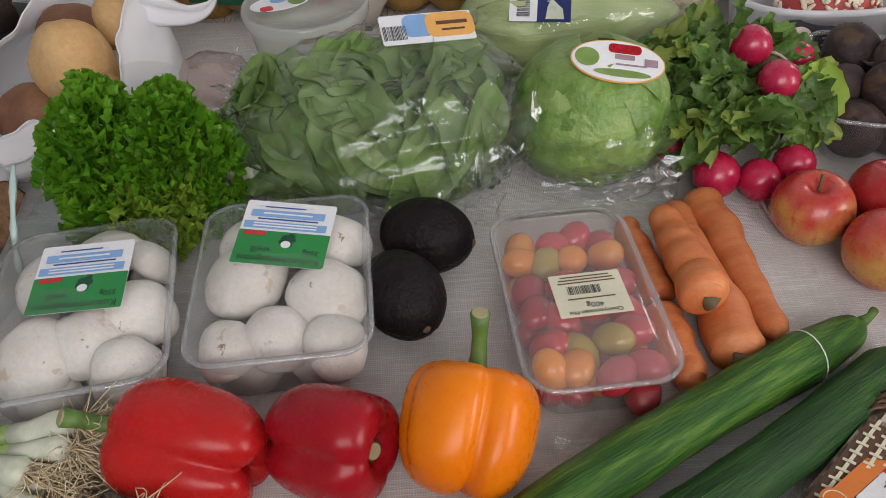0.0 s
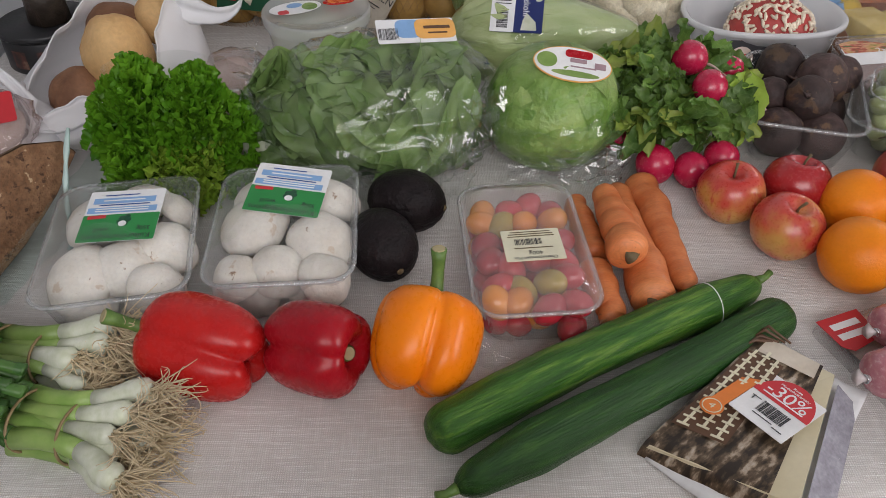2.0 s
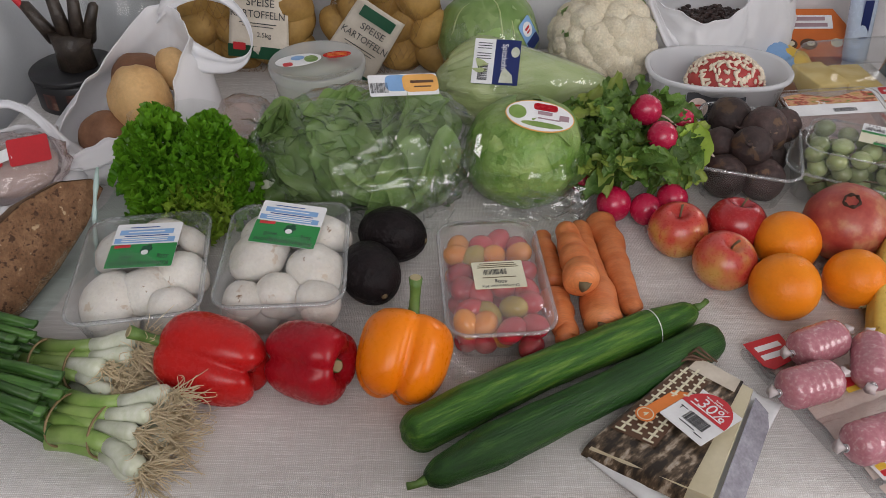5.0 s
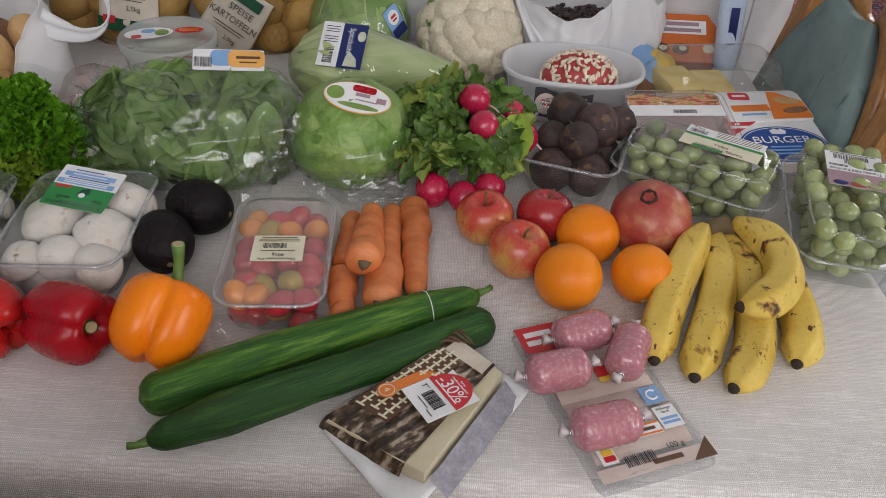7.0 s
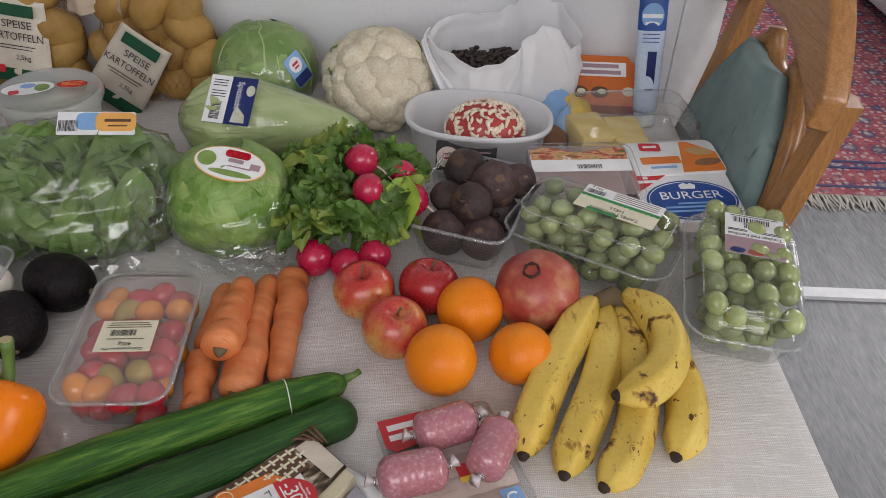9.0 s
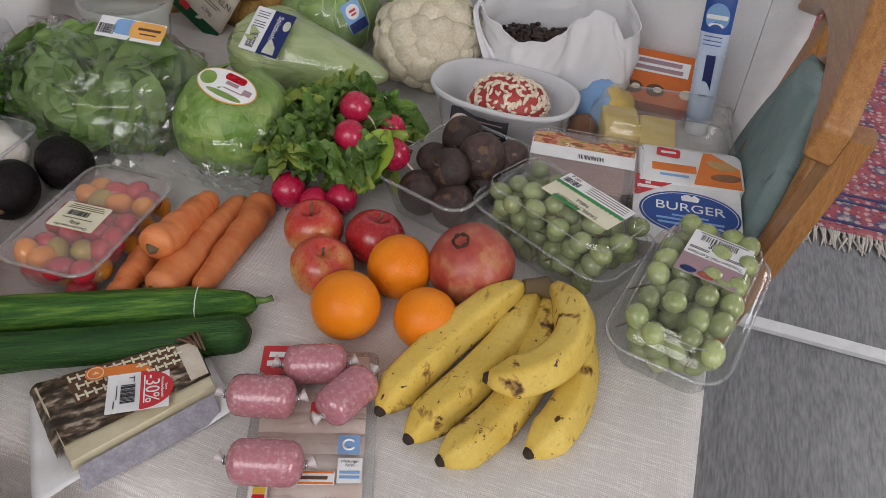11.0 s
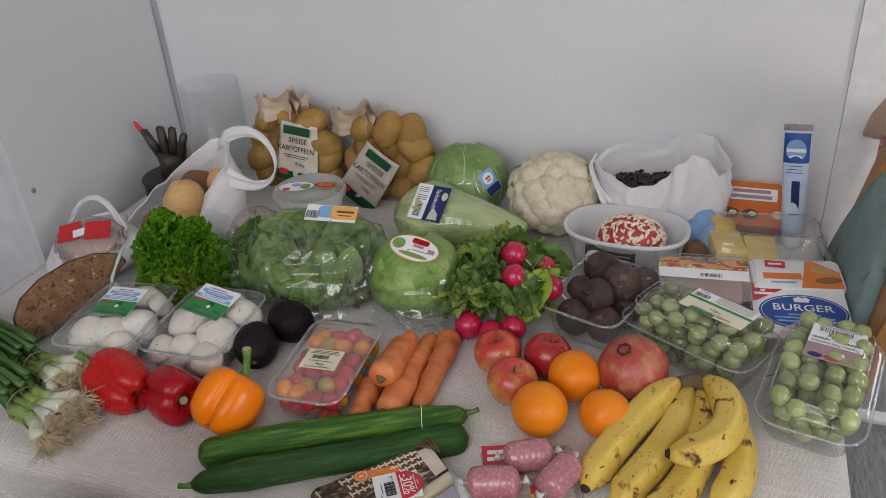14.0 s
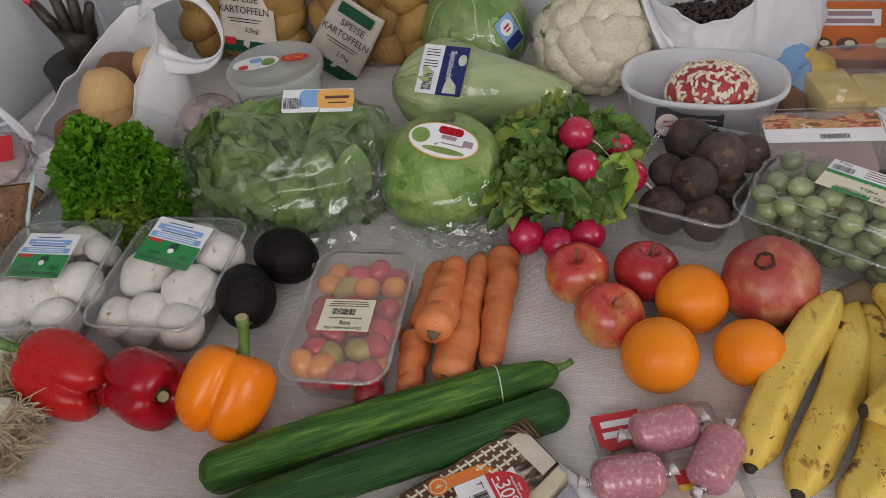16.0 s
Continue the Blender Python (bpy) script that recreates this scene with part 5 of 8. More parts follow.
PW = [cp.inverted() @ Vector(p) for p in ((0.226, 0.300, TZ + 0.002), (0.356, 0.408, TZ + 0.002), (0.420, 0.352, TZ + 0.002), (0.308, 0.206, TZ + 0.002))]
ob = part("wrapper", Geo().grid(24, 20, lambda u, v: PW[0].lerp(PW[1], u).lerp(PW[3].lerp(PW[2], u), v) + Vector((0, 0, 0.001 + 0.012 * v * max(0, wob((u * 2.4, v * 2, 0.3), 1.6)) + 0.012 * max(0, u - 0.85) / 0.15 * v))), M["paper"], t, "white waxed paper wrapper")
so = ob.modifiers.new("thickness", "SOLIDIFY")
so.thickness = 0.0005
rim_in = [cheese_top(u, v) for u, v in ((0.02, 0.03), (0.98, 0.03), (0.99, 0.97), (0.03, 0.98))]
part("cheese", Geo().rings([[(p.x, p.y, 0.003) for p in rim_in], [(p.x * 0.995, p.y * 0.995, p.z - 0.002) for p in rim_in], [(p.x * 0.98, p.y * 0.98, p.z) for p in rim_in]]), M["cheese"], t, "pale yellow cheese", False)
fl = [cheese_top(0.06, 1.0, -0.006), cheese_top(0.97, 1.0, -0.006)]
part("pad", Geo().grid(12, 4, lambda u, v: fl[0].lerp(fl[1], u) + Vector((0.004 * v, -0.020 * v - 0.002, (0.006 - fl[0].lerp(fl[1], u).z) * v))), M["fleece"], t, "grey fleece pad")
wrap = part("printed_wrap", Geo().grid(30, 14, lambda u, v: cheese_top(-0.02 + 1.01 * u, 0.80 * v, 0.0012 + 0.0012 * wob((u * 6, v * 3, 4), 2) - (0.012 * (1 - u / 0.05) if u < 0.05 else 0))), M["cheese_wrap"], t, "brown printed wrap")
part("beige_field", Geo().grid(10, 8, lambda u, v: cheese_top(0.86 + 0.12 * u, 0.10 + 0.66 * v, 0.0030)), M["wrap_beige"], wrap)
part("lattice_ground", Geo().grid(16, 6, lambda u, v: cheese_top(0.20 + 0.64 * u, 0.03 + 0.40 * v, 0.0030)), M["brown_ink"], wrap, "dark brown lattice ground")
g = Geo()
for k in range(12):
    u = 0.22 + k * 0.054
    for j2 in range(3):
        sh = 0.027 * (j2 % 2)
        cheese_strip(g, u + sh, 0.055 + 0.125 * j2, u + sh, 0.15 + 0.125 * j2, 0.0021, 0.0034)
        cheese_strip(g, u + sh - 0.004, 0.105 + 0.125 * j2, u + sh + 0.042, 0.105 + 0.125 * j2, 0.0023, 0.0038)
part("lattice_print", g, M["cream"], wrap, "pale woven lattice print", False)
g = Geo()
for q in range(5):
    g.tube([cheese_top(0.86 + 0.03 * q + 0.02 * math.sin(q * 2), -0.06 + 0.02 * math.sin(q * 3), 0.002 * (q % 2)), cheese_top(0.90 + 0.028 * q, 0.01, 0.006 + 0.003 * math.sin(q * 5)), cheese_top(0.95 + 0.016 * q, 0.10 + 0.06 * q, 0.003)], [0.0008, 0.0016, 0.0010], 6)
part("foil_rim", g, M["brown_ink"], wrap, "crumpled dark wrap edge")
sm = cp.inverted() @ pose(0.3330, 0.3275, TZ + 0.0290, 0, 0, 0) @ pose(0, 0, 0, 0, -4, -57)
lb = plate("sticker", 0.050, 0.056, M["paper"], t, sm, 0.001, 0.0005, "white and red discount sticker")
n = 26
part("red_dome", Geo().slab([(0.025 * math.cos(math.pi * k / n), 0.002 + 0.030 * math.sin(math.pi * k / n)) for k in range(n + 1)], 0, 0.0003), M["red_ink"], lb, "red rounded field", False, pose(0, 0, 0.0007))
words("text", "-30%", 0.0185, M["paper"], lb, pose(0, 0.0125, 0.0013))
words("text", "Kurze\nMindesthaltbarkeit!", 0.0034, M["paper"], lb, pose(0, 0.0238, 0.0013))
bars("text_lines", [(0, 0.0058, 0.036, 0.0012)], M["paper"], lb, pose(0, 0, 0.0012))
barcode(lb, pose(0.003, -0.009, 0.0008), 0.024, 0.013, 22)
bars("pen_line", [(-0.016, -0.004, 0.008, 0.0007), (0.0, -0.019, 0.018, 0.0008), (0.015, -0.021, 0.009, 0.0009), (-0.018, -0.006, 0.0007, 0.005)], M["ink"], lb, pose(0, 0, 0.0008))
plate("orange_flap", 0.012, 0.054, M["orange_ink"], t, sm @ pose(-0.0315, -0.008, 0.0002, 0, 0, 0), 0.001, 0.0004, "orange side strip")
db = disc("orange_badge", 0.0095, 0.0095, M["orange_ink"], t, sm @ pose(-0.031, -0.040, 0.0004))
part("badge_ring", Geo().tube([(0.0074 * math.cos(a * 0.2618), 0.0074 * math.sin(a * 0.2618), 0.0006) for a in range(25)], 0.0005, 4), M["cream"], db)
words("text", "4", 0.009, M["cream"], db, pose(0, 0, 0.0007))

# ---- leafy greens ----


def leaf_geo(l, w, curl, ruffle, seed, nu=10, nv=12, cup=0.3, waves=5):
    """A leaf from its stem at the origin along +y, with a cupped, wavy blade and thickness from a twin side."""
    g = Geo()

    def at(u, v):
        s = 2 * u - 1
        half = w / 2 * (0.10 + 0.90 * math.sin(math.pi * min(1.0, 0.06 + v * 0.94)) ** 0.5 * (0.40 + 0.60 * min(1, v * 1.4)))
        x = s * half * (1 + 0.10 * wob((v * 3, s, seed), 1.5))
        y = l * v
        z = -curl * l * v * v + cup * abs(s) ** 1.6 * half + ruffle * abs(s) ** 2.2 * math.sin(waves * 2 * math.pi * v + seed + s * 2) + 0.10 * w * wob((s, v * 2, seed), 1.4)
        return x, y, z
    return g.grid(nu, nv, at)


def leaf_meshes(name, material, specs):
    return [leaf_geo(*s).mesh(name, material) for s in specs]


# frilly lettuce: hundreds of small curled fans over three heads
lo = thing("frilly_lettuce", "bright green frilly lettuce head in an open film bag", "lettuce", pose(-0.225, 0.69, TZ))
lo.scale = (0.84, 1, 1)
rng = random.Random(21)


def fan(g, p, n, r, seed):
    n = Vector(n).normalized()
    q = axis_pose(p, n, rng.uniform(0, 360))
    start = len(g.v)
    waves, ph = rng.choice((2, 2.5, 3, 3.5)), rng.uniform(0, 6)
    bow = rng.uniform(-0.5, 0.5)

    def at(u, v):
        x = (u - 0.5) * r * 2.3
        w = 0.36 * r * math.sin(6.2832 * waves * u + ph) * (0.25 + 0.75 * v) + 0.09 * r * v * math.sin(6.2832 * waves * 2.7 * u + 2 * ph)
        up = r * (0.85 * v * math.sin(math.pi * (0.12 + 0.76 * u)) ** 0.5 + 0.07 * v * math.sin(6.2832 * 8 * u + ph))
        return x, w + bow * r * (4 * (u - 0.5) ** 2), up - 0.4 * r
    g.grid(44, 3, at)
    g.move(q, start)


dark, light = Geo(), Geo()
for cx, cy, cz, rx, ry, rz, count in ((-0.035, 0.0, 0.062, 0.070, 0.058, 0.075, 360), (0.038, 0.0, 0.058, 0.068, 0.058, 0.070, 340), (0.0, -0.028, 0.040, 0.085, 0.055, 0.050, 300), (-0.03, 0.0, 0.112, 0.036, 0.036, 0.045, 150), (0.040, 0.0, 0.106, 0.034, 0.034, 0.040, 140)):
    for k in range(count):
        d = Vector((rng.gauss(0, 1), rng.gauss(0, 1), rng.gauss(0.25, 1))).normalized()
        if d.y > 0.55 or cz + d.z * rz < 0.006:
            continue
        k2 = rng.uniform(0.72, 1.05)
        p = Vector((cx + d.x * rx * k2, cy + d.y * ry * k2, cz + d.z * rz * k2))
        pale = p.z < 0.074 and abs(p.x - 0.030) < 0.042 and p.y < -0.03
        fan(light if pale else dark, p, d + Vector((rng.uniform(-0.4, 0.4), rng.uniform(-0.4, 0.4), 0.45)), rng.uniform(0.0105, 0.0155), k)
part("leaves", dark, M["lollo"], lo, "bright green frilly leaves")
part("inner_leaves", light, M["lollo_light"], lo, "pale green inner leaves")
part("core", Geo().sphere((0, 0.005, 0.055), (0.085, 0.045, 0.05), 20, 14, lambda v: 1 + 0.1 * wob(v, 3)), M["lollo"], lo)
part("pale_base", Geo().sphere((0.105, 0.055, 0.036), (0.042, 0.045, 0.040), 26, 18, lambda v: 1 + 0.12 * wob(v, 2.4, 5) + 0.05 * wob(v, 7, 5)), M["onion_white"], lo, "pale green base leaves in the bag")
part("film_bag", Geo().grid(40, 16, lambda u, v: ((0.10 + 0.018 * math.sin(3.1 * v) + 0.012 * wob((u * 9, v * 3, 1), 1.5)) * math.cos(3.3 * u - 0.35) + 0.012, 0.015 + (0.075 + 0.01 * wob((u * 8, v * 3, 5), 1.5)) * math.sin(3.3 * u - 0.35), 0.004 + v * (0.10 + 0.03 * u))), M["film"], lo, "clear film bag behind the leaves")

# butterhead lettuce in a film bag
sa = thing("butterhead_lettuce", "butterhead lettuce with soft green leaves in clear film", "lettuce", pose(-0.005, 0.755, TZ))
sal = leaf_meshes("leaf", M["salad"], [(0.122, 0.074, 0.20, 0.006, 1.0, 14, 18, 0.34, 2), (0.108, 0.068, 0.12, 0.007, 2.5, 14, 18, 0.40, 2.5), (0.128, 0.070, 0.30, 0.006, 4.0, 14, 18, 0.30, 1.5), (0.096, 0.074, 0.1, 0.008, 7.0, 14, 18, 0.36, 3)])
salp = leaf_meshes("leaf", M["salad_pale"], [(0.10, 0.07, 0.5, 0.006, 3.0)])
rng = random.Random(31)
for k in range(92):
    az = radians(rng.uniform(-200, 20))
    el = radians(8 + 74 * rng.random() ** 0.8)
    n = Vector((math.cos(az) * math.cos(el), math.sin(az) * math.cos(el), math.sin(el)))
    p = Vector((-0.006 + n.x * 0.146, n.y * 0.102, 0.012 + n.z * (0.104 + 0.02 * rng.random())))
    way = Vector((-0.75 if n.x < 0.25 else 0.45, 0.05, 0.75)) + Vector((rng.uniform(-0.3, 0.3), rng.uniform(-0.3, 0.3), rng.uniform(-0.2, 0.2)))
    way = (way - n * way.dot(n)).normalized()
    out = (n + way * rng.uniform(-0.95, -0.15) + Vector((rng.uniform(-0.45, 0.45), rng.uniform(-0.3, 0.2), 0.1))).normalized()
    y = (way - out * way.dot(out)).normalized()
    x = y.cross(out)
    s = rng.uniform(0.72, 1.12)
    base = p - y * 0.056 * s - n * 0.008
    m = Matrix(((x.x * s, y.x * s, out.x * s, base.x), (x.y * s, y.y * s, out.y * s, base.y), (x.z * s, y.z * s, out.z * s, max(0.004, base.z)), (0, 0, 0, 1)))
    pale = p.z < 0.045 and p.x < -0.04 and rng.random() < 0.5
    part("leaf", (salp[0] if pale else rng.choice(sal)), M["salad"], sa, "", True, m)
# added core in dark onion green, its colour standing for shade between the leaves
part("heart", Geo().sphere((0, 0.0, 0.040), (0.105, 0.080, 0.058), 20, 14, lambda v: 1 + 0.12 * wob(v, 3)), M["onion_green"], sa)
part("film_bag", Geo().sphere((0.005, 0.0, 0.064), (0.152, 0.114, 0.078), 80, 50, lambda v: 1 + 0.09 * wob(v, 3.2, 3) + 0.07 * wob(v, 7, 1) + 0.035 * wob(v, 15, 2)), M["film"], sa, "crinkled clear film bag")
rng3 = random.Random(17)
for cx, cy, cz, w, h in ((0.085, -0.085, 0.040, 0.060, 0.075), (0.120, -0.055, 0.075, 0.050, 0.070), (0.020, -0.105, 0.022, 0.080, 0.040)):
    jit = [[Vector((rng3.uniform(-1, 1), rng3.uniform(-1, 1), rng3.uniform(-1, 1))) * 0.0055 for i in range(12)] for j in range(12)]
    fold = Geo().grid(11, 11, lambda u, v: Vector((cx + (u - 0.5) * w, cy - 0.016 * math.sin(math.pi * u) - 0.010 * (1 - v), cz + (v - 0.5) * h)) + jit[round(v * 11)][round(u * 11)])
    part("film_fold", fold, M["film_fold"], sa, "crumpled shiny film fold", False)
part("film_end", Geo().grid(24, 14, lambda u, v: (-0.10 - 0.05 * v + 0.02 * wob((u * 5, v * 3, 1), 1.5), -0.01 + 0.13 * (u - 0.3) + 0.01 * wob((u, v * 5, 3), 2), 0.085 + 0.02 * v + 0.02 * wob((u * 5, v * 4, 2), 1.7))), M["film"], sa, "loose film end")
lb = plate("label", 0.088, 0.034, M["paper"], sa, pose(0.050, 0.006, 0.151, 24, 4, 12), 0.002, 0.0006, "white, blue and orange label")
plate("blue_wave", 0.03, 0.026, M["light_blue"], lb, pose(-0.008, 0.003, 0.0005), 0.008, 0.0002)
plate("orange_field", 0.046, 0.028, M["apricot"], lb, pose(0.022, 0.002, 0.0007), 0.008, 0.0002)
barcode(lb, pose(-0.031, -0.004, 0.0007), 0.022, 0.016, 30)
bars("text_lines", [(0.024, 0.004, 0.03, 0.004), (0.024, -0.004, 0.022, 0.002)], M["brown_ink"], lb, pose(0, 0, 0.001))

# iceberg
ic = thing("iceberg_lettuce", "round iceberg lettuce tightly wrapped in clear film", "lettuce", pose(0.200, 0.742, TZ))
part("head", Geo().sphere((0.004, 0, 0.054), (0.081, 0.069, 0.055), 56, 38, lambda v: 1 + 0.035 * wob(v, 2.6, 4) + 0.02 * wob(v, 7, 2) - 0.03 * abs(wob(v, 3.4, 8)) ** 0.6), M["iceberg"], ic)
for k, (a, e, s) in enumerate(((200, 20, 0), (280, -5, 2), (330, 25, 4), (250, 45, 6), (30, 10, 8), (300, 50, 1), (235, -5, 11), (310, -8, 13), (265, 20, 15), (0, 40, 17), (180, 45, 19))):
    f = lambda u, v, a=a, e=e, s=s: (Matrix.Translation((0, 0, 0.062)) @ (Euler((0, 0, radians(a))).to_matrix().to_4x4()) @ (Euler((0, radians(-e), 0)).to_matrix().to_4x4())) @ Vector(((0.0765 + 0.0007 * s % 0.004 + 0.0042 * wob((u * 3, v * 3, s), 1.7) + 0.004 * max(0, abs(2 * u - 1) - 0.7)) * math.cos((u - 0.5) * 1.35) * math.cos((v - 0.5) * 1.35), 0.076 * math.sin((u - 0.5) * 1.35 * (1 - 0.3 * abs(v - 0.5))), 0.068 * math.sin((v - 0.5) * 1.35)))
    part("outer_leaf", Geo().grid(14, 14, f), M["iceberg"], ic)
part("film", Geo().sphere((0.003, 0, 0.058), (0.090, 0.080, 0.060), 72, 48, lambda v: 1 + 0.06 * wob(v, 3.5, 7) + 0.05 * wob(v, 9, 3) + 0.03 * wob(v, 18, 2)), M["film"], ic, "tight clear film")
rng3 = random.Random(23)
jit = [[Vector((rng3.uniform(-1, 1), rng3.uniform(-1, 1), rng3.uniform(-1, 1))) * 0.005 for i in range(12)] for j in range(12)]
part("film_fold", Geo().grid(11, 11, lambda u, v: Vector((-0.02 + 0.10 * u, -0.072 - 0.014 * math.sin(3.1 * u), 0.012 + 0.045 * v)) + jit[round(v * 11)][round(u * 11)]), M["film_fold"], ic, "crumpled shiny film fold", False)
part("film_end", Geo().grid(20, 10, lambda u, v: (-0.055 + 0.13 * u, -0.065 - 0.018 * v + 0.01 * wob((u * 6, v * 2, 2), 1.6), 0.030 * (1 - v) + 0.004 + 0.012 * abs(wob((u * 7, v * 3, 4), 1.6)))), M["film"], ic, "crumpled film end")
lb = disc("label", 0.043, 0.023, M["apricot"], ic, pose(0.014, -0.030, 0.1320, 25, 7, -8), 0.0008, 32)
disc("white_field", 0.0418, 0.0217, M["paper"], lb, pose(0, 0, 0.0009))
disc("green_field", 0.026, 0.004, M["onion_mid"], lb, pose(0.004, -0.013, 0.0016), 0.0003)
disc("picture", 0.011, 0.010, M["onion_mid"], lb, pose(-0.028, 0.001, 0.0018), 0.0003)
plate("red_field", 0.030, 0.010, M["pepper_dark"], lb, pose(0.006, 0.0135, 0.0016), 0.004, 0.0003)
bars("text_lines", [(0.006, 0.0045, 0.018, 0.005), (0.012, -0.0035, 0.028, 0.0016), (0.030, 0.001, 0.012, 0.008)], M["lilac_ink"], lb, pose(0, 0, 0.0018))

# radishes
ra = thing("radish_bunch", "bunch of red radishes with green leaves", "radishes", pose(0.34, 0.74, TZ))
radm = Geo().sphere((0, 0, 0), (0.0205, 0.0205, 0.021), 22, 16, lambda v: 1 + 0.3 * max(0, -v.z - 0.9) + 0.04 * wob(v, 1.6)).mesh("radish", M["radish"])
rng = random.Random(41)
o = Vector((0.34, 0.74, TZ))
for p, d, s in (((0.312, 0.674, 0.772), (0.1, 0.4, 0.8), 1.08), ((0.352, 0.668, 0.768), (0, 0.6, 0.5), 0.98), ((0.385, 0.675, 0.779), (-0.2, 0.5, 0.7), 0.96), ((0.361, 0.774, 0.852), (-0.8, 0.2, 0.2), 1.0),
                ((0.374, 0.726, 0.840), (-0.1, 0.9, 0.6), 0.95), ((0.425, 0.745, 0.815), (-0.7, 0, 0.3), 1.05), ((0.275, 0.712, 0.785), (0.5, 0.4, 0.5), 0.8), ((0.412, 0.775, 0.835), (-0.5, 0, 0.5), 0.8)):
    q = axis_pose(Vector(p) - o, d, rng.uniform(0, 360))
    ob = part("radish", radm, M["radish"], ra, "", True, q @ Matrix.Diagonal((s, s, s, 1)))
    part("root_tail", Geo().tube([(0, 0, -0.020), (0.003, 0.002, -0.03), (0.010, 0.004, -0.042), (0.018, 0.012, -0.055)], [0.002, 0.0013, 0.0009, 0.0004], 6), M["root"], ob)
lf = leaf_meshes("leaf", M["radish_leaf"], [(0.060, 0.030, 0.5, 0.004, 1.0, 8, 14, 0.55, 3.5), (0.052, 0.026, 0.8, 0.005, 2.0, 8, 14, 0.6, 3), (0.066, 0.032, 0.4, 0.005, 5.0, 8, 14, 0.5, 4), (0.044, 0.028, 0.9, 0.005, 8.0, 8, 14, 0.7, 3)])
lfl = leaf_meshes("leaf", M["radish_leaf_light"], [(0.055, 0.034, 0.5, 0.004, 3.0, 8, 10, 0.3, 2), (0.048, 0.03, 0.7, 0.004, 6.0, 8, 10, 0.3, 3)])
for k in range(430):
    c = Vector((rng.uniform(-0.084, 0.086), rng.uniform(-0.066, 0.085), 0))
    hgt = 0.118 - 4.0 * c.x * c.x - 7 * max(0, -c.y) ** 2
    c.z = rng.uniform(0.018 + 0.30 * hgt, max(0.045, hgt))
    if (c - Vector((0.034, -0.025, 0.093))).length < 0.030 or (c - Vector((0.021, 0.026, 0.107))).length < 0.030 or (c.z < 0.06 and c.y < -0.05):
        continue
    pl = rng.random() < 0.16
    s = rng.uniform(0.5, 1.05)
    m = Matrix.Translation(c) @ pose(0, 0, 0, rng.uniform(-10, 55), rng.uniform(-35, 35), 0) @ pose(0, 0, 0, 0, 0, rng.uniform(0, 360)) @ pose(0, -0.028 * s, 0)
    ob = part("leaf", rng.choice(lfl if pl else lf), M["radish_leaf"], ra, "", True, m @ Matrix.Diagonal((s, s, s, 1)))
big = leaf_geo(0.085, 0.052, 0.25, 0.004, 9.0).mesh("leaf", M["lollo_light"])
part("leaf", big, M["radish_leaf"], ra, "large yellow-green leaf", True, pose(0.058, -0.052, 0.040, 66, 14, -6))
for k in range(16):
    a = Vector((rng.uniform(-0.05, 0.06), rng.uniform(-0.03, 0.03), rng.uniform(0.03, 0.07)))
    b = a + Vector((rng.uniform(-0.05, 0.05), rng.uniform(0.0, 0.05), rng.uniform(0.0, 0.03)))
    part("leaf_stalk", Geo().tube([a, (a + b) / 2 + Vector((0, 0, 0.008)), b], [0.0022, 0.002, 0.0014], 6), M["onion_mid"], ra)

# spring onions
M_roots = M["rootlet"]


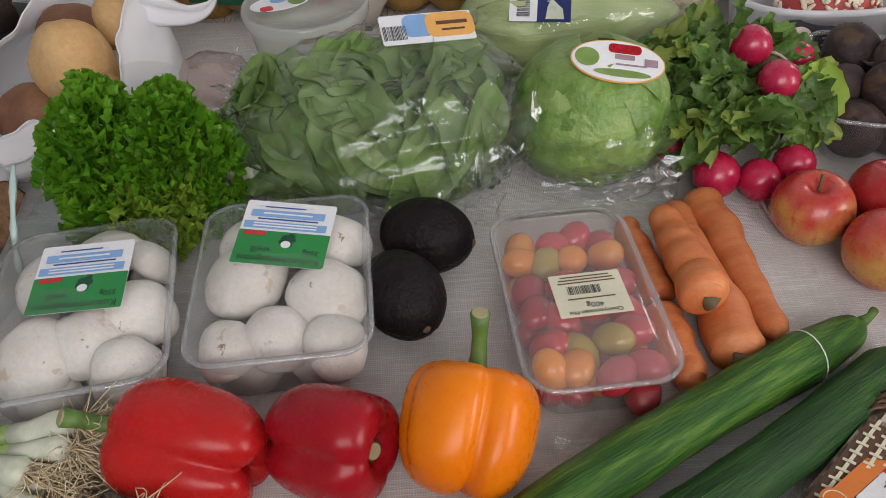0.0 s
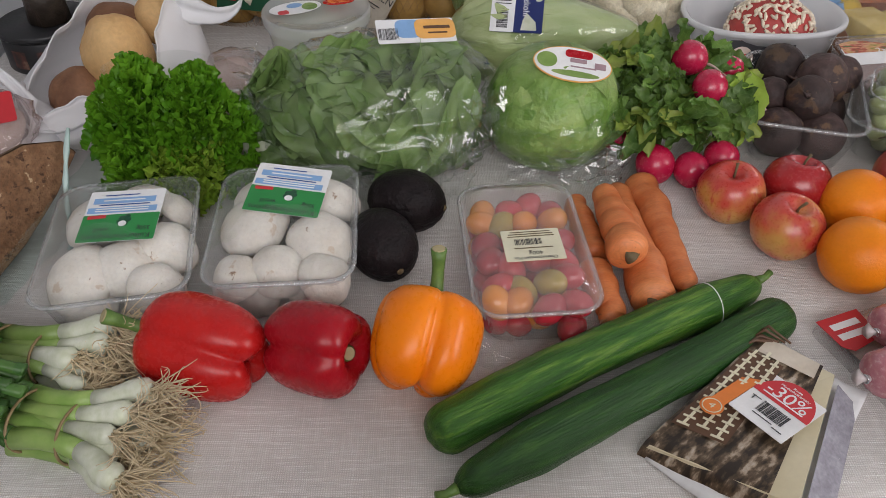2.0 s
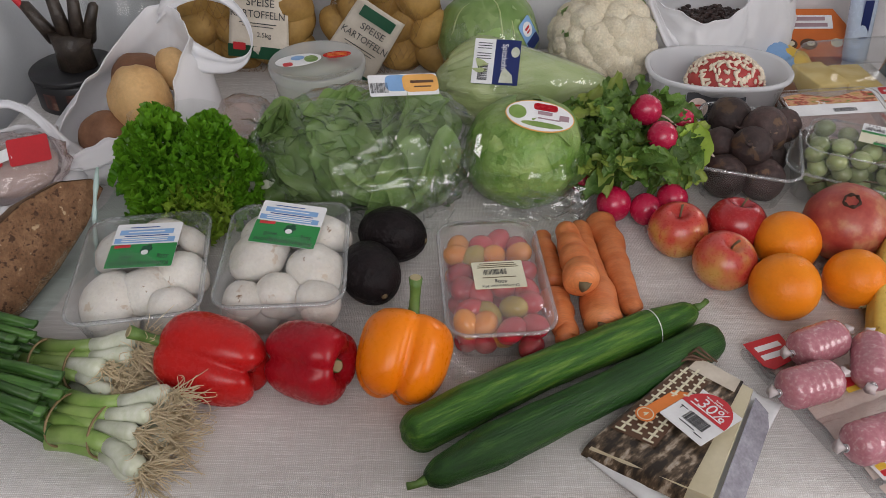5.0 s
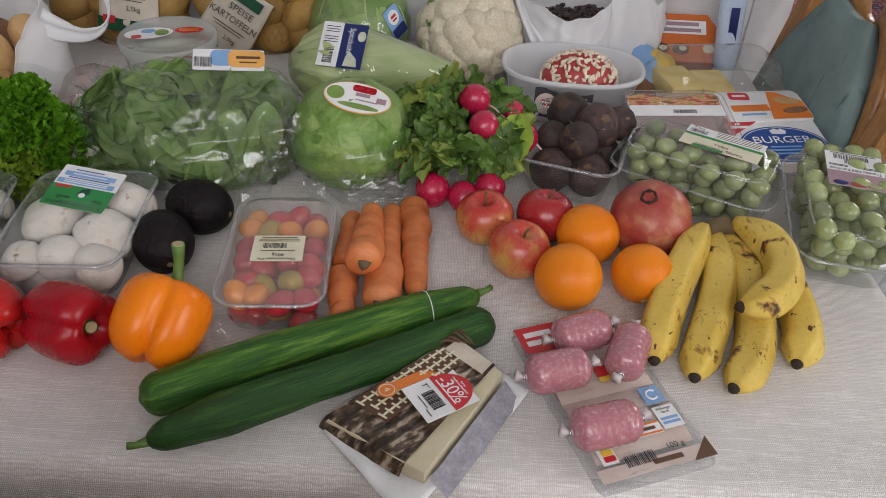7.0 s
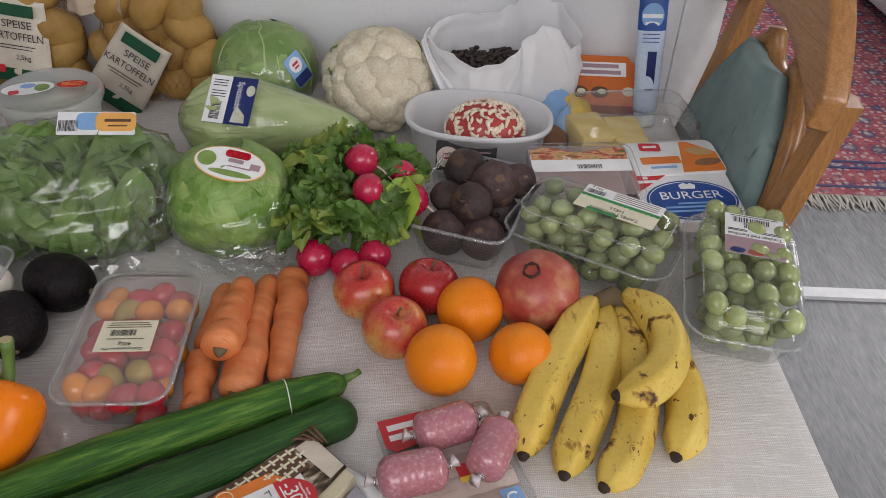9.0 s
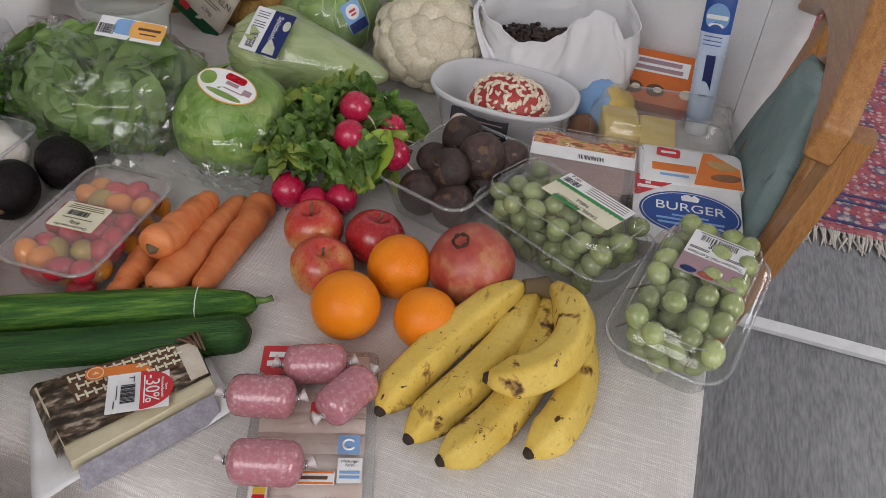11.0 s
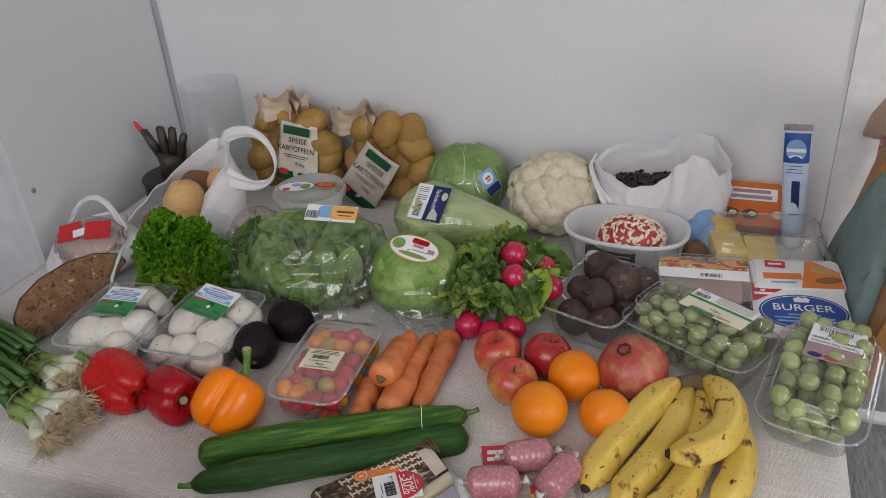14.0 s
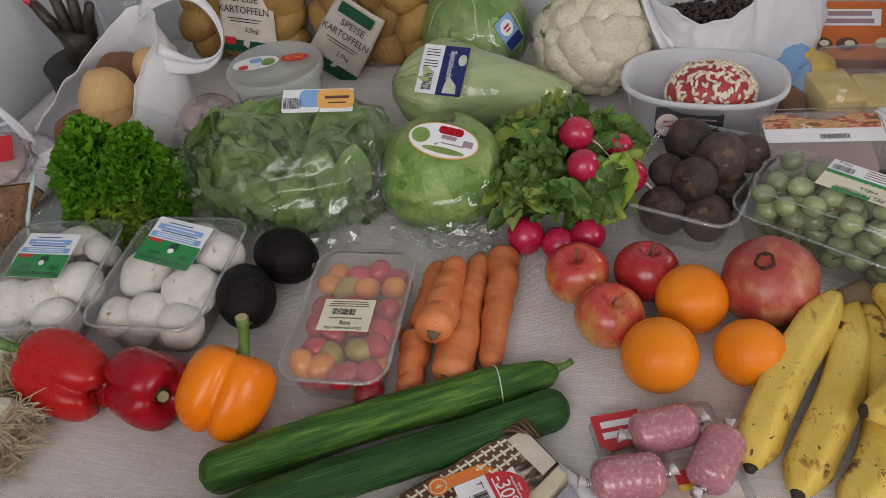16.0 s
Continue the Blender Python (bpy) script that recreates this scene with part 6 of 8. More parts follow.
def onion_bunch(root, way, count, length, spread, seed, label, bands):
    r = random.Random(seed)
    root, way = Vector(root), Vector(way).normalized()
    side = Vector((-way.y, way.x, 0))
    t = thing("spring_onion_bunch", label, "spring onions", Matrix.Translation(root), "spring onion bunches")
    roots = Geo()
    for k in range(count):
        s = (k % 4 - 1.5) * spread + r.uniform(-0.004, 0.004)
        lv = k // 4
        z0 = 0.010 + lv * 0.016
        off = r.uniform(-0.012, 0.014)
        rad = r.uniform(0.0070, 0.0100)
        base = side * s * 1.25 + way * off + Vector((0, 0, z0))

        def at(d, f=1.0):
            sq = 1 - 0.45 * math.exp(-((d - 0.075) / 0.05) ** 2)
            drop = 0.018 * min(1, d / 0.25) * lv
            return side * (s * (1.25 if d < 0.02 else 1.0) * sq) + way * (off + d) + Vector((0, 0, z0 - drop + 0.006 * math.sin(d * 14 + k)))
        on = part("onion", Geo().tube([at(0.0), at(0.006), at(0.015), at(0.03), at(0.045)], [rad * 0.7, rad * 1.1, rad * 1.05, rad * 0.88, rad * 0.8], 12), M["onion_white"], t, "white bulb end")
        part("shaft", Geo().tube([at(0.044), at(0.062), at(0.084), at(0.106)], [rad * 0.8, rad * 0.82, rad * 0.85, rad * 0.9], 12), M["onion_mid"], on, "pale green shaft")
        for q in range(3):
            w = r.uniform(-0.035, 0.035)
            ps = [at(0.104) + side * w * (e / 0.2) ** 1.5 + way * e + Vector((0, 0, 0.03 * math.sin(e * 9 + q) + 0.004 + 0.06 * e)) for e in (0.0, 0.04, 0.08, 0.13, 0.19, length - 0.15)]
            part("green_leaf", Geo().tube(ps, [rad * 0.62, rad * 0.50, rad * 0.48, rad * 0.44, rad * 0.36, rad * 0.10], 8, lambda a, q2: 1 - 0.55 * abs(math.sin(a))), M["onion_green"], on, "dark green leaf")
        for q in range(46):
            d = (-way + side * r.uniform(-0.75, 0.75) + Vector((0, 0, r.uniform(-0.6, 0.35)))).normalized()
            p0 = at(0) + Vector((r.uniform(-1, 1), r.uniform(-1, 1), r.uniform(-1, 1))) * rad * 0.5
            L = r.uniform(0.012, 0.034)
            p1 = p0 + d * L * 0.5 + Vector((r.uniform(-1, 1), r.uniform(-1, 1), r.uniform(-1, 1))) * 0.005
            p2 = p1 + d * L * 0.4 + Vector((r.uniform(-1, 1), r.uniform(-1, 1), r.uniform(-0.6, 0.9))) * 0.018
            p3 = p2 + Vector((r.uniform(-1, 1), r.uniform(-1, 1), r.uniform(-0.6, 0.6))) * 0.012
            for p in (p1, p2, p3):
                p.z = max(0.0012, p.z)
            roots.tube(bezier([p0, p1, p2 + (p1 - p0) * 0.3, p3], 7), [0.00075 - 0.00006 * e for e in range(8)], 3)
    tagged(part("root_tangle", roots, M_roots, t, "tangled pale roots"), kind="stuff")
    for d in bands:
        ring = []
        for q in range(25):
            a = 2 * math.pi * q / 24
            ring.append(side * (spread * 1.2 + 0.006) * math.cos(a) + way * (d + 0.004 * math.sin(a)) + Vector((0, 0, 0.020 + 0.021 * math.sin(a))))
        part("rubber_band", Geo().tube(ring, 0.0013, 5, None, False), M["rubber"], t, "brown rubber band")


onion_bunch((-0.166, 0.306, TZ), (-0.95, 0.28, 0), 11, 0.34, 0.0175, 1, "bunch of spring onions with tangled roots", (0.055, 0.10))
onion_bunch((-0.224, 0.390, TZ), (-0.97, 0.22, 0), 11, 0.30, 0.0150, 2, "second bunch of spring onions lying behind", (0.05, 0.09))

# cauliflower
cf = thing("cauliflower", "creamy white cauliflower head with a few green leaves", "cauliflower", pose(0.357, 1.075, TZ + 0.070, 24, 0, 0))
rng = random.Random(51)
n = 46
for k in range(n):
    z = 1 - 1.35 * (k + 0.5) / n
    a = k * 2.39996
    rr = math.sqrt(max(0, 1 - z * z))
    d = Vector((rr * math.cos(a), rr * math.sin(a), z))
    s = rng.uniform(0.0230, 0.0315) if z > 0 else rng.uniform(0.020, 0.026)
    sd = rng.uniform(0, 30)
    f = lambda v: 1 + 0.09 * wob(v, 2.6, sd) + 0.035 * wob(v, 9, sd)
    part("floret", Geo().sphere(Vector((d.x, d.y, d.z * 0.86)) * (0.0665 - 0.55 * (s - 0.023)), (s, s, s * 0.94), 34, 24, f), M["cauliflower"], cf)
part("core", Geo().sphere((0, 0, -0.004), (0.066, 0.066, 0.054), 16, 10), M["cauliflower"], cf)
clf = leaf_geo(0.11, 0.07, -0.5, 0.006, 3.0).mesh("leaf", M["cabbage"])
for a in (-95, -60, 75, 110):
    part("leaf", clf, M["cabbage"], cf, "green outer leaf", True, pose(0, 0, -0.062, 0, 0, a) @ pose(0, 0.022, 0, 38, 0, 0))

# cabbages
wc = thing("white_cabbage", "pale green round cabbage in clear film", "cabbage", pose(0.170, 1.110, TZ - 0.014))
part("head", Geo().sphere((0, 0, 0.075), (0.083, 0.083, 0.075), 44, 30, lambda v: 1 + 0.02 * wob(v, 2.2) - 0.014 * abs(math.sin(5 * math.atan2(v.y, v.x + 0.2)))), M["cabbage"], wc)
part("film", Geo().sphere((0, 0, 0.076), (0.087, 0.087, 0.077), 44, 30, lambda v: 1 + 0.03 * wob(v, 4, 3) + 0.02 * wob(v, 11, 3)), M["film"], wc, "clear film wrap")
lb = plate("label", 0.034, 0.05, M["light_blue"], wc, axis_pose((0.064, -0.048, 0.105), (0.75, -0.6, 0.35), 20), 0.004, 0.0006, "blue and white label")
disc("white_field", 0.012, 0.012, M["paper"], lb, pose(0, 0.008, 0.0008))
bars("brand_mark", [(0, 0.010, 0.012, 0.004), (0, 0.004, 0.010, 0.003)], M["red_ink"], lb, pose(0, 0, 0.0014))
plate("blue_field", 0.032, 0.016, M["navy"], lb, pose(0, -0.016, 0.0008), 0.002, 0.0003)

for k, (a, e) in enumerate(((190, 25), (250, 10), (300, 30), (340, 15), (220, 50), (285, 60), (20, 30))):
    f = lambda u, v, a=a, e=e, k=k: (Matrix.Translation((0, 0, 0.075)) @ pose(0, 0, 0, 0, 0, a) @ pose(0, 0, 0, 0, -e, 0)) @ Vector(((0.0835 + 0.0006 * k + 0.0035 * wob((u * 3, v * 3, k), 1.7) + 0.004 * max(0, abs(2 * u - 1) - 0.7)) * math.cos((u - 0.5) * 1.4) * math.cos((v - 0.5) * 1.4), 0.085 * math.sin((u - 0.5) * 1.4 * (1 - 0.3 * abs(v - 0.5)) + 0.05 * wob((v * 6, k, 0), 1.2)), 0.077 * math.sin((v - 0.5) * 1.4)))
    part("outer_leaf", Geo().grid(16, 16, f), M["cabbage"], wc)
    part("leaf_rib", Geo().tube([f(0.5, q / 8) for q in range(9)], [0.0017 - 0.0001 * q for q in range(9)], 6), M["spitz"], wc)

sk = thing("pointed_cabbage", "pale green pointed cabbage in film with blue label", "cabbage", pose(0.165, 0.940, TZ))


def cone_rings(extra, seed):
    rings, n = [], 30
    for k in range(n + 1):
        s = k / n
        x = -0.080 + 0.255 * s
        r = 0.069 * (min(1, (s + 0.02) / 0.30) ** 0.5) * (1 - max(0, (s - 0.34) / 0.68)) ** 0.72 + 0.001
        ring = []
        for q in range(40):
            a = 2 * math.pi * q / 40
            rr = (r + extra * (0.6 + 0.4 * wob((s * 5, math.cos(a), seed), 2))) * (1 + 0.03 * wob((s * 3, math.cos(a), math.sin(a)), 1.7, seed) - 0.02 * abs(math.sin(4 * a + s * 3)))
            ring.append((x, rr * math.cos(a), 0.064 + 0.002 * s + rr * math.sin(a) * 0.93))
        rings.append(ring)
    return rings


part("head", Geo().rings(cone_rings(0, 1)), M["spitz"], sk)


def spitz_leaf(a, lift):
    def at(u, v):
        r = (0.0700 + lift + 0.002 * wob((u * 4, v * 4, a), 1.5)) * min(1, (u + 0.06) / 0.26) ** 0.35 * (1 - max(0, u - 0.30) / 0.80) ** 0.75 + 0.002
        th = radians(a) + (v - 0.5) * 1.15 * (1 - 0.4 * u)
        return -0.062 + 0.205 * u + 0.006 * wob((v * 5, a, 0), 1.3), r * math.cos(th), 0.065 + 0.93 * r * math.sin(th)
    return at


for a, lift in ((200, 0.0), (240, 0.001), (30, 0.0), (85, 0.0015), (130, 0.0008), (165, 0.002)):
    f = spitz_leaf(a, lift)
    part("outer_leaf", Geo().grid(24, 16, f), M["spitz"], sk)
    part("leaf_rib", Geo().tube([f(q / 8, 0.5) for q in range(9)], [0.0018 - 0.00015 * q for q in range(9)], 6), M["spitz"], sk)
part("film", Geo().rings(cone_rings(0.005, 4)), M["film"], sk, "clear film wrap")
lb = plate("label", 0.066, 0.070, M["navy"], sk, pose(0.006, -0.045, 0.1195, 38, 0, -9), 0.001, 0.0006, "blue and white label")
plate("white_field", 0.030, 0.070, M["paper"], lb, pose(-0.018, 0, 0.0006), 0.001, 0.0003)
words("text", "Spitzkohl", 0.012, M["paper"], lb, pose(0.011, 0.008, 0.0010, 0, 0, -90), width=0.040)
part("picture", Geo().slab([(0.006, -0.032), (0.026, -0.032), (0.024, -0.02), (0.012, -0.008), (0.008, -0.018)], 0, 0.0003), M["onion_white"], lb, "", False, pose(0, 0, 0.0009))
disc("picture", 0.006, 0.008, M["onion_white"], lb, pose(0.026, 0.016, 0.0009), 0.0003)
barcode(lb, pose(-0.018, -0.016, 0.0011, 0, 0, 90), 0.026, 0.014, 33)
bars("text_lines", [(-0.018, y, 0.020, 0.0011) for y in (0.028, 0.024, 0.020, 0.012, 0.008, 0.004)], M["ink"], lb, pose(0, 0, 0.0011))

# ---- bread, bags and the back row ----
M["bread"] = surf("brown_bread_crumb", [(0.3, (0.155, 0.075, 0.034)), (0.7, (0.27, 0.15, 0.078))], 60, 0.9, 260, 0.35, 1.0, 0.004, spots=[(150, 0.60, (0.06, 0.028, 0.014)), (75, 0.62, (0.07, 0.034, 0.017)), (110, 0.66, (0.42, 0.30, 0.18))], relief_scale=150)
M["crust"] = surf("bread_crust", [(0.3, (0.13, 0.06, 0.025)), (0.7, (0.30, 0.19, 0.10))], 30, 0.85, 200, 0.3, 0.6, 0.002)
M["roll"] = surf("golden_roll_crust", [(0.3, (0.48, 0.26, 0.09)), (0.7, (0.68, 0.44, 0.20))], 16, 0.7, 200, 0.15, 0.5, 0.002, spots=[(26, 0.70, (0.30, 0.13, 0.04))])
M["roll_brown"] = surf("brown_roll_crust", [(0.3, (0.16, 0.07, 0.035)), (0.7, (0.30, 0.15, 0.08))], 20, 0.75, 200, 0.2, 0.5, 0.002)
M["green_bag"] = clear("greenish_bread_bag", tint=(0.88, 0.96, 0.94), haze=0.05, crumple=0.5, scale=40, depth=0.006, haze_colour=(0.6, 0.75, 0.72), gain=1.1)
M["teal_twist"] = plain("pale_green_plastic", (0.46, 0.60, 0.57), 0.4)
M["net"] = plain("brown_netting", (0.30, 0.17, 0.06), 0.6)
M["kraft"] = surf("kraft_paper", [(0.3, (0.48, 0.37, 0.27)), (0.7, (0.58, 0.47, 0.36))], 30, 0.8, 300, 0.1, 0.5, 0.002, relief_scale=50)
M["sack_paper"] = surf("beige_sack_paper", [(0.3, (0.56, 0.50, 0.41)), (0.7, (0.66, 0.60, 0.51))], 30, 0.8, 300, 0.08, 0.4, 0.002, relief_scale=50)
M["carved"] = surf("dark_carved_wood", [(0.3, (0.018, 0.012, 0.009)), (0.7, (0.06, 0.043, 0.03))], 60, 0.4, 200, 0.3, 0.6, 0.002, spots=[(180, 0.72, (0.35, 0.30, 0.24))])
M["dark_tin"] = plain("dark_grey_tin", (0.016, 0.016, 0.018), 0.4)
M["tin_print"] = surf("worn_tin_print", [(0.35, (0.02, 0.016, 0.016)), (0.55, (0.12, 0.04, 0.03)), (0.7, (0.30, 0.20, 0.14))], 50, 0.4, 200, 0.2, 0.05, 0.0004)
M["bean"] = surf("dark_beans", [(0.3, (0.014, 0.007, 0.006)), (0.7, (0.04, 0.018, 0.014))], 60, 0.35, 200, 0.1, 0.05, 0.0005, vary=0.3)
M["ham_ball"] = surf("red_sausage_ball", [(0.3, (0.36, 0.03, 0.03)), (0.7, (0.50, 0.07, 0.06))], 40, 0.5, 200, 0.1, 0.3, 0.001)
M["almond"] = plain("slivered_almond", (0.80, 0.70, 0.55), 0.6, 0.2, vary=0.1)
M["cake"] = surf("yellow_cake", [(0.3, (0.70, 0.50, 0.15)), (0.7, (0.82, 0.65, 0.28))], 40, 0.8, 220, 0.12, 0.5, 0.002)
M["pink_bag"] = clear("pinkish_clear_bag", tint=(0.93, 0.88, 0.88), haze=0.22, crumple=0.5, scale=30, depth=0.006, haze_colour=(0.76, 0.68, 0.66), gain=1.2)


def closed_spline(P, u):
    """A point on a smooth closed line through P."""
    P = [Vector(p) for p in P]
    k = (u % 1.0) * len(P)
    i = int(k) % len(P)
    f = k - int(k)
    a, b, c, d = (P[(i + q) % len(P)] for q in (-1, 0, 1, 2))
    return 0.5 * ((2 * b) + (c - a) * f + (2 * a - 5 * b + 4 * c - d) * f * f + (3 * b - a - 3 * c + d) * f ** 3)


def carrier(label, rim_line, a, b, seed, handles, bulge=0.026, material="carrier"):
    """A thin open carrier bag: walls rise from an oval base to a free rim line, creased, with ribbon handles."""
    c = sum((Vector(p) for p in rim_line), Vector()) / len(rim_line)
    c.z = TZ
    t = thing("carrier_bag", label, "plastic bag", Matrix.Translation(c), "carrier bags")
    R = [Vector(p) - c for p in rim_line]

    def at(u, v):
        top = closed_spline(R, u)
        th = math.atan2(top.y / b, top.x / a)
        base = Vector((a * math.cos(th), b * math.sin(th), 0.002))
        p = base.lerp(top, v)
        out = Vector((math.cos(th), math.sin(th), 0))
        crease = abs(wob((u * 9, v * 1.6, 0), 1.0, seed)) + 0.6 * abs(wob((u * 21, v * 3.2, 0), 1.0, seed + 3)) + 0.5 * abs(wob((u * 5 + v * 4, v * 6, 0), 1.0, seed + 7))
        p += out * (bulge * math.sin(math.pi * min(1, v * 1.05)) - 0.016 * crease * (0.3 + 0.7 * v))
        p.z = max(0.002, p.z + 0.006 * v * wob((u * 30, v * 3, 1), 1.0, seed))
        return p
    g = Geo().grid(120, 22, at, True)
    g.cap(0, 120, True)
    part("body", g, M[material], t, "thin white plastic")
    part("rim", Geo().tube([at(k / 120, 1.0) for k in range(121)], 0.0011, 5, None, False), M[material], t)
    for pts, w, tilt in handles:
        P = [p - c for p in bezier(pts, 30)]
        tilt = Vector(tilt).normalized() * w
        g = Geo().grid(30, 6, lambda u, v: P[round(u * 30)] + tilt * ((v - 0.5) * (1 + 1.3 * abs(2 * u - 1) ** 3)) + Vector((0, 0.005 * math.sin(v * 9 + u * 4), 0.003 * wob((u * 7, v * 3, seed), 1.6))))
        ob = part("handle", g, M[material], t, "looped carry handle")
        so = ob.modifiers.new("thickness", "SOLIDIFY")
        so.thickness = 0.0010
    return t


carrier("white plastic carrier bag holding bread rolls",
        [(-0.425, 0.742, 0.795), (-0.372, 0.748, 0.812), (-0.318, 0.766, 0.820), (-0.276, 0.785, 0.818), (-0.266, 0.850, 0.856), (-0.266, 0.930, 0.897), (-0.292, 0.985, 0.908), (-0.334, 0.988, 0.914), (-0.374, 0.930, 0.886), (-0.410, 0.862, 0.852), (-0.436, 0.790, 0.812)],
        0.118, 0.095, 2.0,
        [([(-0.325, 0.985, 0.908), (-0.262, 1.020, 0.958), (-0.165, 1.000, 0.935), (-0.158, 0.970, 0.795), (-0.212, 0.930, 0.832), (-0.264, 0.905, 0.872)], 0.017, (0.25, 0.35, 0.9)),
         ([(-0.425, 0.790, 0.812), (-0.440, 0.735, 0.800), (-0.400, 0.715, 0.770), (-0.340, 0.735, 0.785), (-0.300, 0.765, 0.815)], 0.022, (0.1, -0.5, 0.8))])


def bread_roll(p, r, d, material, seed, label):
    f = lambda v: 1 + 0.08 * wob(v, 1.5, seed) - 0.06 * max(0, 1 - abs(v.x) * 5) * max(0, v.z) + 0.02 * wob(v, 7, seed)
    whole("bread_roll", Geo().sphere((0, 0, 0), r, 30, 20, f), M[material], label, "bread roll", axis_pose(p, d), "bread rolls")


bread_roll((-0.330, 0.850, TZ + 0.082), (0.042, 0.048, 0.060), (0.25, -0.35, 0.9), "roll", 1, "golden crusty bread roll in the carrier bag")
bread_roll((-0.303, 0.930, TZ + 0.094), (0.026, 0.034, 0.028), (0.4, -0.6, 0.7), "roll", 4, "golden bread roll deep in the bag")
bread_roll((-0.352, 0.918, TZ + 0.080), (0.042, 0.046, 0.036), (0.1, -0.5, 0.8), "roll_brown", 7, "dark brown bread roll in the bag")
bread_roll((-0.300, 0.815, TZ + 0.056), (0.034, 0.040, 0.036), (0.4, -0.6, 0.7), "roll", 9, "golden bread roll at the bag's edge")
bread_roll((-0.378, 0.815, TZ + 0.046), (0.036, 0.040, 0.034), (-0.4, -0.6, 0.7), "roll_brown", 12, "brown bread roll low in the bag")

carrier("white plastic carrier bag round a red packet",
        [(-0.555, 0.725, 0.795), (-0.500, 0.660, 0.790), (-0.430, 0.650, 0.785), (-0.395, 0.700, 0.795), (-0.405, 0.765, 0.812), (-0.455, 0.800, 0.822), (-0.525, 0.790, 0.812)],
        0.070, 0.062, 5.0,
        [([(-0.545, 0.740, 0.800), (-0.520, 0.770, 0.860), (-0.470, 0.780, 0.905), (-0.425, 0.770, 0.850), (-0.400, 0.745, 0.808)], 0.013, (0.2, 0.5, 0.9))])
rp = thing("red_packet", "clear food packet with a red label", "food packet", pose(-0.458, 0.712, TZ + 0.062, 30, -4, 16) @ Matrix.Diagonal((1.05, 1.1, 1.1, 1)))
part("pouch", Geo().sphere((0, 0, 0), (0.064, 0.046, 0.024), 48, 30, lambda v: 1 + 0.14 * wob(v, 2.5, 3) + 0.09 * wob(v, 7, 3)), M["pink_bag"], rp, "crumpled clear pouch")
part("filling", Geo().sphere((0, 0, -0.004), (0.052, 0.036, 0.016), 18, 12, lambda v: 1 + 0.1 * wob(v, 3, 6)), M["coldcut"], rp)
for x, w in ((-0.026, 0.045), (0.028, 0.046)):
    plate("red_label", w, 0.034, M["red_ink"], rp, pose(x, 0.004, 0.0235, 6, x * 250, 4), 0.003, 0.0008)
plate("white_tab", 0.024, 0.014, M["paper"], rp, pose(-0.004, 0.0, 0.0262, 6, 0, 14), 0.001, 0.0006)

# half a brown loaf in a thin bag
xa = Vector((0.092, 0.195, 0.028)).normalized()
za = (Vector((0.80, -0.42, 0.42)) - xa * xa.dot(Vector((0.80, -0.42, 0.42)))).normalized()
ya = za.cross(xa)
lf_m = Matrix(((xa.x, ya.x, za.x, -0.368), (xa.y, ya.y, za.y, 0.556), (xa.z, ya.z, za.z, 0.806), (0, 0, 0, 1)))
loaf = thing("half_loaf", "half a dark brown bread loaf in a thin clear bag", "bread", lf_m)
face = [(-0.108, -0.034), (-0.095, 0.004), (-0.07, 0.026), (-0.03, 0.040), (0.02, 0.043), (0.07, 0.034), (0.105, 0.012), (0.108, -0.006), (0.06, -0.026), (0.0, -0.042), (-0.06, -0.050), (-0.095, -0.048)]
rings = []
for k, (z, s) in enumerate(((-0.058, 0.55), (-0.05, 0.76), (-0.03, 0.93), (-0.008, 1.0), (0.0, 0.985))):
    rings.append([(x * s * (1 + 0.02 * wob((x * 30, y * 30, z * 30), 1)), y * s * (1 + 0.02 * wob((x * 30, y * 30, z * 30), 1.3)) - 0.010 * (z < -0.04), z) for x, y in face])
part("crust", Geo().rings(rings, True, False), M["crust"], loaf, "brown crust")
part("cut_face", Geo().slab([(x * 0.975, y * 0.96) for x, y in face], -0.004, 0.0015), M["bread"], loaf, "dark seeded crumb", False)
part("bag", Geo().grid(30, 16, lambda u, v: (-0.118 + 0.235 * u + 0.006 * wob((u * 6, v * 3, 2), 1.5), -0.030 - 0.070 * v + 0.016 * (2 * u - 1), 0.006 + 0.016 * abs(wob((u * 5, v * 4, 1), 1.6)) - 0.06 * max(0, v - 0.4))), M["green_bag"], loaf, "thin clear bag")
P = bezier([(0.112, 0.02, 0.012), (0.06, -0.02, 0.020), (0.03, -0.045, 0.022), (0.05, -0.085, 0.0), (0.005, -0.075, 0.004)], 20)
part("twist", Geo().tube(P, [0.002 + 0.0016 * math.sin(k * 0.9) ** 2 for k in range(21)], 7), M["teal_twist"], loaf, "pale green twisted bag end")
P = bezier([(0.035, -0.050, 0.02), (0.04, -0.085, 0.006), (0.062, -0.105, -0.012)], 12)
part("twist", Geo().tube(P, [0.003 + 0.0015 * (k > 9) for k in range(13)], 7), M["teal_twist"], loaf)

# carved sculpture with a red candle stump, on a dark tin; glass vase behind
tin = thing("round_tin", "dark grey round tin", "tin", pose(-0.495, 1.02, TZ))
n = 30
part("body", Geo().rings([[(r * math.cos(6.2832 * k / n), r * math.sin(6.2832 * k / n), z) for k in range(n)] for r, z in ((0.060, 0), (0.064, 0.004), (0.064, 0.046), (0.061, 0.05))]), M["dark_tin"], tin)
for a in (-40, -75, -110):
    part("picture", Geo().grid(8, 3, lambda u, v, a=a: (0.0645 * math.cos(radians(a + 20 * (u - 0.5))), 0.0645 * math.sin(radians(a + 20 * (u - 0.5))), 0.012 + 0.026 * v)), M["tin_print"], tin, "worn reddish print")
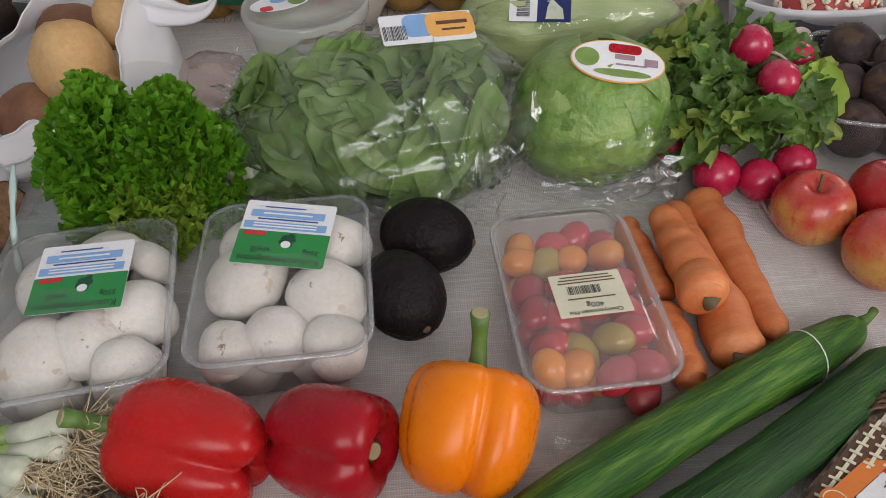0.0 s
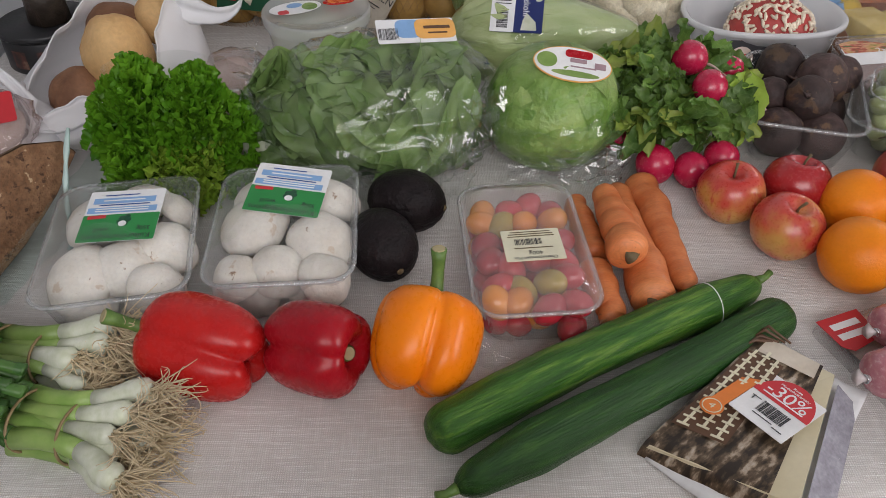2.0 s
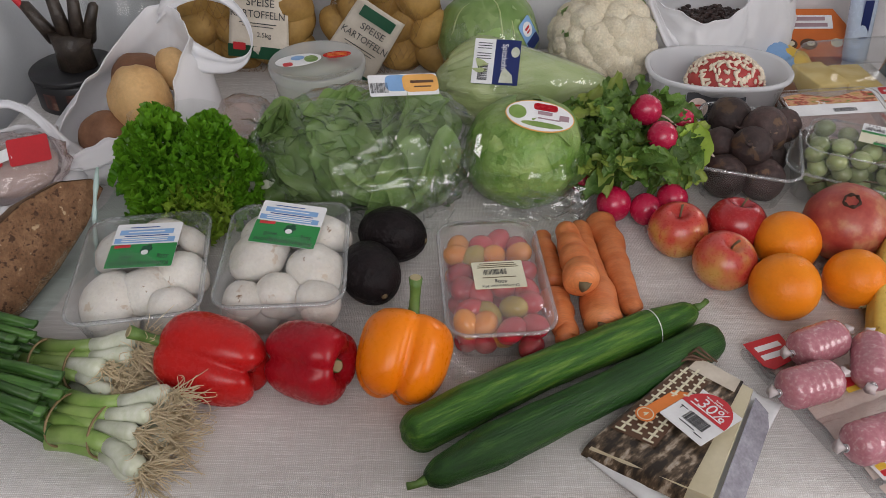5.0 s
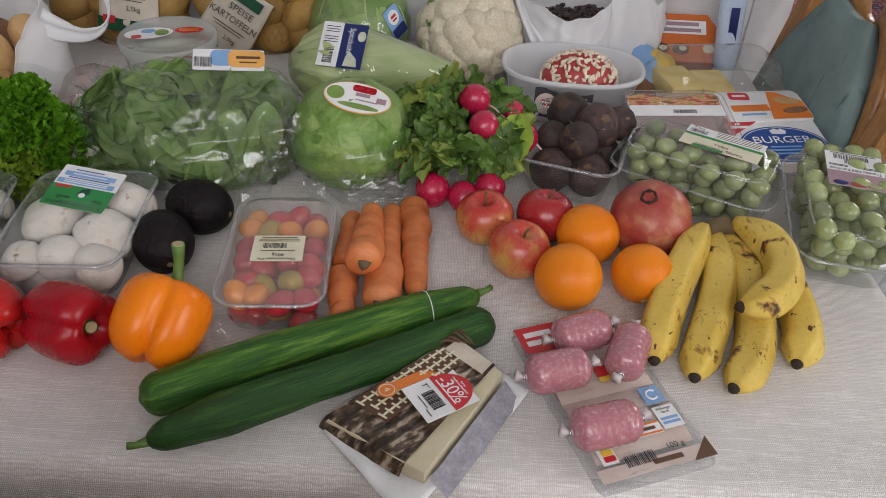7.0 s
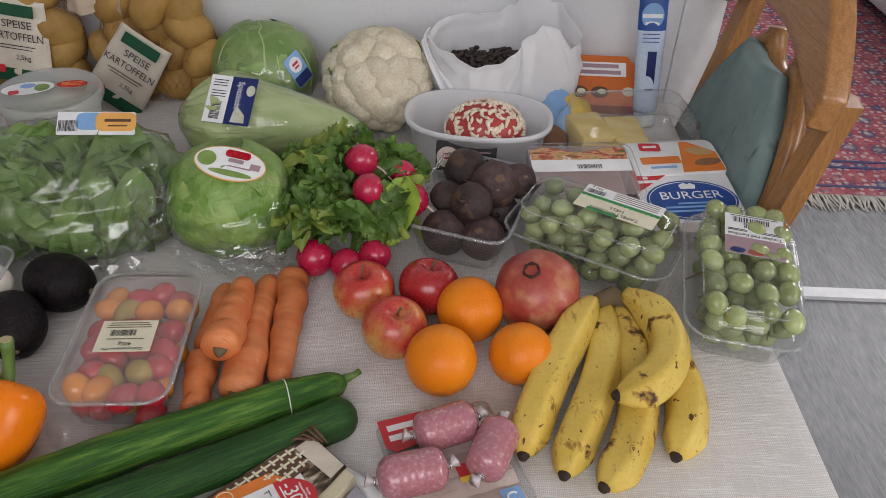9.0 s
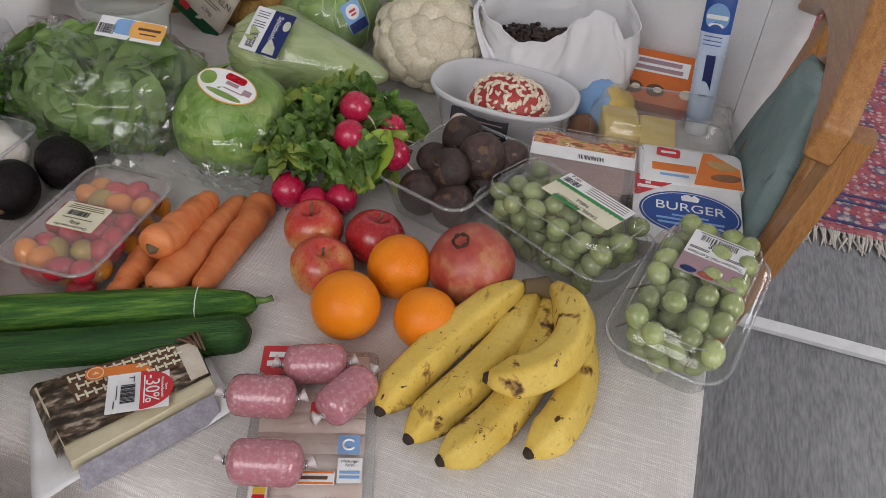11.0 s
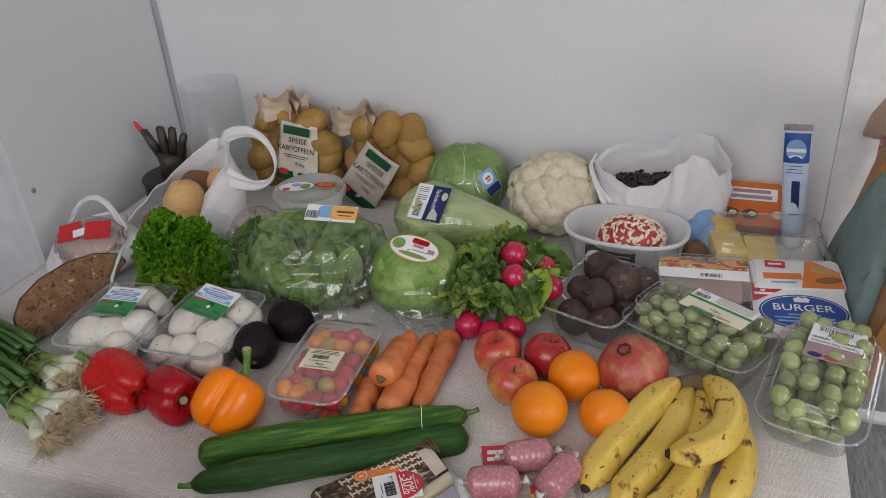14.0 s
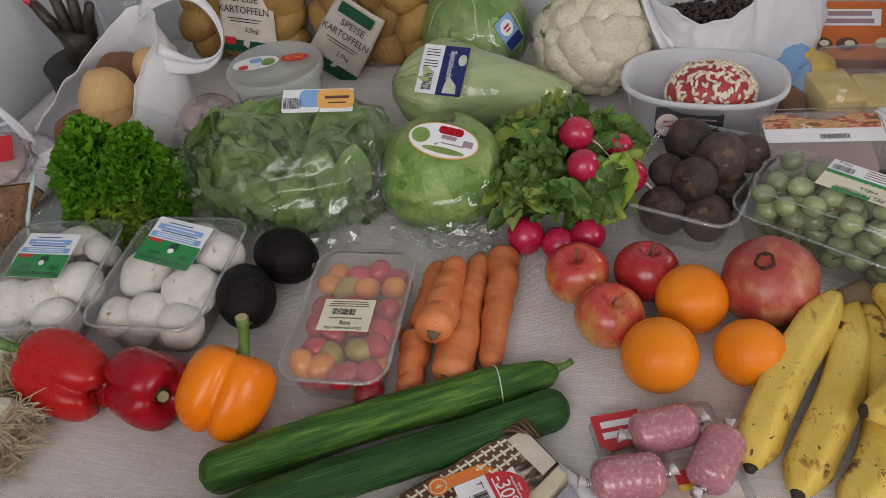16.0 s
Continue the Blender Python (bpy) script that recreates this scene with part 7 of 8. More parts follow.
part("lid", Geo().rings([[(r * math.cos(6.2832 * k / n), r * math.sin(6.2832 * k / n), z) for k in range(n)] for r, z in ((0.0655, 0.0505), (0.0665, 0.053), (0.0665, 0.058), (0.064, 0.060))]), M["dark_tin"], tin, "flat dark lid")
g = Geo()
g.tube([(0, 0, 0.002), (0, 0, 0.03), (0.004, 0, 0.055)], [0.029, 0.027, 0.033], 16, lambda a, s: 1 + 0.06 * math.cos(5 * a))
for x, dx, l, r in ((-0.024, -0.030, 0.052, 0.010), (-0.004, -0.006, 0.062, 0.0105), (0.014, 0.008, 0.062, 0.010), (0.028, 0.022, 0.050, 0.009)):
    g.tube([(x, 0, 0.045), (x + dx * 0.5, -0.004, 0.05 + l * 0.5), (x + dx, -0.002, 0.05 + l), (x + dx, 0, 0.054 + l)], [r * 1.2, r, r * 0.85, r * 0.4], 10)
sc = whole("carved_sculpture", g, M["carved"], "dark carved wooden sculpture standing on a tin", "sculpture", pose(-0.482, 1.015, TZ + 0.060))
cn = thing("red_candle", "short red candle held by the dark sculpture", "candle", axis_pose((-0.536, 1.012, TZ + 0.154), (-0.5, -0.1, 0.9)))
part("wax", Geo().rings([[(r * math.cos(6.2832 * k / 8), r * math.sin(6.2832 * k / 8), z) for k in range(8)] for r, z in ((0.0052, -0.01), (0.0052, 0.026), (0.001, 0.036))]), M["red_ink"], cn)
part("wick", Geo().tube([(0, 0, 0.034), (0.001, 0, 0.044)], 0.0006, 5), M["paper"], cn)
vs = thing("glass_vase", "tall clear glass cylinder vase against the wall", "vase", pose(-0.435, 1.135, TZ))
part("glass", Geo().rings([[(r * math.cos(6.2832 * k / 40), r * math.sin(6.2832 * k / 40), z) for k in range(40)] for r, z in ((0.064, 0.0), (0.066, 0.01), (0.066, 0.236), (0.063, 0.236), (0.063, 0.012))], True, True), M["glass"], vs)

# potatoes in nets with paper sleeves


def potato_net(label, c, spots_, tilt, paper, seed, title):
    t = thing("potato_net", label, "potato sack", Matrix.Translation(c) @ pose(0, 0, 0, 0, tilt, 0), "potato sacks")
    rng2 = random.Random(seed)
    base = Matrix.Translation(c) @ pose(0, 0, 0, 0, tilt, 0)
    for k, (x, y, z, r) in enumerate(spots_):
        sd = rng2.uniform(0, 40)
        f = lambda v: 1 + 0.07 * wob(v, 1.5, sd) + 0.015 * wob(v, 6, sd)
        whole("potato", Geo().sphere((0, 0, 0), (r, r * 0.9, r * 1.2), 22, 16, f), M["potato"], "yellow-brown potato in a net", "potato", base @ axis_pose((x, y, z), (rng2.uniform(-1, 1), rng2.uniform(-0.4, 0.4), rng2.uniform(-1, 1))), "potatoes")
    hw, hd, hh = paper[5], 0.046, paper[6]
    g = Geo()

    def skin(u, v):
        th, w = 2 * math.pi * u, math.sin(math.pi * (0.06 + 0.90 * v)) ** 0.45
        return hw * w * math.cos(th), hd * w * math.sin(th), hh * v
    for k in range(44):
        for s in (1, -1):
            g.tube([skin((k / 44 + s * 0.16 * q / 14) % 1, q / 14) for q in range(15)], 0.00045, 3, None, False)
    tagged(part("netting", g, M["net"], t, "thin brown netting"), kind="stuff")
    px, pz, pw, ph, rot = paper[:5]
    pm = pose(px, -hd - 0.004, pz, 82, 0, 0) @ pose(0, 0, 0, 0, 0, rot)
    sl = part("sleeve", Geo().grid(14, 14, lambda u, v: ((u - 0.5) * pw * (1 - 0.12 * v), (v - 0.5) * ph, 0.006 * (1 - (2 * u - 1) ** 2) + 0.002 * wob((u * 4, v * 4, seed), 1.6))), M["sack_paper"], t, "beige paper sleeve", True, pm)
    so = sl.modifiers.new("thickness", "SOLIDIFY")
    so.thickness = 0.0008
    lift = 0.0105
    plate("green_band", pw * 0.62, ph * 0.15, M["dark_green_ink"], sl, pose(0.0, ph * 0.38, lift), 0.001, 0.0004)
    plate("green_band", pw * 0.98, ph * 0.17, M["dark_green_ink"], sl, pose(0.0, -ph * 0.47, 0.006), 0.001, 0.0004)
    plate("red_tab", pw * 0.2, ph * 0.10, M["red_ink"], sl, pose(-pw * 0.30, -ph * 0.40, 0.0085), 0.001, 0.0004)
    words("text", "SPEISE", pw * 0.17, M["ink"], sl, pose(0.004, ph * 0.20, lift))
    words("text", "KARTOFFELN", pw * 0.17, M["ink"], sl, pose(0, ph * 0.045, lift), width=pw * 0.86)
    bars("text_lines", [(0, -ph * 0.07, pw * 0.6, 0.0014), (0, -ph * 0.11, pw * 0.5, 0.0012)], M["ink"], sl, pose(0, 0, lift))
    words("text", "2,5kg", pw * 0.11, M["ink"], sl, pose(pw * 0.1, -ph * 0.22, lift))
    for k in range(3):
        part("paper_fold", Geo().grid(10, 8, lambda u, v, k=k: (paper[7] + (u - 0.5) * 0.085 + 0.012 * k - 0.01, -hd * 0.75 + 0.018 * k - 0.012 * math.sin(u * 7 + k) + 0.012 * wob((u * 3, v * 3, k), 1.5), hh * 0.86 + 0.052 * v + 0.012 * math.sin(u * 9 + k * 2) * v)), M["kraft"], t, "crumpled brown paper top")


def heap(wide, rows, r, seed):
    """Places for potatoes in rows that fill a sack."""
    rng2 = random.Random(seed)
    out = []
    for q in range(rows):
        n = max(2, round((wide * (1 - 0.38 * (q / rows) ** 2)) / (1.55 * r)))
        for k in range(n):
            out.append(((k - (n - 1) / 2) * 1.55 * r + rng2.uniform(-0.005, 0.005), rng2.uniform(-0.018, 0.006), 0.034 + q * 1.28 * r + rng2.uniform(-0.004, 0.004), r * rng2.uniform(0.9, 1.1)))
    return out


potato_net("net of yellow potatoes with a beige paper sleeve", (-0.232, 1.135, TZ), heap(0.215, 4, 0.034, 5), 0,
           (0.030, 0.112, 0.100, 0.122, -7, 0.112, 0.200, -0.01), 3, "")
potato_net("second net of potatoes leaning beside the first", (0.000, 1.130, TZ), heap(0.190, 4, 0.033, 6), 0,
           (-0.036, 0.070, 0.096, 0.124, -34, 0.095, 0.180, -0.065), 8, "")

# deli tub
M["tub"] = clear("cloudy_tub_plastic", haze=0.38, rough=0.1, crumple=0.02, gain=1.3, haze_colour=(0.85, 0.87, 0.88))
tb = thing("deli_tub", "round clear deli tub with printed lid", "tub", pose(-0.088, 0.920, TZ))
n = 44
cr = lambda r, z: [(r * math.cos(6.28319 * k / n), r * math.sin(6.28319 * k / n), z) for k in range(n)]
part("bowl", Geo().rings([cr(0.02, 0.001), cr(0.052, 0.002), cr(0.056, 0.008), cr(0.066, 0.100)], True, False), M["tub"], tb, "translucent tub")
part("filling", Geo().rings([cr(0.051, 0.006), cr(0.060, 0.082), cr(0.03, 0.086)]), M["onion_white"], tb)
ld = part("lid", Geo().rings([cr(0.0695, 0.096), cr(0.071, 0.100), cr(0.071, 0.110), cr(0.068, 0.113), cr(0.065, 0.1095), cr(0.03, 0.109)], False, True), M["tub"], tb, "clear round lid")
lb = disc("label", 0.034, 0.019, M["paper"], tb, pose(-0.026, -0.004, 0.1140, 0, 0, 22), 0.0005)
disc("green_field", 0.010, 0.011, M["iceberg"], lb, pose(0.018, -0.003, 0.0006), 0.0003)
plate("red_mark", 0.014, 0.012, M["red_ink"], lb, pose(-0.018, -0.010, 0.0006, 0, 0, 0), 0.004, 0.0003)
disc("picture", 0.010, 0.007, M["light_blue"], lb, pose(0.0, 0.006, 0.0008), 0.0003)
st = disc("red_sticker", 0.0205, 0.0105, M["pepper_red"], tb, pose(0.028, 0.014, 0.1145, 0, 0, 12), 0.0006)
bars("text_lines", [(0, y, 0.028, 0.0016) for y in (-0.004, 0, 0.004)], M["orange_ink"], st, pose(0, 0, 0.0007))
pb = thing("film_packet", "crumpled clear film packet beside the bread bag", "food packet", pose(-0.195, 0.865, TZ + 0.036, 0, 0, 20))
part("pouch", Geo().sphere((0, 0, 0), (0.052, 0.075, 0.036), 36, 24, lambda v: 1 + 0.10 * wob(v, 2.5, 2) + 0.05 * wob(v, 7, 2)), M["pink_bag"], pb, "clear pinkish film")
part("filling", Geo().sphere((0, 0, -0.004), (0.044, 0.062, 0.028), 20, 14, lambda v: 1 + 0.08 * wob(v, 2.5, 2)), M["coldcut"], pb)

# oval tub with an almond-studded sausage ball
bw = thing("oval_tub", "white oval plastic tub with a dark label", "tub", pose(0.514, 0.962, TZ, 0, 0, -3))
el = lambda a, b, z: [(a * math.copysign(abs(math.cos(6.28319 * k / n)) ** 0.8, math.cos(6.28319 * k / n)), b * math.copysign(abs(math.sin(6.28319 * k / n)) ** 0.8, math.sin(6.28319 * k / n)), z) for k in range(n)]
part("bowl", Geo().rings([el(0.03, 0.02, 0.004), el(0.080, 0.050, 0.004), el(0.086, 0.055, 0.012), el(0.101, 0.068, 0.078), el(0.106, 0.073, 0.081), el(0.109, 0.076, 0.080), el(0.109, 0.076, 0.074), el(0.103, 0.070, 0.073), el(0.090, 0.058, 0.010), el(0.083, 0.053, 0.0), el(0.03, 0.02, 0.0)]), M["milky"], bw, "milky white plastic")
lb = plate("label", 0.086, 0.044, M["ink"], bw, pose(-0.014, -0.0690, 0.046, 79, 0, 0), 0.002, 0.001, "black printed label")
disc("picture", 0.016, 0.016, M["coldcut"], lb, pose(-0.026, -0.002, 0.0012), 0.0004)
bars("brand_mark", [(-0.026, 0.003, 0.012, 0.003), (-0.026, -0.003, 0.014, 0.003)], M["red_ink"], lb, pose(0, 0, 0.0018))
bars("text_lines", [(0.018, y, 0.034, 0.002) for y in (0.008, 0.0, -0.008)], M["lilac_ink"], lb, pose(0, 0, 0.0012))
plate("inner_slip", 0.085, 0.050, M["paper"], bw, pose(0.018, 0.056, 0.048, 100, 0, 0), 0.002, 0.0008)
ball = thing("sausage_ball", "red sausage ball studded with slivered almonds", "sausage", pose(0.524, 0.952, TZ + 0.058))
bf = lambda v: 1 + 0.04 * wob(v, 2.5, 2)
part("meat", Geo().sphere((0, 0, 0), (0.058, 0.046, 0.042), 32, 22, bf), M["ham_ball"], ball)
rng = random.Random(61)
am = [Geo().tube([(-l, 0, 0), (0, 0.0006, 0.0004), (l, 0, 0)], [0.0014, 0.0025, 0.0015], 6).mesh("almond", M["almond"]) for l in (0.0038, 0.0046, 0.0056)]
for k in range(480):
    d = Vector((rng.gauss(0, 1), rng.gauss(0, 1), rng.gauss(0.3, 1))).normalized()
    if d.z < -0.35:
        continue
    p = Vector((d.x * 0.059, d.y * 0.047, d.z * 0.043)) * bf(d)
    part("almond", rng.choice(am), M["almond"], ball, "", True, axis_pose(p, d, rng.uniform(0, 360)))

# bag of beans
carrier("white plastic carrier bag of dark dried beans",
        [(0.430, 1.100, 0.884), (0.470, 1.055, 0.868), (0.512, 1.040, 0.856), (0.566, 1.048, 0.874), (0.588, 1.075, 0.896), (0.630, 1.090, 0.908), (0.668, 1.095, 0.872), (0.678, 1.130, 0.888), (0.645, 1.170, 0.918), (0.590, 1.186, 0.922), (0.543, 1.186, 0.894), (0.466, 1.165, 0.894)],
        0.105, 0.066, 8.0,
        [([(0.430, 1.095, 0.880), (0.418, 1.080, 0.900), (0.432, 1.066, 0.860), (0.455, 1.055, 0.830), (0.470, 1.050, 0.810)], 0.016, (0.4, 0.2, 0.9))], 0.012)
g = Geo()
rng = random.Random(71)
for k in range(520):
    a, q = rng.uniform(0, 6.2832), rng.random() ** 0.5
    x, y = 0.088 * q * math.cos(a), 0.052 * q * math.sin(a)
    st0 = len(g.v)
    g.sphere((0, 0, 0), (0.0062, 0.0042, 0.0036), 8, 6)
    g.move(Matrix.Translation((x, y, 0.068 + 0.012 * y / 0.06 + rng.uniform(-0.003, 0.004))) @ pose(0, 0, 0, rng.uniform(-40, 40), rng.uniform(-40, 40), rng.uniform(0, 360)), st0)
whole("dried_beans", g, M["bean"], "heap of dark brown dried beans in the bag", "beans", pose(0.538, 1.112, TZ + 0.014), "", "stuff")
whole("bean_heap_base", Geo().rings([el(0.080, 0.048, -0.010), el(0.086, 0.052, 0.066), el(0.05, 0.03, 0.067)]), M["bean"], "dense heap of dark beans filling the bag", "beans", pose(0.538, 1.112, TZ + 0.014))

# small packets, sweets box, toothpaste, cake box, sandwich and burger packs
wp = thing("snack_packet", "crumpled blue and yellow snack packet", "food packet", pose(0.650, 1.055, TZ + 0.032, 20, 0, 30))
part("wrapper", Geo().sphere((0, 0, 0), (0.042, 0.055, 0.030), 26, 18, lambda v: 1 + 0.14 * wob(v, 2.6, 4) + 0.05 * wob(v, 8, 4)), M["light_blue"], wp)
part("yellow_panel", Geo().sphere((0.012, -0.010, 0.008), (0.034, 0.042, 0.026), 22, 16, lambda v: 1 + 0.14 * wob(v, 2.9, 9)), M["yellow_ink"], wp)
whole("mixed_nut_packet", Geo().sphere((0, 0, 0), (0.022, 0.034, 0.022), 22, 16, lambda v: 1 + 0.12 * wob(v, 3, 2)), M["roll_brown"], "small brown and green crumpled packet by the tub", "food packet", pose(0.632, 0.985, TZ + 0.024))

M["sweet_box"] = plain("orange_carton", (0.62, 0.15, 0.025), 0.4)
sb = thing("sweets_box", "orange hexagonal carton of chocolates leaning on the wall", "sweets box", pose(0.722, 1.140, TZ + 0.040, 40, 0, 0) @ Matrix.Diagonal((1.14, 1.14, 1.14, 1)))
hexa = [(-0.040, 0.048), (0.040, 0.048), (0.066, 0.010), (0.066, -0.030), (-0.066, -0.030), (-0.066, 0.010)]
part("carton", Geo().slab([(x, y) for x, y in reversed(hexa)][::-1], -0.028, 0.012), M["sweet_box"], sb, "", False)
lb = plate("band", 0.078, 0.022, M["paper"], sb, pose(-0.002, 0.026, 0.0125), 0.001, 0.0005)
bars("brand_mark", [(-0.002, 0.005, 0.060, 0.006), (-0.002, -0.005, 0.066, 0.006)], M["lilac_ink"], lb, pose(0, 0, 0.0007))
for x in (-0.032, -0.002):
    dd = disc("picture", 0.013, 0.009, M["brown_ink"], sb, pose(x, -0.010, 0.0125), 0.0006)
    disc("picture", 0.006, 0.004, M["cream"], dd, pose(0.003, 0.001, 0.0008), 0.0003)
disc("badge", 0.009, 0.007, M["cream"], sb, pose(0.040, -0.008, 0.0125), 0.0005)

M["pale_blue"] = surf("pale_blue_laminate", [(0.3, (0.46, 0.58, 0.78)), (0.7, (0.62, 0.71, 0.84))], 14, 0.25, 200, 0.04, 0.03, 0.0004, coat=0.2, vary=0)
tp = thing("toothpaste_tube", "blue and white toothpaste tube standing on its cap", "toothpaste", pose(0.796, 1.100, TZ + 0.001, -5, -6, -12) @ Matrix.Diagonal((1, 1, 1.05, 1)))
rings = []
for k in range(21):
    s = k / 20
    rx, ry = 0.0195 + 0.0035 * s, 0.019 * (1 - s) ** 0.7 + 0.0012
    rings.append([(rx * math.cos(6.28319 * q / 28), ry * math.sin(6.28319 * q / 28), 0.024 + 0.180 * s) for q in range(28)])
part("tube", Geo().rings(rings), M["pale_blue"], tp, "pale blue plastic tube")
part("crimp", Geo().box((-0.0235, -0.0014, 0.2035), (0.0235, 0.0014, 0.214)), M["metal"], tp, "silver crimped end", False)
part("cap", Geo().rings([[(r * math.cos(6.28319 * q / 24), r * math.sin(6.28319 * q / 24), z) for q in range(24)] for r, z in ((0.0175, 0), (0.0185, 0.002), (0.017, 0.024))]), M["white_plastic"], tp)
fy = lambda z: -(0.019 * (1 - (z - 0.024) / 0.18) ** 0.7 + 0.0012) - 0.0008
slope = 6
part("blue_field", Geo().grid(12, 10, lambda u, v: ((2 * u - 1) * 0.0215, fy(0.150 + 0.050 * v) * math.sqrt(max(0.02, 1 - ((2 * u - 1) * 0.92) ** 2)) - 0.0006, 0.150 + 0.050 * v)), M["blue_ink"], tp, "blue printed top")
dd = disc("emblem", 0.017, 0.019, M["light_blue"], tp, pose(0, fy(0.172) - 0.0012, 0.172, 93, 0, 0), 0.0006)
bars("brand_mark", [(0, 0.0, 0.030, 0.006)], M["paper"], dd, pose(0, 0, 0.0008))
disc("emblem", 0.011, 0.004, M["paper"], dd, pose(0, -0.012, 0.0008), 0.0003)
bars("brand_mark", [(0.004, -0.024 + 0.046 * 0.5, 0.0135, 0.070)], M["navy"], tp, pose(0, fy(0.11) - 0.0018, 0.088, 96, 0, 0))
bars("text_lines", [(0, 0.006 * k, 0.026, 0.0012) for k in range(3)], M["blue_ink"], tp, pose(0, fy(0.135) - 0.001, 0.134, 94, 0, 0))

cb = thing("cake_box", "clear hinged box with yellow cake pieces", "cake box", pose(0.742, 0.985, TZ, 0, 0, 9))
part("base", tray(0.094, 0.058, 0.103, 0.067, 0.036, 0.02), M["pet"], cb, "clear tray")
part("lid", lid(0.101, 0.065, 0.0365, 0.056, 0.026, 0.008), M["pet"], cb, "clear domed lid")
for x, y, l, w, h, rz in ((-0.056, 0.01, 0.026, 0.040, 0.052, 4), (-0.004, -0.004, 0.026, 0.042, 0.050, -3), (-0.056, -0.036, 0.022, 0.012, 0.034, 2)):
    ck = rbox(l, w, h, 0.004, 0.003)
    whole("cake_piece", ck, M["cake"], "yellow sponge cake piece in a clear box", "cake", cb.matrix_basis @ pose(x, y, 0.004, 0, 0, rz), "cake pieces")

sw = thing("sandwich_pack", "clear sandwich pack with printed film", "sandwich pack", pose(0.652, 0.850, TZ, 10, 0, 6) @ Matrix.Diagonal((1.16, 1.0, 1, 1)))
part("tray", tray(0.054, 0.044, 0.062, 0.052, 0.066, 0.012), M["pet"], sw, "clear tray")
part("filling", rbox(0.050, 0.040, 0.054, 0.010, 0.004), M["coldcut"], sw, "pale brown bread slices")
lb = plate("film", 0.122, 0.100, M["pink_bag"], sw, pose(0, 0, 0.0665), 0.01, 0.0006)
pl = plate("print", 0.118, 0.034, M["paper"], lb, pose(0, 0.014, 0.0008), 0.001, 0.0004)
rng = random.Random(81)
M["food_print"] = surf("printed_sandwich_picture", [(0.34, (0.06, 0.14, 0.02)), (0.44, (0.42, 0.05, 0.03)), (0.52, (0.62, 0.36, 0.20)), (0.60, (0.55, 0.30, 0.10)), (0.68, (0.20, 0.28, 0.05))], 70, 0.3, 300, 0.2, 0.05, 0.0004, stretch=(1, 2.2, 1), vary=0)
part("picture", Geo().grid(24, 3, lambda u, v: (-0.058 + 0.116 * u, 0.020 + (0.020 + 0.005 * math.sin(u * 9)) * v, 0.0016)), M["food_print"], lb, "printed sandwich picture")
words("text", "2x", 0.012, M["paper"], lb, pose(-0.016, 0.022, 0.0024))
barcode(lb, pose(0.010, 0.006, 0.0014), 0.03, 0.008, 14)

kn = thing("cheese_snack_pack", "white and orange printed snack pack", "food pack", pose(0.790, 0.905, TZ, 8, 0, 10) @ Matrix.Diagonal((1.12, 1.06, 1, 1)))
part("tray", rbox(0.062, 0.036, 0.058, 0.012, 0.003), M["white_plastic"], kn)
zk = 0.0585
part("orange_field", Geo().slab([(0.002, -0.032), (0.058, -0.032), (0.058, 0.006), (0.026, 0.030), (0.016, 0.030)], 0, 0.0005), M["orange_ink"], kn, "", False, pose(0, 0, zk))
plate("red_mark", 0.028, 0.016, M["red_ink"], kn, pose(-0.026, 0.022, zk, 0, 0, -6), 0.003, 0.0006)
bars("brand_mark", [(-0.020, -0.006, 0.052, 0.014)], M["orange_ink"], kn, pose(0, 0, zk + 0.0002))
bars("text_lines", [(-0.02, -0.020, 0.034, 0.004)], M["light_blue"], kn, pose(0, 0, zk))
disc("picture", 0.018, 0.008, M["roll"], kn, pose(0.036, 0.008, zk + 0.0006, 0, 0, -12), 0.0006)
disc("picture", 0.018, 0.007, M["roll_brown"], kn, pose(0.040, -0.014, zk + 0.0006, 0, 0, 6), 0.0006)
bars("brand_mark", [(-0.026, 0.022, 0.018, 0.004)], M["paper"], kn, pose(0, 0, zk + 0.0008))

bp = thing("burger_pack", "sealed burger pack with blue oval print", "food pack", pose(0.797, 0.818, TZ, 9, 0, 8) @ Matrix.Diagonal((1.14, 1.08, 1, 1)))
part("tray", rbox(0.061, 0.058, 0.042, 0.012, 0.003), M["frosted"], bp, "clear tray")
part("filling", rbox(0.055, 0.052, 0.036, 0.02, 0.008), M["coldcut"], bp)
plate("film", 0.120, 0.112, M["white_plastic"], bp, pose(0, 0.001, 0.0425), 0.010, 0.0008)
dd = disc("blue_oval", 0.056, 0.036, M["blue_ink"], bp, pose(0.003, -0.001, 0.0435), 0.0005, 40)
part("oval_line", Geo().tube([(0.053 * math.cos(6.28319 * k / 40), 0.033 * math.sin(6.28319 * k / 40), 0.0007) for k in range(41)], 0.0005, 4, None, False), M["paper"], dd)
words("text", "BURGER", 0.019, M["paper"], dd, pose(0, 0.008, 0.0007), width=0.076)
bars("text_lines", [(0, -0.006, 0.040, 0.0026), (0, -0.0125, 0.074, 0.003), (0, -0.0195, 0.070, 0.003)], M["light_blue"], dd, pose(0, 0, 0.0007))
part("emblem", Geo().slab([(-0.009, 0.020), (0.009, 0.020), (0.011, 0.026), (0.005, 0.031), (0.002, 0.028), (-0.003, 0.031), (-0.010, 0.027)], 0, 0.0004), M["paper"], dd, "", False, pose(0, 0, 0.0007))
part("red_corner", Geo().slab([(-0.059, 0.055), (-0.004, 0.055), (-0.056, 0.018), (-0.059, 0.020)], 0, 0.0005), M["red_ink"], bp, "red printed corner", False, pose(0, 0, 0.0440))
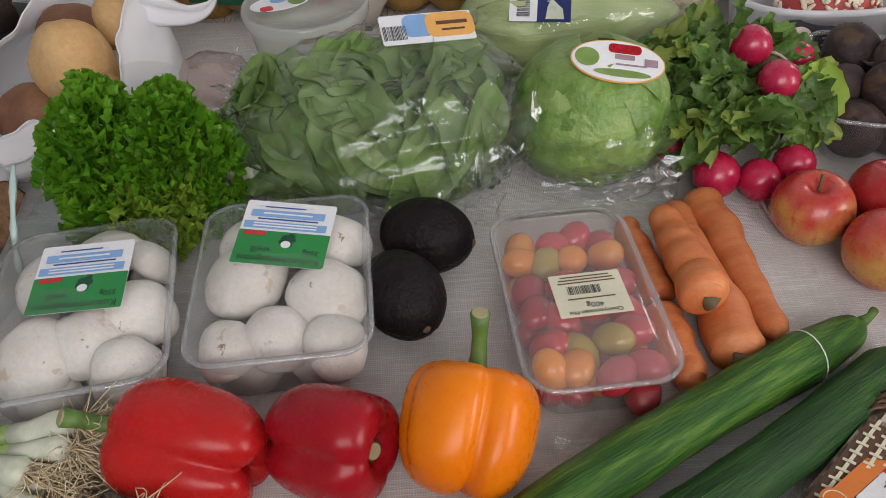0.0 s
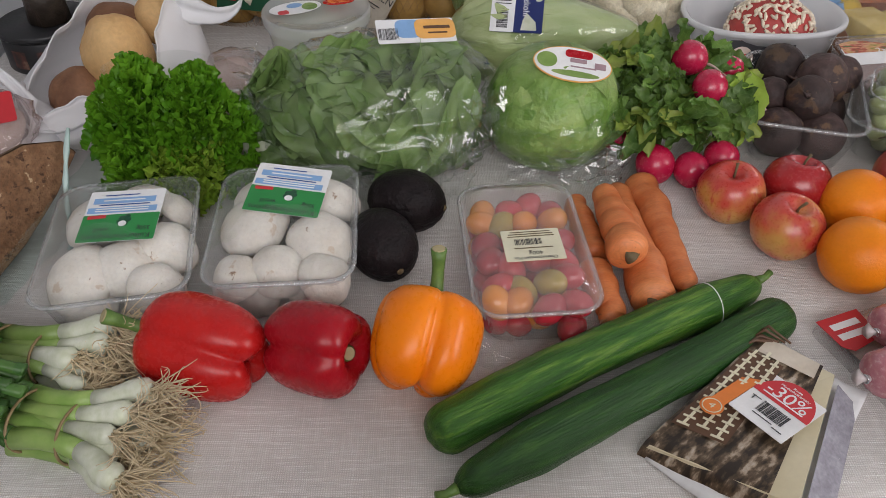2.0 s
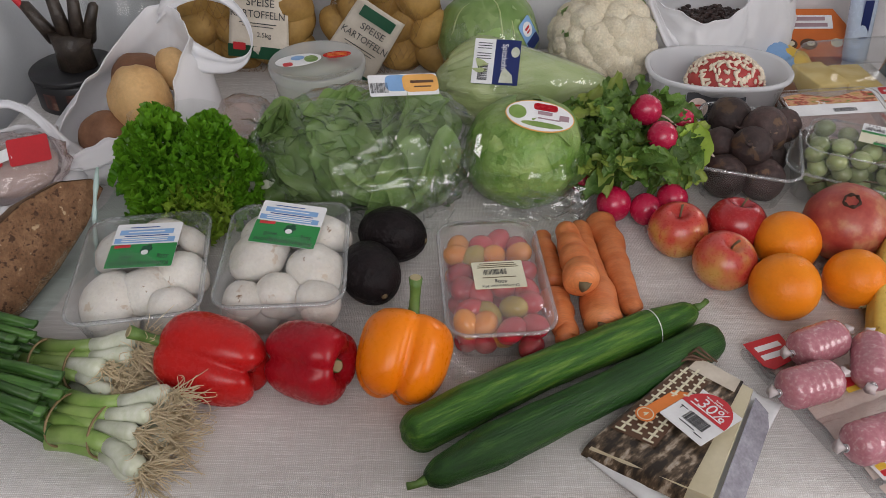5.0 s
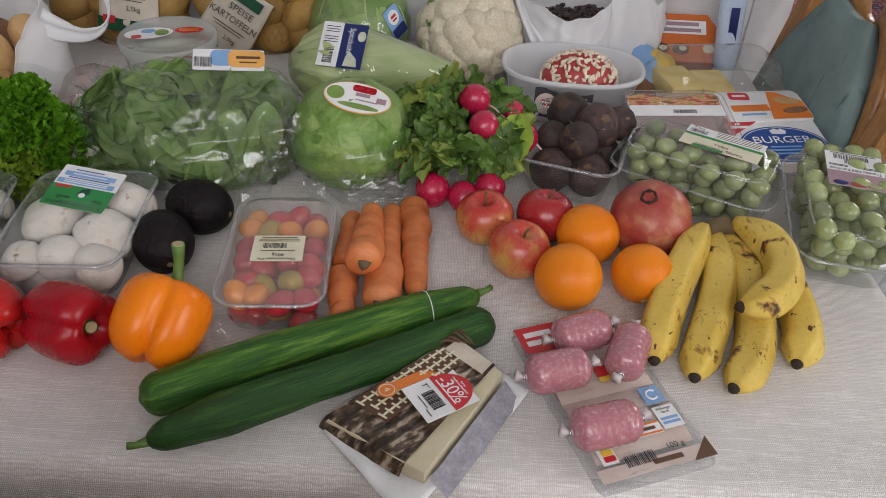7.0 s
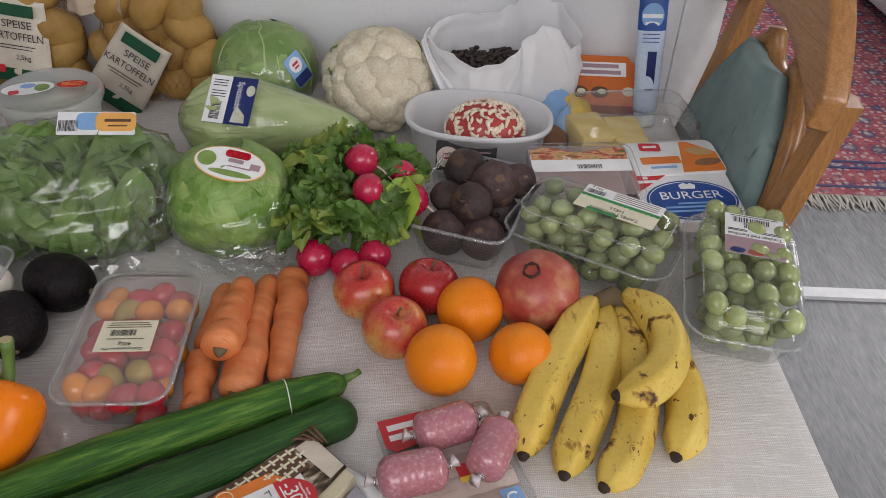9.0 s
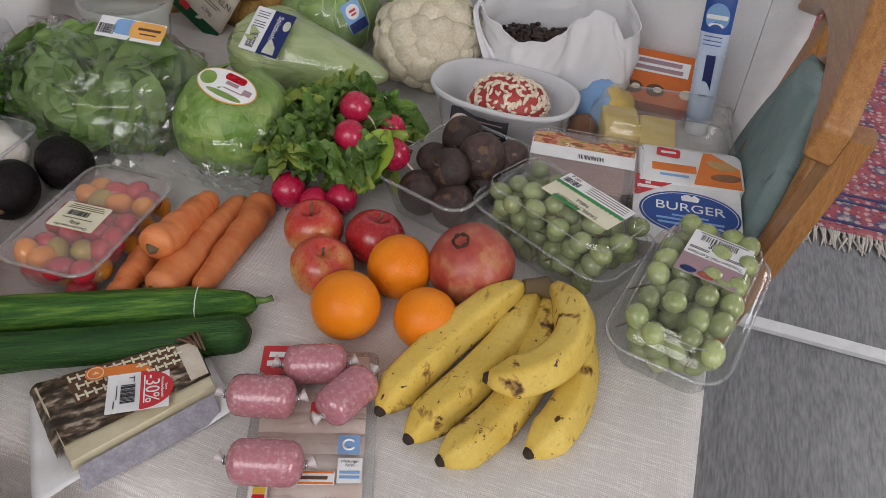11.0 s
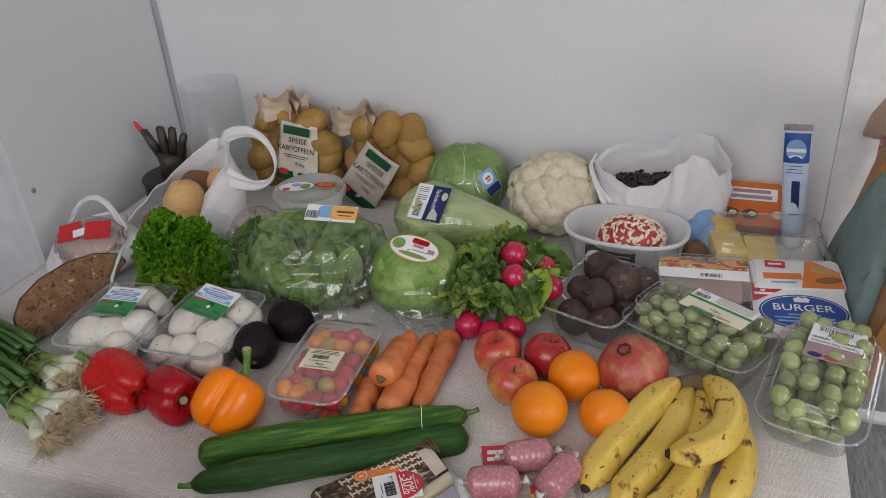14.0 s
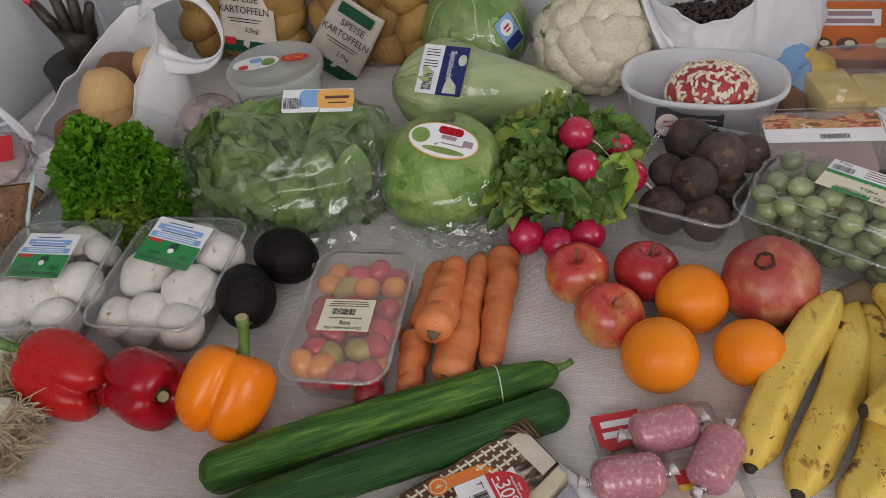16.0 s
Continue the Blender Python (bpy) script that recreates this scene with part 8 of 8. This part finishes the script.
bars("brand_mark", [(-0.046, 0.048, 0.016, 0.005), (-0.044, 0.041, 0.006, 0.004), (-0.043, 0.034, 0.026, 0.005)], M["paper"], bp, pose(0, 0, 0.0447))
plate("peach_flap", 0.08, 0.016, M["coldcut"], bp, pose(0.008, -0.049, 0.0437), 0.004, 0.0006)

# ---- chairs ----


def chair(name_label, m, hw=0.170, top=0.965, fall=1.5, deep=0.103, lean=0.2, back=-0.177):
    """A rustic oak chair: the seat's middle at the origin's floor, back towards -y."""
    t = thing("dining_chair", name_label, "chair", m, "dining chairs")
    yb = lambda z: back - lean * (z - 0.46)
    seat = rbox(0.215, 0.20, 0.035, 0.03, 0.008)
    seat.move(pose(0, 0.02, 0.42))
    part("seat", seat, M["oak"], t, "oak seat board")
    pad = rbox(0.20, 0.185, 0.03, 0.04, 0.012)
    pad.move(pose(0, 0.025, 0.456))
    part("seat_pad", pad, M["teal"], t, "teal patterned seat pad")
    for x in (-0.18, 0.18):
        for y in (-0.15, 0.19):
            part("leg", Geo().tube([(x * 1.06, y * 1.05, 0.0), (x, y, 0.42)], [0.016, 0.021], 10), M["oak_v"], t)
    for s in (-1, 1):
        part("stile", Geo().rings([[(s * (hw - 0.036) + dx, yb(z) + dy, z) for dx, dy in ((-0.020, -0.013), (0.012, -0.018), (0.020, -0.013), (0.020, 0.013), (0.012, 0.018), (-0.020, 0.013))] for z in (0.43, 0.6, 0.75, top - fall * hw * hw - 0.005)]), M["oak_v"], t, "sloping oak post", False)
        part("inner_frame", Geo().tube([(s * (0.045 + 0.120 * math.sin(0.5 * math.pi * k / 10)), yb(top - 0.150 - 0.235 * (k / 10) ** 1.5) + 0.002, top - 0.150 - 0.235 * (k / 10) ** 1.5) for k in range(11)], 0.0145, 8), M["oak_v"], t, "curved oak frame of the back pad")
    g = Geo()

    def crest(u, v):
        x = (2 * u - 1) * hw
        zt = top - fall * x * x
        zl = min(zt - 0.03, top - deep - 1.35 * x * x) if lean < 0.3 else min(zt - 0.03, top - deep - 0.02)
        z = zl + (zt - zl) * v
        return x, yb(z), z
    front = Geo().grid(28, 6, lambda u, v: Vector(crest(u, v)) + Vector((0, 0.016, 0.008)))
    ob = part("crest_rail", front, M["oak"], t, "carved oak top rail")
    so = ob.modifiers.new("thickness", "SOLIDIFY")
    so.thickness, so.offset = 0.034, -1
    be = ob.modifiers.new("round", "BEVEL")
    be.width, be.segments, be.limit_method = 0.006, 2, "ANGLE"
    part("ring", Geo().tube([(0.052 * math.cos(math.pi + math.pi * k / 12), yb(top - deep - 0.03) + 0.003, top - deep - 0.030 + 0.052 * math.sin(math.pi + math.pi * k / 12)) for k in range(13)], 0.0150, 8), M["oak"], t, "oak ring below the rail")
    zp0, zp1 = 0.50, top - 0.165
    g = Geo().grid(16, 22, lambda u, v: ((2 * u - 1) * (0.165 - 0.11 * max(0, v - 0.45) ** 2 / 0.3), yb(zp0 + (zp1 - zp0) * v) + 0.004 + 0.012 * (1 - (2 * u - 1) ** 2), zp0 + (zp1 - zp0) * v))
    ob = part("back_pad", g, M["teal"], t, "teal patterned back pad")
    so = ob.modifiers.new("thickness", "SOLIDIFY")
    so.thickness = 0.03
    part("cross_rail", Geo().box((-0.18, yb(0.52) - 0.012, 0.49), (0.18, yb(0.52) + 0.012, 0.525)), M["oak"], t, "", False)
    return t


chair("oak dining chair with teal pad at the table's end", pose(0.665, 0.965, 0.0, 0, 0, 90), 0.216, 1.086, 2.7, 0.105)
chair("oak dining chair tucked under the table's front", pose(0.100, 0.432, 0.0, 0, 0, 0), 0.235, 0.962, 1.75, 0.25, 0.55, -0.185)
